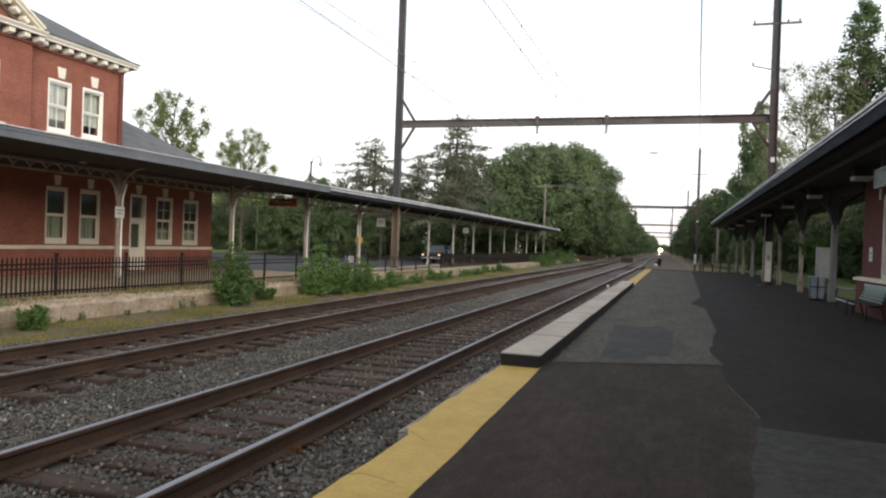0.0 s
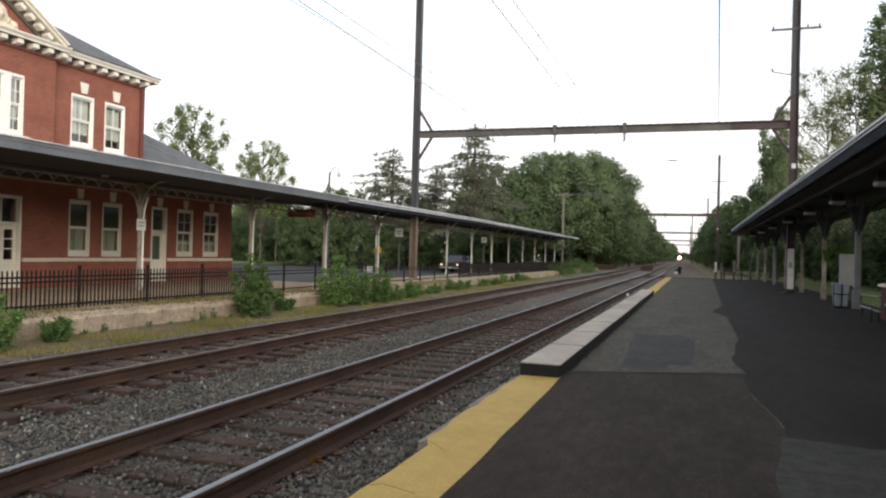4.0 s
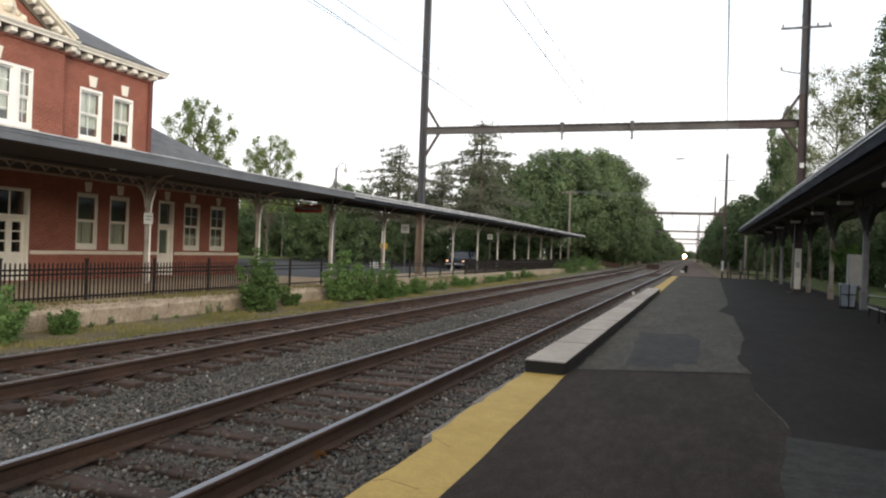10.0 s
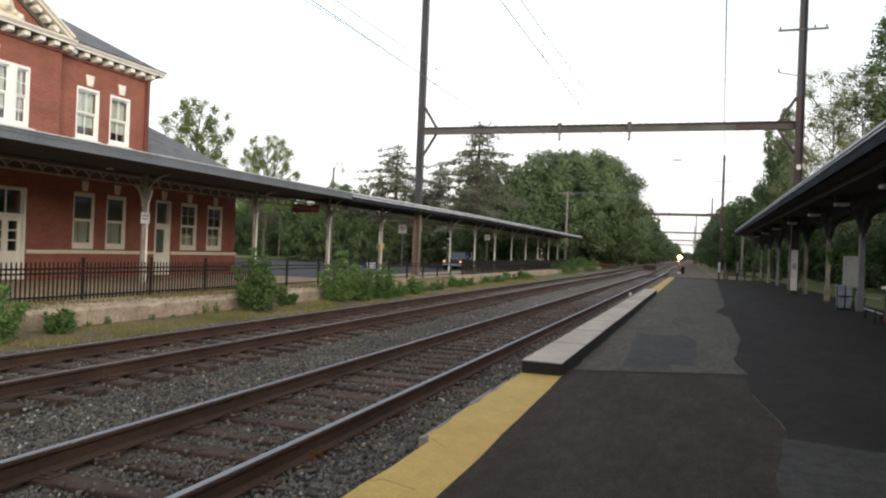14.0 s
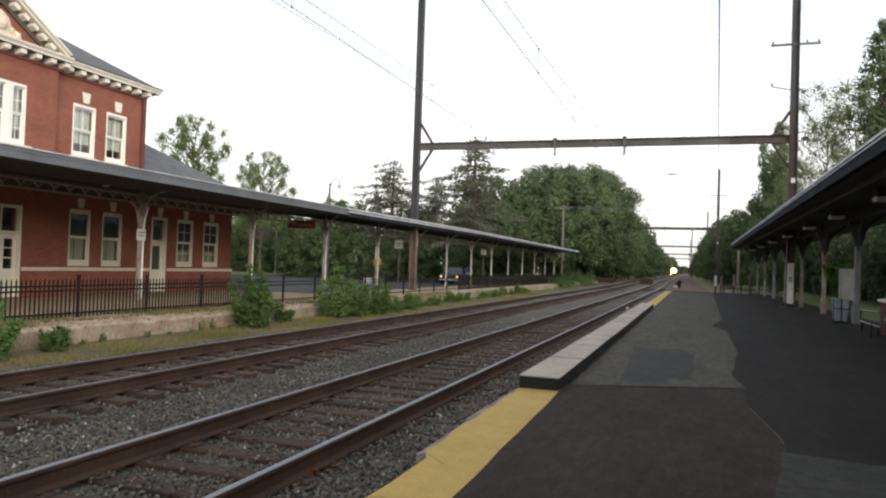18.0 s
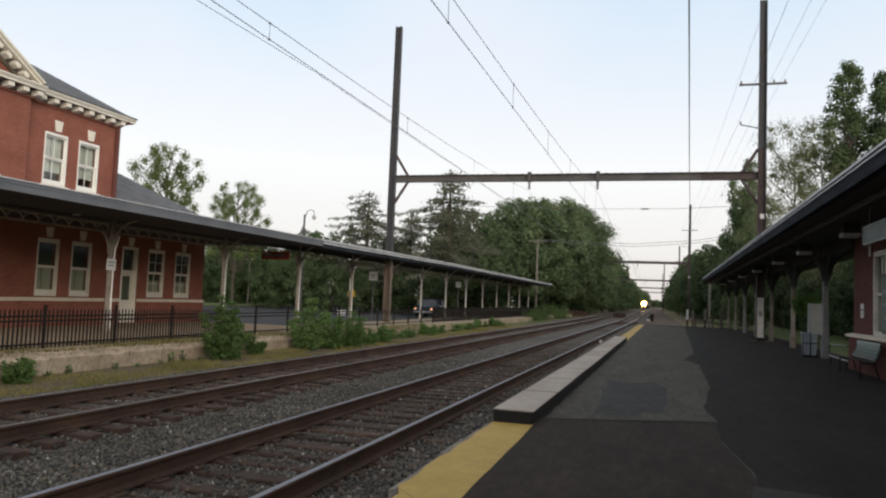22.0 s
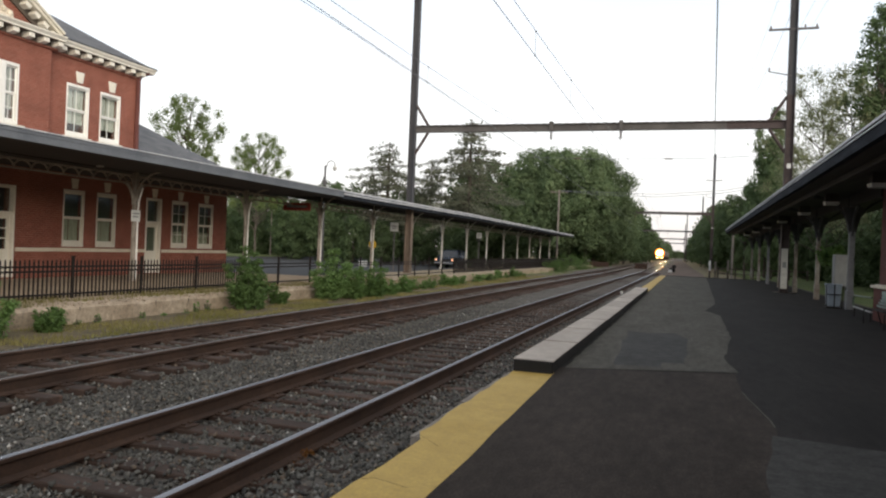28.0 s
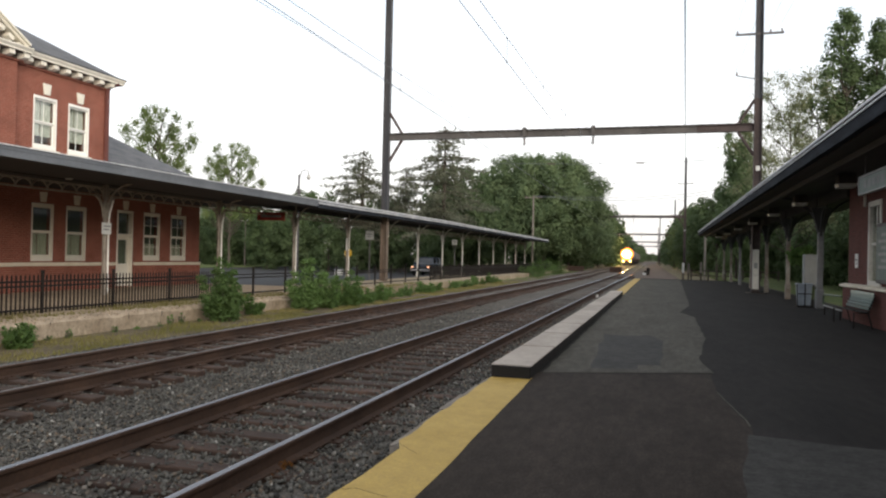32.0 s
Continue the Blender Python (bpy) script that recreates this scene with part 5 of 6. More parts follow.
binn = thing("litter_bin", "pale blue plastic bin in a dark metal frame", "bin", (5.12, 29.9, 0))
part("tub", Shape().outline([(-.2, .06), (.2, .06), (.25, .84), (-.25, .84)], -.22, .22), BINPLASTIC, binn, "", 0.03)
part("rim", Shape().box(-.27, .27, -.25, -.21, .83, .88).box(-.27, .27, .21, .25, .83, .88).box(-.27, -.23, -.21, .21, .83, .88).box(.23, .27, -.21, .21, .83, .88), BINPLASTIC, binn, "", 0.01)
part("frame", Shape().rod((0, -.25, 0.01), (0, -.27, .86), .02).rod((-.28, -.26, .5), (.28, -.26, .5), .018).rod((-.24, -.27, .01), (-.28, -.27, .84), .018).rod((.24, -.27, .01), (.28, -.27, .84), .018).box(-.25, .25, -.25, .25, 0.0, .04), IRON, binn, "dark metal frame")

box = thing("equipment_cabinet", "plain grey equipment cabinet standing behind the posts", "cabinet", (5.78, 32.4, 0))
part("body", Shape().box(-.27, .27, -.2, .2, .7, 1.98), CABINET, box, "", 0.02)
part("door", Shape().box(-.24, .24, -.225, -.201, .74, 1.94), CABINET, box, "", 0.01)
part("leg", Shape().rod((-.2, 0, 0), (-.2, 0, .7), .04).rod((.2, 0, 0), (.2, 0, .7), .04), GREYSTEEL, box)
panel = thing("mast_panel", "tall pale metal plate fixed to the foot of the steel mast", "plate", (4.86, 42.3, 0))
part("plate", Shape().box(-.16, .16, -.23, -.2, 0.2, 2.3), POSTPAINT, panel, "", 0.005)
part("notice", Shape().box(-.09, .09, -.236, -.231, 1.3, 1.6), CABINET, panel, "grey notice")

# ---- overhead line ----
def column(sh, x, y, z0, z1, w0, w1):
    """A rolled H column, tapering upward."""
    for dx in (-1, 1):
        sh.add([(x + dx * w0 - .012, y - w0, z0), (x + dx * w0 + .012, y - w0, z0), (x + dx * w0 + .012, y + w0, z0), (x + dx * w0 - .012, y + w0, z0),
                (x + dx * w1 - .012, y - w1, z1), (x + dx * w1 + .012, y - w1, z1), (x + dx * w1 + .012, y + w1, z1), (x + dx * w1 - .012, y + w1, z1)],
               [(0, 1, 2, 3), (4, 5, 6, 7), (0, 1, 5, 4), (1, 2, 6, 5), (2, 3, 7, 6), (3, 0, 4, 7)])
    sh.add([(x - w0, y - .012, z0), (x + w0, y - .012, z0), (x + w0, y + .012, z0), (x - w0, y + .012, z0), (x - w1, y - .012, z1), (x + w1, y - .012, z1), (x + w1, y + .012, z1), (x - w1, y + .012, z1)],
           [(0, 1, 2, 3), (4, 5, 6, 7), (0, 1, 5, 4), (1, 2, 6, 5), (2, 3, 7, 6), (3, 0, 4, 7)])
    return sh


def insulator(sh, x, y, z, n=3, down=True):
    for i in range(n):
        zz = z - 0.14 * i if down else z + 0.14 * i
        sh.rod((x, y, zz), (x, y, zz - 0.05), 0.06, 0.12, 8).rod((x, y, zz - 0.05), (x, y, zz - 0.14), 0.035, 0.035, 6)
    return sh


def gantry(y, xl, xr, group, detail=True, height=18.52, arms=True):
    g = thing("catenary_gantry", "brown steel gantry carrying the overhead wires across the tracks", "gantry", (0, y, 0), group)
    for x in (xl, xr):
        m = part("mast", column(Shape(), x, 0, 10.4 if x == xr else 3.9 if detail else -0.6, height, 0.185, 0.168), MASTGREY, g, "tall dark grey steel H mast")
        if x == xl and detail:
            part("painted_foot", column(Shape(), x, 0, -0.6, 3.9, 0.185, 0.185), MASTTAN, m, "worn tan paint on the foot of the mast")
        if x == xr:
            part("lower_mast", column(Shape(), x, 0, -0.6, 10.4, 0.195, 0.185), STEEL, m, "rust-brown painted lower length")
        part("footing", Shape().box(x - .5, x + .5, -.5, .5, -.65, .0), CONCRETE, m, "concrete footing", 0.03)
    bz0, bz1 = 8.66, 9.03
    bm_ = Shape().box(xl + .2, xr - .2, -.012, .012, bz0, bz1)
    bm_.box(xl + .2, xr - .2, -.14, .14, bz1, bz1 + .03).box(xl + .2, xr - .2, -.14, .14, bz0 - .03, bz0)
    b = part("beam", bm_, BEAMGREY, g, "weathered grey riveted cross beam")
    part("beam_end", Shape().box(xr - 3.1, xr - .2, -.02, .02, bz0, bz1).box(xr - 3.1, xr - .2, -.15, .15, bz1 + .001, bz1 + .034).box(xr - 3.1, xr - .2, -.15, .15, bz0 - .034, bz0 - .001), STEEL, b, "rust-brown end of the beam")
    if detail:
        n = int((xr - xl) / 0.45)
        for i in range(1, n):
            c = xl + .2 + (xr - xl - .4) * i / n
            part("cleat", Shape().box(c - .03, c + .03, -.15, .15, bz1 + .031, bz1 + .055), BEAMGREY, b)
    for x, s in ((xl, 1), (xr, -1)):
        part("brace", Shape().rod((x + s * .2, 0, 10.3), (x + s * 1.0, 0, 9.05), .09, .09, 6), STEEL, g, "diagonal brace")
        part("brace", Shape().rod((x + s * .2, 0, 7.35), (x + s * 1.0, 0, 8.63), .09, .09, 6), STEEL, g, "diagonal brace")
    if arms:
        up = 0.36 if y > 100 else -0.04
        a = part("crossarm", Shape().box(xr - 1.2, xr + 1.2, -.05, .05, 13.85 + up, 13.95 + up), GREYSTEEL, g, "steel crossarm")
        for dx in (-1.1, .55, 1.1):
            part("insulator", Shape().rod((xr + dx, 0, 13.95 + up), (xr + dx, 0, 14.03 + up), .025, .055, 8).rod((xr + dx, 0, 14.03 + up), (xr + dx, 0, 14.12 + up), .05, .03, 8), PORCELAIN, a)
        a2 = part("side_arm", Shape().rod((xr, 0, 11.4), (xr - 1.1, 0, 11.65), .03), GREYSTEEL, g)
        part("insulator", Shape().rod((xr - 1.1, 0, 11.65), (xr - 1.1, 0, 11.85), .05, .035, 8), PORCELAIN, a2)
    for x in (NEAR_TRACK + shift(y), FAR_TRACK + shift(y)):
        c = part("clamp", Shape().box(x - .1, x + .1, -.17, .17, bz0 - .05, bz1 + .14), BEAMGREY, g, "beam clamp")
        part("insulator", insulator(Shape(), x, 0, 8.56, 3), PORCELAIN, c)
    if detail:
        part("number_plate", Shape().box(xr - .1, xr + .1, -.24, -.225, 6.5, 6.75), SIGNWHITE, g, "small white plate")
    return g


GANTRIES = [(-42.0, -16.3, 4.8, False), (42.3, -16.3, 4.88, True), (126.0, -16.3, 3.75, True), (212.0, -17.0, 3.7, False), (300.0, -17.5, -0.3, False), (392.0, -18.5, -1.1, False)]
for y, a, b, d in GANTRIES:
    gantry(y, a, b, "gantries down the line", d, arms=y < 250)


def wire(name, pts, r, label, group="overhead wires"):
    return tagged(part(name, Shape().tube(pts, r, 5), WIRE), label, "wire", group)


def span(y, low, high, sag=1.0):
    """Height of the messenger: high at the gantries, sagging between them."""
    ys = [g[0] for g in GANTRIES]
    for a, b in zip(ys, ys[1:]):
        if a <= y <= b:
            s = (y - a) / (b - a)
            return low + (high - low) * abs(2 * s - 1) ** 2.6
    return low


for x, tz, mz in ((NEAR_TRACK, 6.5, 6.98), (-7.75, 6.68, 6.96)):
    steps = [-42 + 434 * i / 150 for i in range(151)]
    w = wire("contact_wire", [(x + shift(yy), yy, tz) for yy in (-42, 42.3, 126, 212, 300, 392)], 0.009, "thin dark contact wire above the track")
    wire("messenger_wire", [(x + shift(yy), yy, span(yy, mz, 8.1)) for yy in steps], 0.008, "sagging messenger wire above the track")
    hang = Shape()
    yy = 12.2 - 5 * 5.85 if x > -5 else 12.85 - 3 * 8.35
    while yy < 120:
        hang.rod((x + shift(yy), yy, tz), (x + shift(yy), yy, span(yy, mz, 8.1)), 0.006, 0.006, 4)
        for zz in (tz, span(yy, mz, 8.1)):
            hang.box(x + shift(yy) - .016, x + shift(yy) + .016, yy - .025, yy + .025, zz - .02, zz + .014)
        yy += 5.85 if x > -5 else 8.35
    tagged(part("dropper", hang, WIRE), "thin droppers between the overhead wires", "wire", kind="stuff")
wire("auxiliary_wire", [(-8.05, -42, 6.7), (-7.98, 10.7, 6.66), (-7.78, 15, 6.66), (-7.74, 42.3, 6.62), (-8.3, 126, 6.6)], 0.006, "thin auxiliary wire beside the far contact wire")
wire("feeder_wire", [(-0.6, -8, 17.9), (1.0, 41.4, 17.7), (2.3, 83, 17.4), (3.7, 126, 18.3)], 0.045, "heavy feeder wire high above the platform")
for dx in (-1.1, .55, 1.1):
    wire("line_wire", [(4.8 + dx, -30, 14.3), (4.8 + dx, 5, 13.4), (4.8 + dx, 42.3, 14.25), (4.3 + dx, 84, 13.5), (3.75 + dx, 126, 14.6)], 0.006, "thin line wire on the crossarms")
wire("line_wire", [(3.7, -20, 11.7), (3.7, 42.3, 11.85), (2.7, 126, 11.85)], 0.008, "thin line wire beside the masts")
wire("span_wire", [(-24, 80, 12.2), (-9, 80, 11.85), (1, 80, 11.9), (9, 80, 12.3)], 0.022, "span wire crossing the line")
cross_ins = thing("line_insulators", "small dark insulators on the span wire", "insulator", (0, 80, 0))
part("insulator", Shape().rod((-12.0, 0, 11.93), (-11.2, 0, 11.9), .07), PORCELAIN, cross_ins)
part("insulator", Shape().rod((-2.6, 0, 11.87), (-1.8, 0, 11.87), .07), PORCELAIN, cross_ins)
for dz in (0.0, 0.35):
    wire("service_cable", [(-18.1 + dz, 107.6, 10.75), (-12, 106, 10.1 + dz), (-4, 104, 9.75 + dz), (4, 102, 10.2 + dz), (14, 100, 11.8 + dz)], 0.03, "dark service cable from the timber pole")

upole = thing("utility_pole", "grey timber utility pole with crossarm and cables", "pole", (-18.1, 107.6, -0.1))
part("shaft", Shape().rod((0, 0, -0.5), (0, 0, 10.95), .17, .12, 10), TIMBER, upole)
part("crossarm", Shape().box(-1.3, 1.3, -.06, .06, 10.55, 10.68), TIMBER, upole)
part("insulator", Shape().rod((-1.1, 0, 10.68), (-1.1, 0, 10.9), .05).rod((1.1, 0, 10.68), (1.1, 0, 10.9), .05), PORCELAIN, upole)
rpole = thing("timber_post", "thin silvery timber pole beyond the canopy end", "pole", (4.15, 75.5, -0.5))
part("shaft", Shape().rod((0, 0, 0), (0, 0, 5.6), .13, .1, 8), TIMBER, rpole)

slamp = thing("street_lamp", "twin-armed street lamp on a grey pole beyond the station", "lamp", (-31.5, 60, -0.32))
part("pole", Shape().rod((0, 0, 0), (0, 0, 9.0), .11, .085, 8), MASTGREY, slamp)
part("arm", Shape().tube([(0, 0, 8.6), (.25, 0, 9.3), (.6, 0, 9.45), (.9, 0, 9.3), (.95, 0, 8.95)], .035, 6).tube([(0, 0, 8.2), (-.9, 0, 6.0)], .04, 6), MASTGREY, slamp)
part("lantern", Shape().ball((.95, 0, 8.75), .2, 8, 1.2), TUBE, slamp, "pale lantern")
part("lantern", Shape().box(-.14, .14, -.14, .14, 7.2, 7.7), GREYSTEEL, slamp, "", 0.03)

lpost = thing("lamp_post", "thin pale lamp post on the lawn beyond the road", "lamp", (-45.5, 74, -0.05))
part("pole", Shape().rod((0, 0, 0), (0, 0, 5.2), .07, .05, 8), TIMBER, lpost)
part("arm", Shape().rod((-.4, 0, 5.15), (.4, 0, 5.15), .03), TIMBER, lpost)
for xx in (-.4, .4):
    part("lantern", Shape().box(xx - .16, xx + .16, -.1, .1, 5.16, 5.26), TUBE, lpost, "", 0.02)
ubox = thing("utility_box", "low pale metal utility box across the road", "box", (-27.6, 60.5, -0.32))
part("body", Shape().box(-.32, .32, -.25, .25, 0, .5), SIGNWHITE, ubox, "", 0.03)
part("lid", Shape().box(-.34, .34, -.27, .27, .502, .55), SIGNGREY, ubox, "", 0.01)

# ---- lineside things ----
dwarf = thing("dwarf_signal", "low dark signal cabinet with a white face beside the track", "signal", (-1.62, 90, -0.25))
part("base", Shape().box(-.3, .35, -.3, .3, -.4, .12), CONCRETE, dwarf, "", 0.03)
part("case", Shape().box(-.22, .42, -.25, .25, .12, .62), IRON, dwarf, "", 0.05)
part("lamp_head", Shape().outline([(.05, .62), (.5, .62), (.5, .86), (.38, .98), (.17, .98), (.05, .86)], -.2, .2), IRON, dwarf, "", 0.03)
part("face", Shape().box(-.34, .06, -.3, -.255, .14, .4), SIGNWHITE, dwarf, "white face plate")
part("hood", Shape().rod((.27, -.2, .78), (.27, -.4, .75), .09, .11, 10), IRON, dwarf)
for x, y, l in ((-6.1, 108.0, 1.7), (-12.6, 112.0, 3.2)):
    st = thing("sleeper_stack", "stack of old dark timber sleepers beside the far track", "timber", (x, y, -0.22), "stacks of sleepers")
    for i in range(3):
        for j in range(2):
            part("sleeper", Shape().box(-l / 2, l / 2, -.3 + .3 * j, -.05 + .3 * j, .25 * i, .24 + .25 * i), RUST, st, "", 0.01)
for x, y, h, mat, nm in ((2.02, 70.6, 1.1, SIGNWHITE, "white"), (2.5, 70.9, 1.05, TIMBER, "pale timber"), (3.6, 71.5, 1.2, TIMBER, "timber")):
    mk = thing("marker_post", f"short {nm} marker post past the platform end", "post", (x, y, -0.6))
    part("post", Shape().box(-.10, .10, -.09, .09, 1.15, h + .95), mat, mk, "", 0.015)
    part("foot", Shape().box(-.08, .08, -.07, .07, 0, 1.15), BARK, mk, "dark timber foot")
rf = thing("rail_fence", "low weathered timber rail fence past the platform end", "fence", (0, 72.5, -0.6))
for i in range(6):
    part("post", Shape().box(2.8 + 1.5 * i - .07, 2.8 + 1.5 * i + .07, -.07, .07, 0, 1.5), BARK, rf, "", 0.015)
for zz in (0.85, 1.3):
    part("rail", Shape().box(2.7, 10.4, -.12, -.07, zz, zz + .09), BARK, rf, "", 0.01)

# signs on the far platform
for py, z, w in ((44.8, 2.86, .58), (65.6, 2.9, .5)):
    s = thing("platform_sign", "faded white square sign on a dark post", "sign", (-18.3, py, 0))
    part("board", Shape().box(-w / 2, w / 2, -.02, .02, z - w / 2, z + w / 2), SIGNWHITE, s, "", 0.01)
    part("letter_bar", Shape().box(-w * .3, w * .3, -.026, -.021, z + .02, z + .1).box(-w * .25, w * .2, -.026, -.021, z - .12, z - .05), CABINET, s)
    part("post", Shape().rod((0, .05, -.1), (0, .05, z + w / 2), .045), GREYSTEEL, s)
ps = thing("post_sign", "small white notice fixed to a canopy post", "sign", (-18.36, 21.0, 2.3))
part("board", Shape().box(.0, .03, -.22, .22, -.2, .2), SIGNWHITE, ps, "", 0.008)
part("letter_bar", Shape().box(.031, .034, -.16, .16, .05, .1).box(.031, .034, -.16, .1, -.06, -.01), CABINET, ps)
rs = thing("hanging_sign", "dull red hanging sign under the canopy", "sign", (-18.2, 31.9, 3.35))
part("board", Shape().box(-.75, .75, -.03, .03, -.2, .2), SIGNRED, rs, "", 0.01)
part("letter_bar", Shape().box(-.55, .55, -.036, -.031, -.05, .06), SIGNGREY, rs)
for xx in (-.5, .5):
    part("hanger", Shape().rod((xx, 0, .2), (xx, 0, .8), .012), GREYSTEEL, rs)
ys_ = thing("yellow_notice", "yellow warning plate and white strip on a canopy post", "sign", (-18.5, 41.71, 1.62))
part("plate", Shape().outline([(-.22, -.08), (-.1, -.2), (.14, -.2), (.26, -.08), (.26, .16), (.14, .28), (-.1, .28), (-.22, .16)], .07, .1), SIGNYELLOW, ys_, "", 0.01)
part("strip", Shape().box(-.06, .06, -.1, -.085, .2, .95), SIGNWHITE, ys_, "", 0.01)


# ---- parked car ----
def parked_car(name, x, y, paint, label):
    """A boxy estate car, its front at y = 0 and its body behind it along +y."""
    c = thing(name, label, "car", (x, y, -0.32))
    body = Shape().outline([(.06, .35), (0, .5), (.02, .86), (.14, .98), (1.25, 1.08), (4.35, 1.1), (4.45, .95), (4.45, .38), (4.3, .32)], -.95, .95, "x")
    part("body", body, paint, c, "", 0.05)
    cab = Shape().add([(-.88, 1.2, 1.07), (.88, 1.2, 1.07), (.9, 4.35, 1.09), (-.9, 4.35, 1.09), (-.70, 1.95, 1.70), (.70, 1.95, 1.70), (.72, 4.1, 1.70), (-.72, 4.1, 1.70)],
                      [(0, 1, 5, 4), (1, 2, 6, 5), (2, 3, 7, 6), (3, 0, 4, 7), (4, 5, 6, 7)])
    part("cabin", cab, CARGLASS, c, "windscreen and windows mirroring the sky")
    part("roof", Shape().box(-.72, .72, 1.95, 4.12, 1.70, 1.77), paint, c, "", 0.03)
    part("bonnet", Shape().add([(-.86, .16, .99), (.86, .16, .99), (.86, 1.2, 1.085), (-.86, 1.2, 1.085), (-.78, .3, 1.03), (.78, .3, 1.03), (.78, 1.15, 1.11), (-.78, 1.15, 1.11)],
                              [(0, 1, 5, 4), (1, 2, 6, 5), (2, 3, 7, 6), (3, 0, 4, 7), (4, 5, 6, 7)]), paint, c)
    for sx in (-1, 1):
        for a, b in (((.88, 1.2, 1.07), (.70, 1.95, 1.72)), ((.89, 2.6, 1.08), (.71, 2.65, 1.72)), ((.9, 3.6, 1.08), (.72, 3.55, 1.72)), ((.9, 4.33, 1.09), (.72, 4.1, 1.72))):
            part("pillar", Shape().rod((sx * a[0], a[1], a[2]), (sx * b[0], b[1], b[2]), .045), paint, c)
        part("headlamp", Shape().box(sx * .80 - .08, sx * .80 + .08, -.035, .05, .76, .91), TAILLIGHT, c, "warm glowing headlamp")
        part("mirror", Shape().box(sx * 1.04 - .09, sx * 1.04 + .09, 1.45, 1.55, 1.06, 1.24), paint, c, "", 0.02)
        for wy in (.85, 3.5):
            t = part("wheel", Shape().rod((sx * .74, wy, .36), (sx * .96, wy, .36), .36, .36, 18), RUBBER, c)
            part("rim", Shape().rod((sx * .93, wy, .36), (sx * .97, wy, .36), .22, .2, 12), CHROME, t)
    part("grille", Shape().box(-.55, .55, -.02, .04, .68, .9), LOCOBLACK, c, "dark grille", 0.01)
    part("bumper", Shape().box(-.95, .95, -.1, .1, .42, .62), CHROME, c, "", 0.04)
    part("front_plate", Shape().box(-.2, .2, -.115, -.102, .46, .58), SIGNWHITE, c)
    for xx in (-.58, .58):
        part("roof_bar", Shape().rod((xx, 2.2, 1.82), (xx, 3.9, 1.82), .025), IRON, c)
    return c


parked_car("parked_car", -21.75, 66.0, CARBLUE, "dark blue estate car with lit headlamps on the road")


# ---- freight train, nose at the origin, body behind it along +y ----
def wheels(parent, ys, gauge=0.755):
    for wy in ys:
        a = part("wheelset", Shape().rod((-gauge - .06, wy, .5), (gauge + .06, wy, .5), .09, .09, 8), LOCOBLACK, parent)
        for s in (-1, 1):
            part("wheel", Shape().rod((s * gauge - .07, wy, .5), (s * gauge + .07, wy, .5), .5, .5, 18), RUST, a)


def truck(parent, yc, axles):
    half = (axles[-1] - axles[0]) / 2 + .7
    t = part("bogie", Shape().box(-1.15, -.95, yc - half, yc + half, .45, .85).box(.95, 1.15, yc - half, yc + half, .45, .85).box(-.95, .95, yc - .25, yc + .25, .5, .9), LOCOBLACK, parent, "black bogie frame", 0.03)
    wheels(t, [yc + a for a in axles])


loco = thing("diesel_locomotive", "dark blue and yellow diesel freight engine with glowing headlights", "locomotive", (FAR_TRACK, 1000, 0.0))
part("frame", Shape().box(-1.5, 1.5, .2, 21.8, 1.15, 1.55), LOCOBLACK, loco, "", 0.03)
part("plow", Shape().outline([(-.35, .2), (.15, .2), (.15, 1.1), (-.05, 1.1)], -1.35, 1.35, "x"), LOCOBLACK, loco, "black snow plough", 0.02)
part("nose", Shape().outline([(.5, 1.55), (.5, 2.75), (.75, 2.95), (2.3, 2.95), (2.3, 1.55)], -.95, .95, "x"), LOCOBLUE, loco, "dark blue low nose", 0.06)
cab_ = part("cab", Shape().outline([(2.3, 1.55), (2.3, 3.0), (2.55, 4.3), (3.2, 4.55), (4.9, 4.55), (4.9, 1.55)], -1.5, 1.5, "x"), LOCOBLUE, loco, "", 0.05)
for sx in (-1, 1):
    part("windscreen", Shape().add([(sx * .25, 2.36, 3.25), (sx * 1.3, 2.36, 3.25), (sx * 1.25, 2.52, 4.05), (sx * .25, 2.52, 4.05)], [(0, 1, 2, 3)]), CARGLASS, cab_, "dark windscreen")
    part("number_board", Shape().box(sx * .75 - .28, sx * .75 + .28, 2.45, 2.6, 4.12, 4.32), SIGNWHITE, cab_)
    part("side_window", Shape().box(sx * 1.49, sx * 1.515, 3.1, 4.4, 3.1, 3.9), CARGLASS, cab_)
    part("ditch_light", Shape().rod((sx * .95, -.02, 1.35), (sx * .95, .15, 1.35), .28, .28, 16), DITCHLIGHT, loco, "glowing ditch light")
    part("step", Shape().box(sx * 1.45 - .1, sx * 1.45 + .1, .15, .6, .35, .42).box(sx * 1.45 - .1, sx * 1.45 + .1, .15, .6, .75, .82), LOCOYELLOW, loco)
    part("handrail", Shape().tube([(sx * 1.4, .25, 1.55), (sx * 1.4, .25, 2.6), (sx * 1.42, 2.2, 2.6)], .025, 5).tube([(sx * 1.46, 5.2, 2.6), (sx * 1.46, 21.3, 2.6), (sx * 1.46, 21.3, 1.55)], .025, 5), LOCOYELLOW, loco, "yellow handrail")
    part("fuel_tank", Shape().box(sx * .7 - .6, sx * .7 + .6, 8.3, 13.2, .45, 1.15), LOCOBLACK, loco, "", 0.06)
part("hood", Shape().outline([(-.9, 1.55), (-.9, 4.2), (-.7, 4.4), (.7, 4.4), (.9, 4.2), (.9, 1.55)], 4.9, 21.0), LOCOBLUE, loco, "", 0.02)
part("headlight_housing", Shape().box(-.62, .62, .62, 2.3, 2.95, 3.9), LOCOBLACK, loco, "", 0.05)
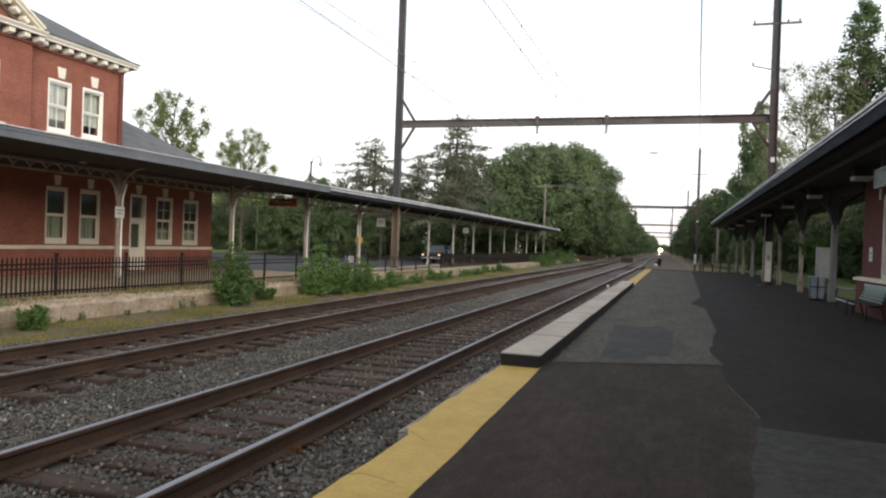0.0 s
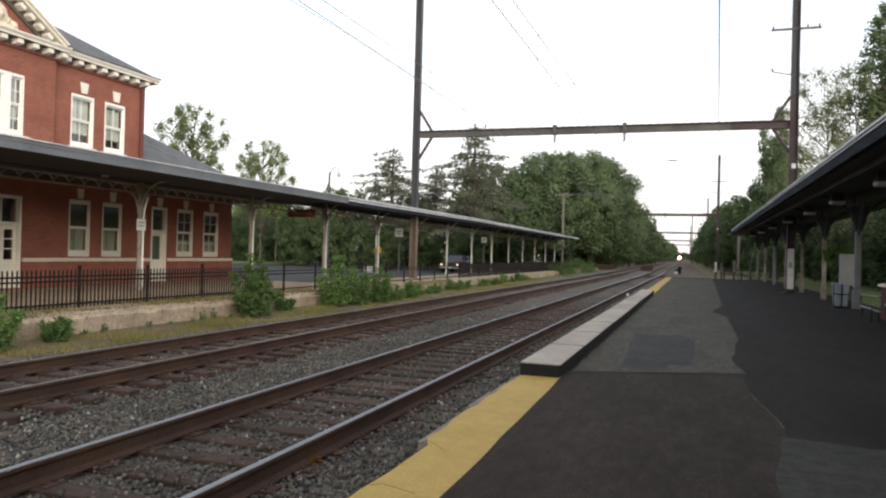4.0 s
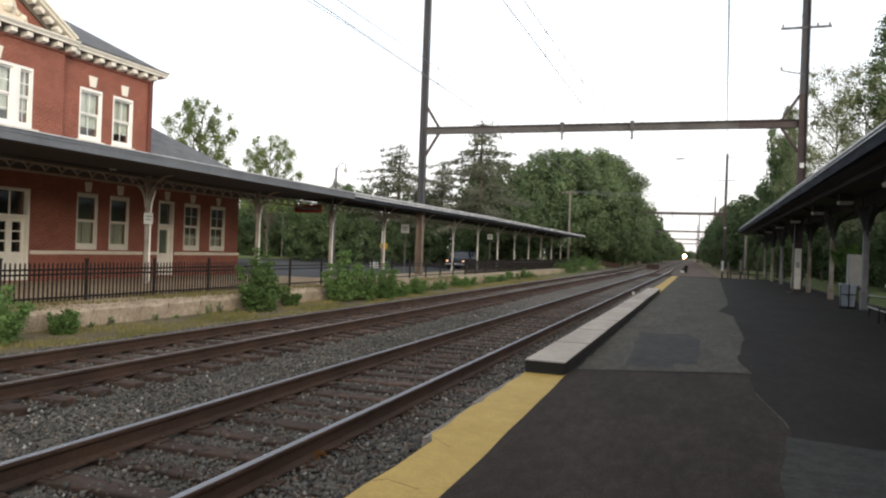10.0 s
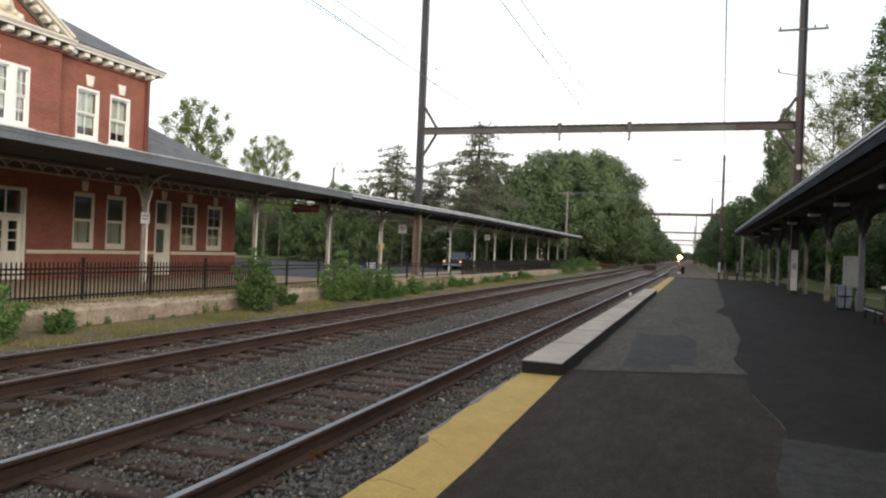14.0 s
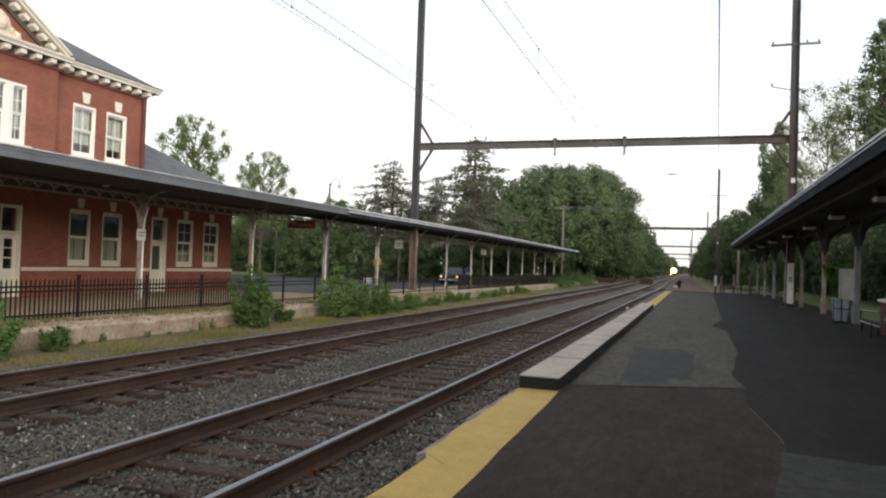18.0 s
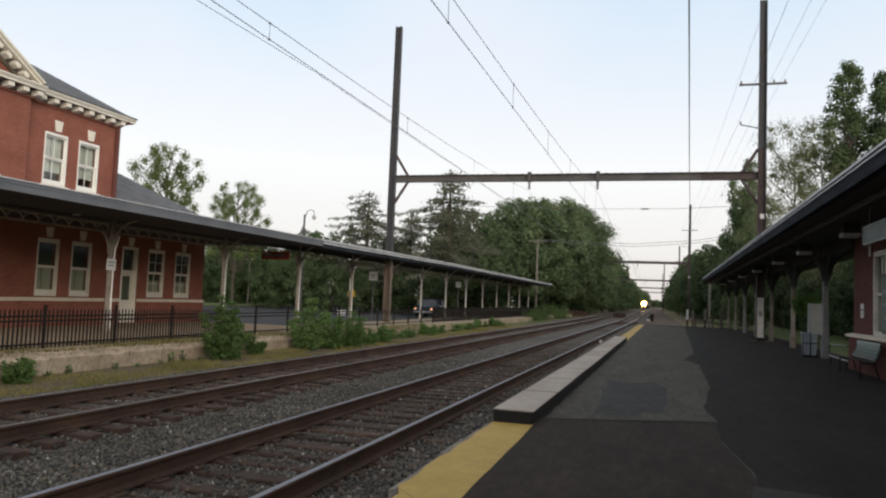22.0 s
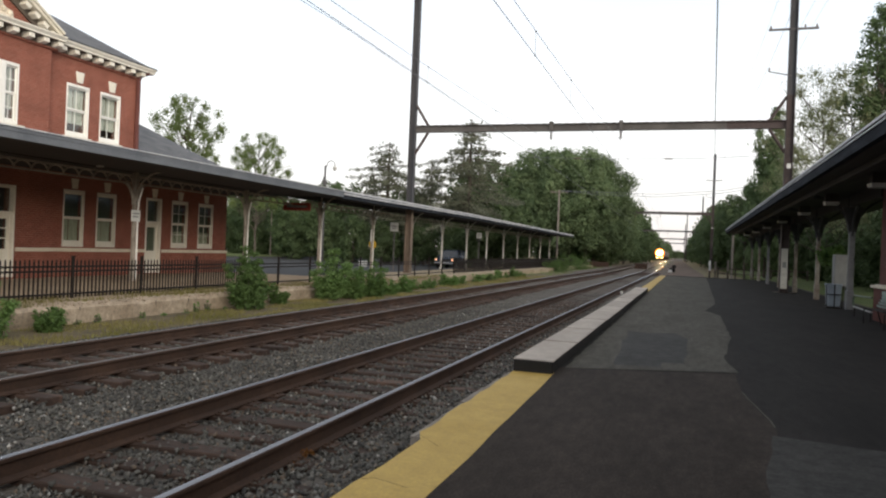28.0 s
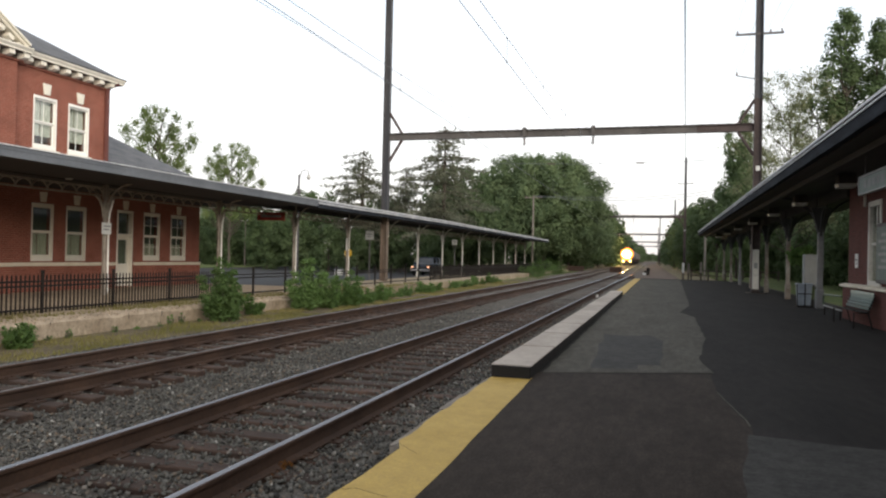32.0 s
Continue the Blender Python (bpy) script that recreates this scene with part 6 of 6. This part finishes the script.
# Far wider than a real lens: both discs imitate the lamps' glare.
part("headlight", Shape().rod((0, .40, 3.3), (0, .62, 3.3), 1.8, 1.8, 28), HEAD_GLARE, loco, "oversized glowing disc standing in for the headlight's glare")
part("glare_core", Shape().rod((0, .36, 3.3), (0, .40, 3.3), 1.3, 1.3, 24), HEAD_GLARE_CORE, loco, "yellow-hot middle of the glare disc")
for dx in (-.42, .42):
    part("headlight_bulb", Shape().rod((dx, .30, 3.3), (dx, .36, 3.3), .55, .55, 16), HEADLIGHT, loco, "white-hot lamp")
part("radiator", Shape().box(-1.4, 1.4, 16.8, 20.6, 3.5, 4.6), LOCOBLUE, loco, "", 0.05)
part("exhaust", Shape().box(-.35, .35, 9.4, 10.2, 4.4, 4.65), LOCOBLACK, loco)
part("horn", Shape().rod((0, 3.2, 4.62), (0, 3.9, 4.62), .1, .04, 8), CHROME, cab_)
truck(loco, 3.6, (-1.9, 0, 1.9))
truck(loco, 18.2, (-1.9, 0, 1.9))


def wagon(i, kind):
    label = "pale grey covered hopper wagon" if kind else "dull brown box wagon"
    w = thing("hopper_wagon" if kind else "box_wagon", label + " behind the engine", "wagon", (FAR_TRACK, 1000 + 22.6 + 17.4 * i, 0), "wagons of the train")
    paint = CARGREY if kind else CARBROWN
    if kind:
        part("body", Shape().outline([(-.9, 1.5), (-1.5, 2.2), (-1.55, 4.2), (-1.1, 4.6), (1.1, 4.6), (1.55, 4.2), (1.5, 2.2), (.9, 1.5)], .6, 16.2), paint, w, "", 0.02)
        for j in range(9):
            for s in (-1, 1):
                part("rib", Shape().box(s * 1.56 - .05, s * 1.56 + .05, 1.2 + 1.8 * j, 1.3 + 1.8 * j, 2.2, 4.2), paint, w)
    else:
        part("body", Shape().box(-1.52, 1.52, .5, 16.3, 1.25, 4.6), paint, w, "", 0.04)
        for s in (-1, 1):
            part("door", Shape().box(s * 1.54 - .03, s * 1.54 + .03, 6.6, 10.0, 1.35, 4.4), paint, w, "", 0.01)
    part("sill", Shape().box(-1.4, 1.4, .1, 16.7, 1.0, 1.24), LOCOBLACK, w)
    part("ladder", Shape().rod((1.3, .45, 1.2), (1.3, .45, 4.4), .025).rod((.9, .45, 1.2), (.9, .45, 4.4), .025), LOCOBLACK, w)
    truck(w, 2.4, (-.9, .9))
    truck(w, 14.4, (-.9, .9))
    return w


wagons = [wagon(i, i % 3 != 1) for i in range(9)]
cup = thing("white_cup", "small white litter cup beside the near rail", "litter", (-2.8, 35.0, -0.2))
part("cup", Shape().rod((0, 0, 0), (0, 0, .15), .045, .065, 10), SASH, cup)

# ---- trees and plants ----
def leaf_mesh(name, centres, size, material, seed, droop=0.3, aspect=0.62, outs=None):
    """One small four-cornered leaf or leaf spray per centre; with outs given, most face outward and up, as leaves do."""
    rng = np.random.default_rng(seed)
    c = np.asarray(centres, float)
    n = len(c)
    a = rng.normal(0, 1, (n, 3))
    a[:, 2] -= droop
    if outs is not None:
        face = outs * 0.9 + np.array([0, 0, 0.45]) + rng.normal(0, .33, (n, 3))
        face /= np.linalg.norm(face, axis=1)[:, None] + 1e-9
        a -= face * (a * face).sum(1)[:, None]
        b = np.cross(face, a)
    else:
        b = np.cross(a, rng.normal(0, 1, (n, 3)))
    a /= np.linalg.norm(a, axis=1)[:, None] + 1e-9
    b /= np.linalg.norm(b, axis=1)[:, None] + 1e-9
    s = rng.uniform(size * .55, size * 1.3, (n, 1))
    k = np.cross(a, b) * s * 0.18
    v = np.stack([c - a * s, c + b * s * aspect + k, c + a * s, c - b * s * aspect + k], 1).reshape(-1, 3)
    f = np.arange(4 * n, dtype=np.int32)
    me = bpy.data.meshes.new(name)
    me.vertices.add(4 * n)
    me.vertices.foreach_set("co", v.reshape(-1))
    me.loops.add(4 * n)
    me.loops.foreach_set("vertex_index", f)
    me.polygons.add(n)
    me.polygons.foreach_set("loop_start", np.arange(0, 4 * n, 4, dtype=np.int32))
    me.update(calc_edges=True)
    me.materials.append(material)
    return me


def crown_points(rng, clumps, n, spread):
    """Leaf places round clump centres, thicker at their outsides."""
    w = np.array([r ** 2 for _, r in clumps])
    pick = rng.choice(len(clumps), n, p=w / w.sum())
    cc, rr = np.array([c for c, _ in clumps]), np.array([r for _, r in clumps])
    d = rng.normal(0, 1, (n, 3))
    d /= np.linalg.norm(d, axis=1)[:, None]
    rad = rr[pick] * np.clip(rng.normal(0.82, spread, n), 0.15, 1.25)
    outs = d.copy()
    d[:, 2] *= 0.8
    return cc[pick] + d * rad[:, None], outs


def tree_parts(name, h, r, base, n_clumps, clump_r, n_leaves, leaf, material, seed, label, lean=0.0, spread=0.22, limbs=9, trunk_r=0.24, shape="round", twigs=0):
    rng = np.random.default_rng(seed)
    t = thing(name, label, "tree", (0, 0, 0))
    sh = Shape()
    top = Vector((lean, 0, h * 0.72))
    pts = [Vector((0, 0, -0.5)), Vector((lean * .2 + rng.normal(0, .1), rng.normal(0, .1), h * .22)), Vector((lean * .5, rng.normal(0, .15), h * .45)), top]
    rad = [trunk_r * 1.25, trunk_r * .9, trunk_r * .6, trunk_r * .25]
    for i in range(3):
        sh.rod(pts[i], pts[i + 1], rad[i], rad[i + 1], 8)
    clumps = []
    for i in range(n_clumps):
        u = (i + 0.5) / n_clumps
        z = base + (h - base) * (0.08 + 0.9 * u)
        f = (z - base) / (h - base)
        if shape == "round":
            wide = r * math.sqrt(max(0.05, 1 - (2 * f - 0.85) ** 2 / 1.5))
        elif shape == "ragged":
            wide = r * ((0.72 + 0.4 * math.sin(f * 17.0) ** 2) if f < 0.84 else 0.34)
        elif shape == "tall":
            wide = r * (1.05 - 0.75 * abs(f - 0.35))
        else:
            wide = r * (1.0 - 0.85 * max(0.0, f - 0.25) / 0.75)
        ang, d = i * 2.4 + rng.normal(0, .4), wide * math.sqrt(rng.uniform(.45 if shape == "round" and n_clumps > 100 else .1, 1.0))
        cr = clump_r * rng.uniform(.65, 1.3) * (0.75 if f > .8 else 1)
        c = np.array([lean * f + d * math.cos(ang), d * math.sin(ang), z - cr * .3])
        clumps.append((c, cr))
    for i in rng.choice(n_clumps, min(limbs, n_clumps), replace=False):
        c = Vector(clumps[i][0])
        z0 = max(h * .16, c.z - 0.45 * math.hypot(c.x, c.y) - h * .1)
        s = Vector((lean * z0 / h, 0, z0))
        mid = s.lerp(c, .55) + Vector((0, 0, -.06 * h * rng.uniform(0, 1)))
        sh.rod(s, mid, trunk_r * .38, trunk_r * .24, 6, False).rod(mid, c, trunk_r * .24, trunk_r * .08, 5, False)
    for c, cr in clumps:
        for k in range(twigs):
            d = Vector((rng.normal(0, .5), rng.normal(0, .5), abs(rng.normal(.7, .4)))) * cr * 1.3
            sh.rod(Vector(c) - d * .5, Vector(c) + d, .009, .004, 3, False)
    part("trunk", sh, BARK, t, "rough bark trunk and limbs")
    pts, outs = crown_points(rng, clumps, n_leaves, spread)
    cr = new("crown", leaf_mesh("crown", pts, leaf, material, seed, outs=outs))
    cr.parent = t
    return t


def conifer_parts(name, h, r, n_leaves, seed, label):
    rng = np.random.default_rng(seed)
    t = thing(name, label, "tree", (0, 0, 0))
    sh = Shape().rod((0, 0, -.5), (0, 0, h * .97), .26, .03, 8)
    pts = []
    z = h * .3
    while z < h * .97:
        f = z / h
        reach = r * (1.0 - f) ** .62 + .3
        m = rng.integers(3, 7)
        a0 = rng.uniform(0, 6.28)
        for j in range(m):
            a = a0 + 6.28 * j / m + rng.normal(0, .2)
            if rng.random() < .16:
                continue
            L = reach * rng.uniform(.3, 1.3)
            end = Vector((L * math.cos(a), L * math.sin(a), z - .16 * L + rng.normal(0, .4)))
            sh.rod((0, 0, z), end, .05, .015, 4, False)
            k = max(4, int(n_leaves * L / (r * 90)))
            s = rng.uniform(.12, 1.05, k)
            off = rng.normal(0, 1, (k, 3)) * np.array([.30, .30, .17]) * (1.25 - s[:, None] * .65)
            pts.append(np.array([0, 0, z]) + s[:, None] * (np.array(end) - np.array([0, 0, z])) + off)
        z += h * rng.uniform(.018, .052)
    part("trunk", sh, BARK, t, "straight conifer trunk and boughs")
    cr = new("crown", leaf_mesh("crown", np.concatenate(pts), .125, NEEDLE_HAZED, seed, .5, .45))
    cr.parent = t
    return t


def place(proto, x, y, s, turn, z=-0.3, wide=1.0, label=""):
    kept = proto.scale.copy()
    proto.scale = (s * wide, s * wide, s)
    ob = copy_thing(proto, pose(x, y, z, 0, 0, turn))
    proto.scale = kept
    if label:
        ob["label"] = label
    return ob


def first(proto, x, y, s, turn, z=-0.3, wide=1.0):
    proto.matrix_basis = pose(x, y, z, 0, 0, turn) @ Matrix.Diagonal((s * wide, s * wide, s, 1))
    return proto


oak = tree_parts("broadleaf_tree", 16, 6.6, 2.0, 210, 1.25, 50000, .165, LEAF_HAZED, 21, "large round broadleaf tree in full leaf beside the line")
wood = tree_parts("woodland_tree", 15, 4.6, 1.0, 44, 1.7, 6800, .312, LEAF_DARK, 22, "dark woodland tree in dense leaf", shape="tall")
wood2 = tree_parts("woodland_tree", 13, 5.0, 0.6, 44, 1.7, 6800, .312, LEAF_DARK, 23, "dark woodland tree with a broad crown")
wood_far = tree_parts("woodland_tree", 14.5, 4.7, 0.8, 30, 2.0, 2300, .58, LEAF_DARK, 28, "dark woodland tree far down the line", shape="tall")
light = tree_parts("broadleaf_tree", 14, 4.6, 5.2, 95, .62, 19000, .1, LEAF_LIGHT, 24, "open broadleaf tree with gaps in its crown", spread=.5, limbs=60, trunk_r=.16)
sparse = tree_parts("budding_tree", 16.5, 4.2, 4.0, 70, .95, 22000, .075, LEAF_PALE, 25, "thin pale tree with bare twigs showing", spread=.55, limbs=44, trunk_r=.11, twigs=4)
tall = tree_parts("tall_tree", 21, 2.3, 2.0, 64, .8, 17000, .14, LEAF_DARK, 26, "tall dark ragged tree rising over the canopy", shape="ragged", spread=.34, limbs=30)
pine = conifer_parts("conifer", 14, 4.6, 19000, 27, "ragged dark conifer behind the road")

G = "trees of the wood"
for p in (wood, wood2, wood_far):
    p["group"] = G
first(oak, -18.6, 122, 1.205, 20)
place(oak, -23.5, 123, 1.205, 130)
place(oak, -27.0, 125, 1.0, 250)
place(oak, -16.2, 125, 1.17, 200)
place(oak, -14.4, 138, .9, 300)
first(light, -47.3, 61, 1.14, 40, wide=.78)
place(light, -45.6, 71, 1.0, 160, wide=.75)
first(sparse, 9.2, 60, 1.0, 0)
place(sparse, 11.8, 64, .98, 120)
first(tall, 12.9, 60, 1.0, 200)
place(tall, 15.1, 60.5, .97, 60, wide=.8)
place(wood, 7.2, 78, .98, 80, wide=.46, label="dense dark tree beside the steel mast")
place(tall, 7.9, 80, .84, 80, wide=.7)
place(tall, 8.8, 90, .66, 200)
place(tall, 6.4, 92, .52, 20)
first(pine, -32.0, 76, 1.0, 0, wide=1.5)
place(pine, -22.8, 77, 1.19, 140, wide=1.3)
place(pine, -29.0, 82, .9, 250, wide=1.3)
place(pine, -35.5, 80, .78, 60)
place(wood2, -24.8, 91, 1.06, 75, wide=.85, label="dark olive broadleaf tree between the conifers and the line")

rng = random.Random(77)
first(wood, -27, 92, .8, 10)
first(wood2, -24.5, 100, .85, 50)
first(wood_far, -30, 260, 1.1, 0)
n = 0
# behind the road
for i in range(22):
    x = -66 + 2.9 * i + rng.uniform(-1, 1)
    if x > -24:
        break
    y = 96 + rng.uniform(-6, 10) + (0 if x > -40 else -8)
    place(rng.choice((wood, wood2)), x, y, rng.uniform(.64, .7) if -.66 < x / y < -.40 else rng.uniform(.62, .86), rng.uniform(0, 360))
for i in range(12):
    place(wood2, -70 + 4.4 * i + rng.uniform(-1, 1), 72.5 + rng.uniform(-3, 5), rng.uniform(.36, .5), rng.uniform(0, 360))
# down both sides of the line
y = 132.0
while y < 900:
    place(rng.choice((wood, wood2)) if y < 200 else wood_far, -15.0 + rng.uniform(-.8, .8) + shift(y), y, rng.uniform(.95, 1.15), rng.uniform(0, 360))
    place(wood_far, -24 + shift(y) + rng.uniform(-2, 2), y + 6, rng.uniform(.9, 1.1), rng.uniform(0, 360))
    y += 13 + 0.02 * y
y = 92.0
while y < 900:
    place(rng.choice((wood, wood2)) if y < 200 else wood_far, 8.9 + rng.uniform(-.6, .9) + (1.6 if y < 125 else 0) + shift(y) * .8, y, rng.uniform(.62, .78) if y < 125 else rng.uniform(.85, 1.08), rng.uniform(0, 360))
    place(wood_far, 16 + shift(y) + rng.uniform(-2, 2), y + 5, rng.uniform(.8, 1.0), rng.uniform(0, 360))
    y += 11 + 0.02 * y
# behind the near canopy
for i in range(12):
    place(rng.choice((wood, wood2)), 17.5 + rng.uniform(-2, 3), 24 + 6.2 * i, rng.uniform(.6, .85), rng.uniform(0, 360))
for i in range(9):
    place(wood2, 13.0 + rng.uniform(-1, 1), 36 + 5.5 * i, rng.uniform(.34, .45), rng.uniform(0, 360))
# unseen trees behind the near platform, added to hold back the low light
for i in range(11):
    place(wood_far, 18 + rng.uniform(-2, 3), -46 + 6.4 * i, rng.uniform(.6, .8), rng.uniform(0, 360))
# closing the distance
for i in range(9):
    place(wood_far, -34 + 5.5 * i, 1250 + rng.uniform(-10, 10), rng.uniform(.8, 1.1), rng.uniform(0, 360))


def bush(x, y, h, r, n, seed, label, z=-0.5, leaf=.06, material=None):
    rg = np.random.default_rng(seed)
    b = thing("bush", label, "bush", (x, y, z), "bushes along the wall")
    sh, clumps = Shape(), []
    for i in range(17):
        a, d = i * 2.4 + rg.normal(0, .3), r * math.sqrt(rg.uniform(.02, 1.0))
        top = h * rg.uniform(.45, 1.05) * (1 - .35 * (d / r) ** 2)
        tip = np.array([d * math.cos(a), d * math.sin(a), top])
        root = tip * np.array([.34, .34, 0])
        sh.rod(root, tip, .013, .004, 4, False)
        for s in (.3, .55, .8, .97):
            clumps.append((root + (tip - root) * s, r * rg.uniform(.19, .33) * (1.18 - .52 * s)))
    part("stem", sh, BARK, b)
    pts, outs = crown_points(rg, clumps, int(n * (2.3 if y < 30 and n > 200 else 1.8)), .5)
    pts[:, 2] = np.clip(pts[:, 2], .02, None)
    ob = new("leaves", leaf_mesh("leaves", pts, leaf * (.72 if y < 30 else .75), material or WEED, seed, aspect=.62, outs=outs * .5))
    ob.parent = b
    return b


for i, (x, y, h, r, n) in enumerate(((-12.25, 18.8, 2.05, .68, 4600), (-12.1, 23.8, 1.95, .72, 4200), (-11.9, 25.1, 1.4, .6, 2600), (-11.7, 26.5, 1.5, .72, 3600),
                                      (-12.2, 10.0, 1.25, .65, 3000), (-12.3, 11.7, .62, .36, 1100), (-12.5, 20.9, .8, .35, 900), (-11.8, 28.3, .75, .6, 1800),
                                      (-11.9, 30.6, .8, .6, 1700), (-12.2, 34.6, .6, .45, 1000), (-12.3, 38.0, .75, .6, 1500), (-12.4, 40.4, .7, .45, 1100), (-12.6, 45.5, .7, .5, 1000), (-12.8, 51, .8, .5, 1000),
                                      (-13.0, 57, .9, .5, 900), (-13.2, 78, 1.8, 1.5, 2200), (-13.4, 84, 2.0, 1.8, 2400), (-12.6, 94, 1.8, 1.6, 2000), (-14.5, 100, 2.6, 2.2, 2600))):
    bush(x, y, h, r, n, 300 + i, "leafy green weed bush growing at the track side")
for i, (x, y) in enumerate(((-12.72, 14.9), (-12.72, 16.6), (-12.7, 17.5), (-12.6, 18.2), (-12.75, 13.5), (-12.7, 15.7), (-12.7, 17.0), (-12.74, 12.9), (-12.68, 19.9), (-12.6, 21.6))):
    bush(x, y, (.3, .16, .42, .2)[i % 4], .1, 34, 340 + i, "small weed at the foot of the concrete wall")
wrng = random.Random(9)
for i in range(30):
    yy = 27 + 1.15 * i + wrng.uniform(-.4, .4)
    hh = wrng.uniform(.25, .7)
    bush(-12.0 - .02 * (yy - 27) + wrng.uniform(-.4, .3), yy, hh, hh * wrng.uniform(.3, .55), int(500 * hh), 400 + i, "low spray of green weeds at the wall foot", leaf=.045 if i % 3 else .06)
bush(5.6, 33.6, 1.0, .5, 1500, 360, "pale green shrub behind the canopy posts", 1.5, .09)


def blades(name, n, box, h, z, material, label, seed):
    rg = np.random.default_rng(seed)
    p = np.stack([rg.uniform(box[0], box[1], n), rg.uniform(box[2], box[3], n), np.full(n, z)], 1)
    patchy = np.array([noise.noise(Vector((q[0] * .9, q[1] * .5, 4.0))) for q in p])
    p = p[patchy + rg.normal(0, .12, n) > -.02]
    n = len(p)
    hh = rg.uniform(h * .4, h * 1.2, n)
    a = rg.uniform(0, 6.28, n)
    d = np.stack([np.cos(a), np.sin(a), 0 * a], 1)
    lean = rg.normal(0, .35, (n, 1)) * hh[:, None] * np.stack([-np.sin(a), np.cos(a), 0 * a], 1)
    tip = p + lean + np.stack([0 * a, 0 * a, hh], 1)
    v = np.stack([p - d * .012, p + d * .012, tip], 1).reshape(-1, 3)
    me = bpy.data.meshes.new(name)
    me.vertices.add(3 * n)
    me.vertices.foreach_set("co", v.reshape(-1))
    me.loops.add(3 * n)
    me.loops.foreach_set("vertex_index", np.arange(3 * n, dtype=np.int32))
    me.polygons.add(n)
    me.polygons.foreach_set("loop_start", np.arange(0, 3 * n, 3, dtype=np.int32))
    me.update(calc_edges=True)
    me.materials.append(material)
    return tagged(new(name, me), label, "grass", kind="stuff")


blades("verge_grass", 56000, (-12.9, -10.4, 5, 60), .10, -.44, DRYGRASS, "dry yellowing grass along the wall foot", 51)
blades("platform_grass", 9000, (-14.9, -13.35, 6, 34), .12, -.03, DRYGRASS, "thin dry grass under the iron fence", 52)
blades("wall_grass", 5200, (-13.6, -12.92, 6, 40), .13, 0.0, DRYGRASS, "dry grass tufts along the top of the wall", 54)
blades("track_weeds", 5000, (-14.0, -11.0, 60, 118), .4, -.55, WEED, "green weeds beside the far track", 53)


litter_rng = np.random.default_rng(61)
heap = np.stack([litter_rng.normal(-2.97, .035, 46), litter_rng.normal(5.47, .09, 46), np.full(46, BAL + .035) + litter_rng.uniform(0, .03, 46)], 1)
tagged(new("leaf_litter", leaf_mesh("leaf_litter", heap, .024, DEADLEAF, 62, aspect=.7)), "small heap of rust-brown dead leaves beside the near rail", "litter", kind="stuff")


def motions():
    # the train rolls slowly towards the platform
    def on_line(y):
        turn = math.degrees(math.atan2(-(shift(y + 20) - shift(y)), 20))
        return pose(FAR_TRACK + shift(y), y, 0, 0, 0, turn)

    for i, car in enumerate([loco] + wagons):
        back = 22.6 + 17.4 * (i - 1) if i else 0
        walk(car, [(t, on_line(1000 - 24.5 * t + back)) for t in range(0, 33, 2)])


motions()
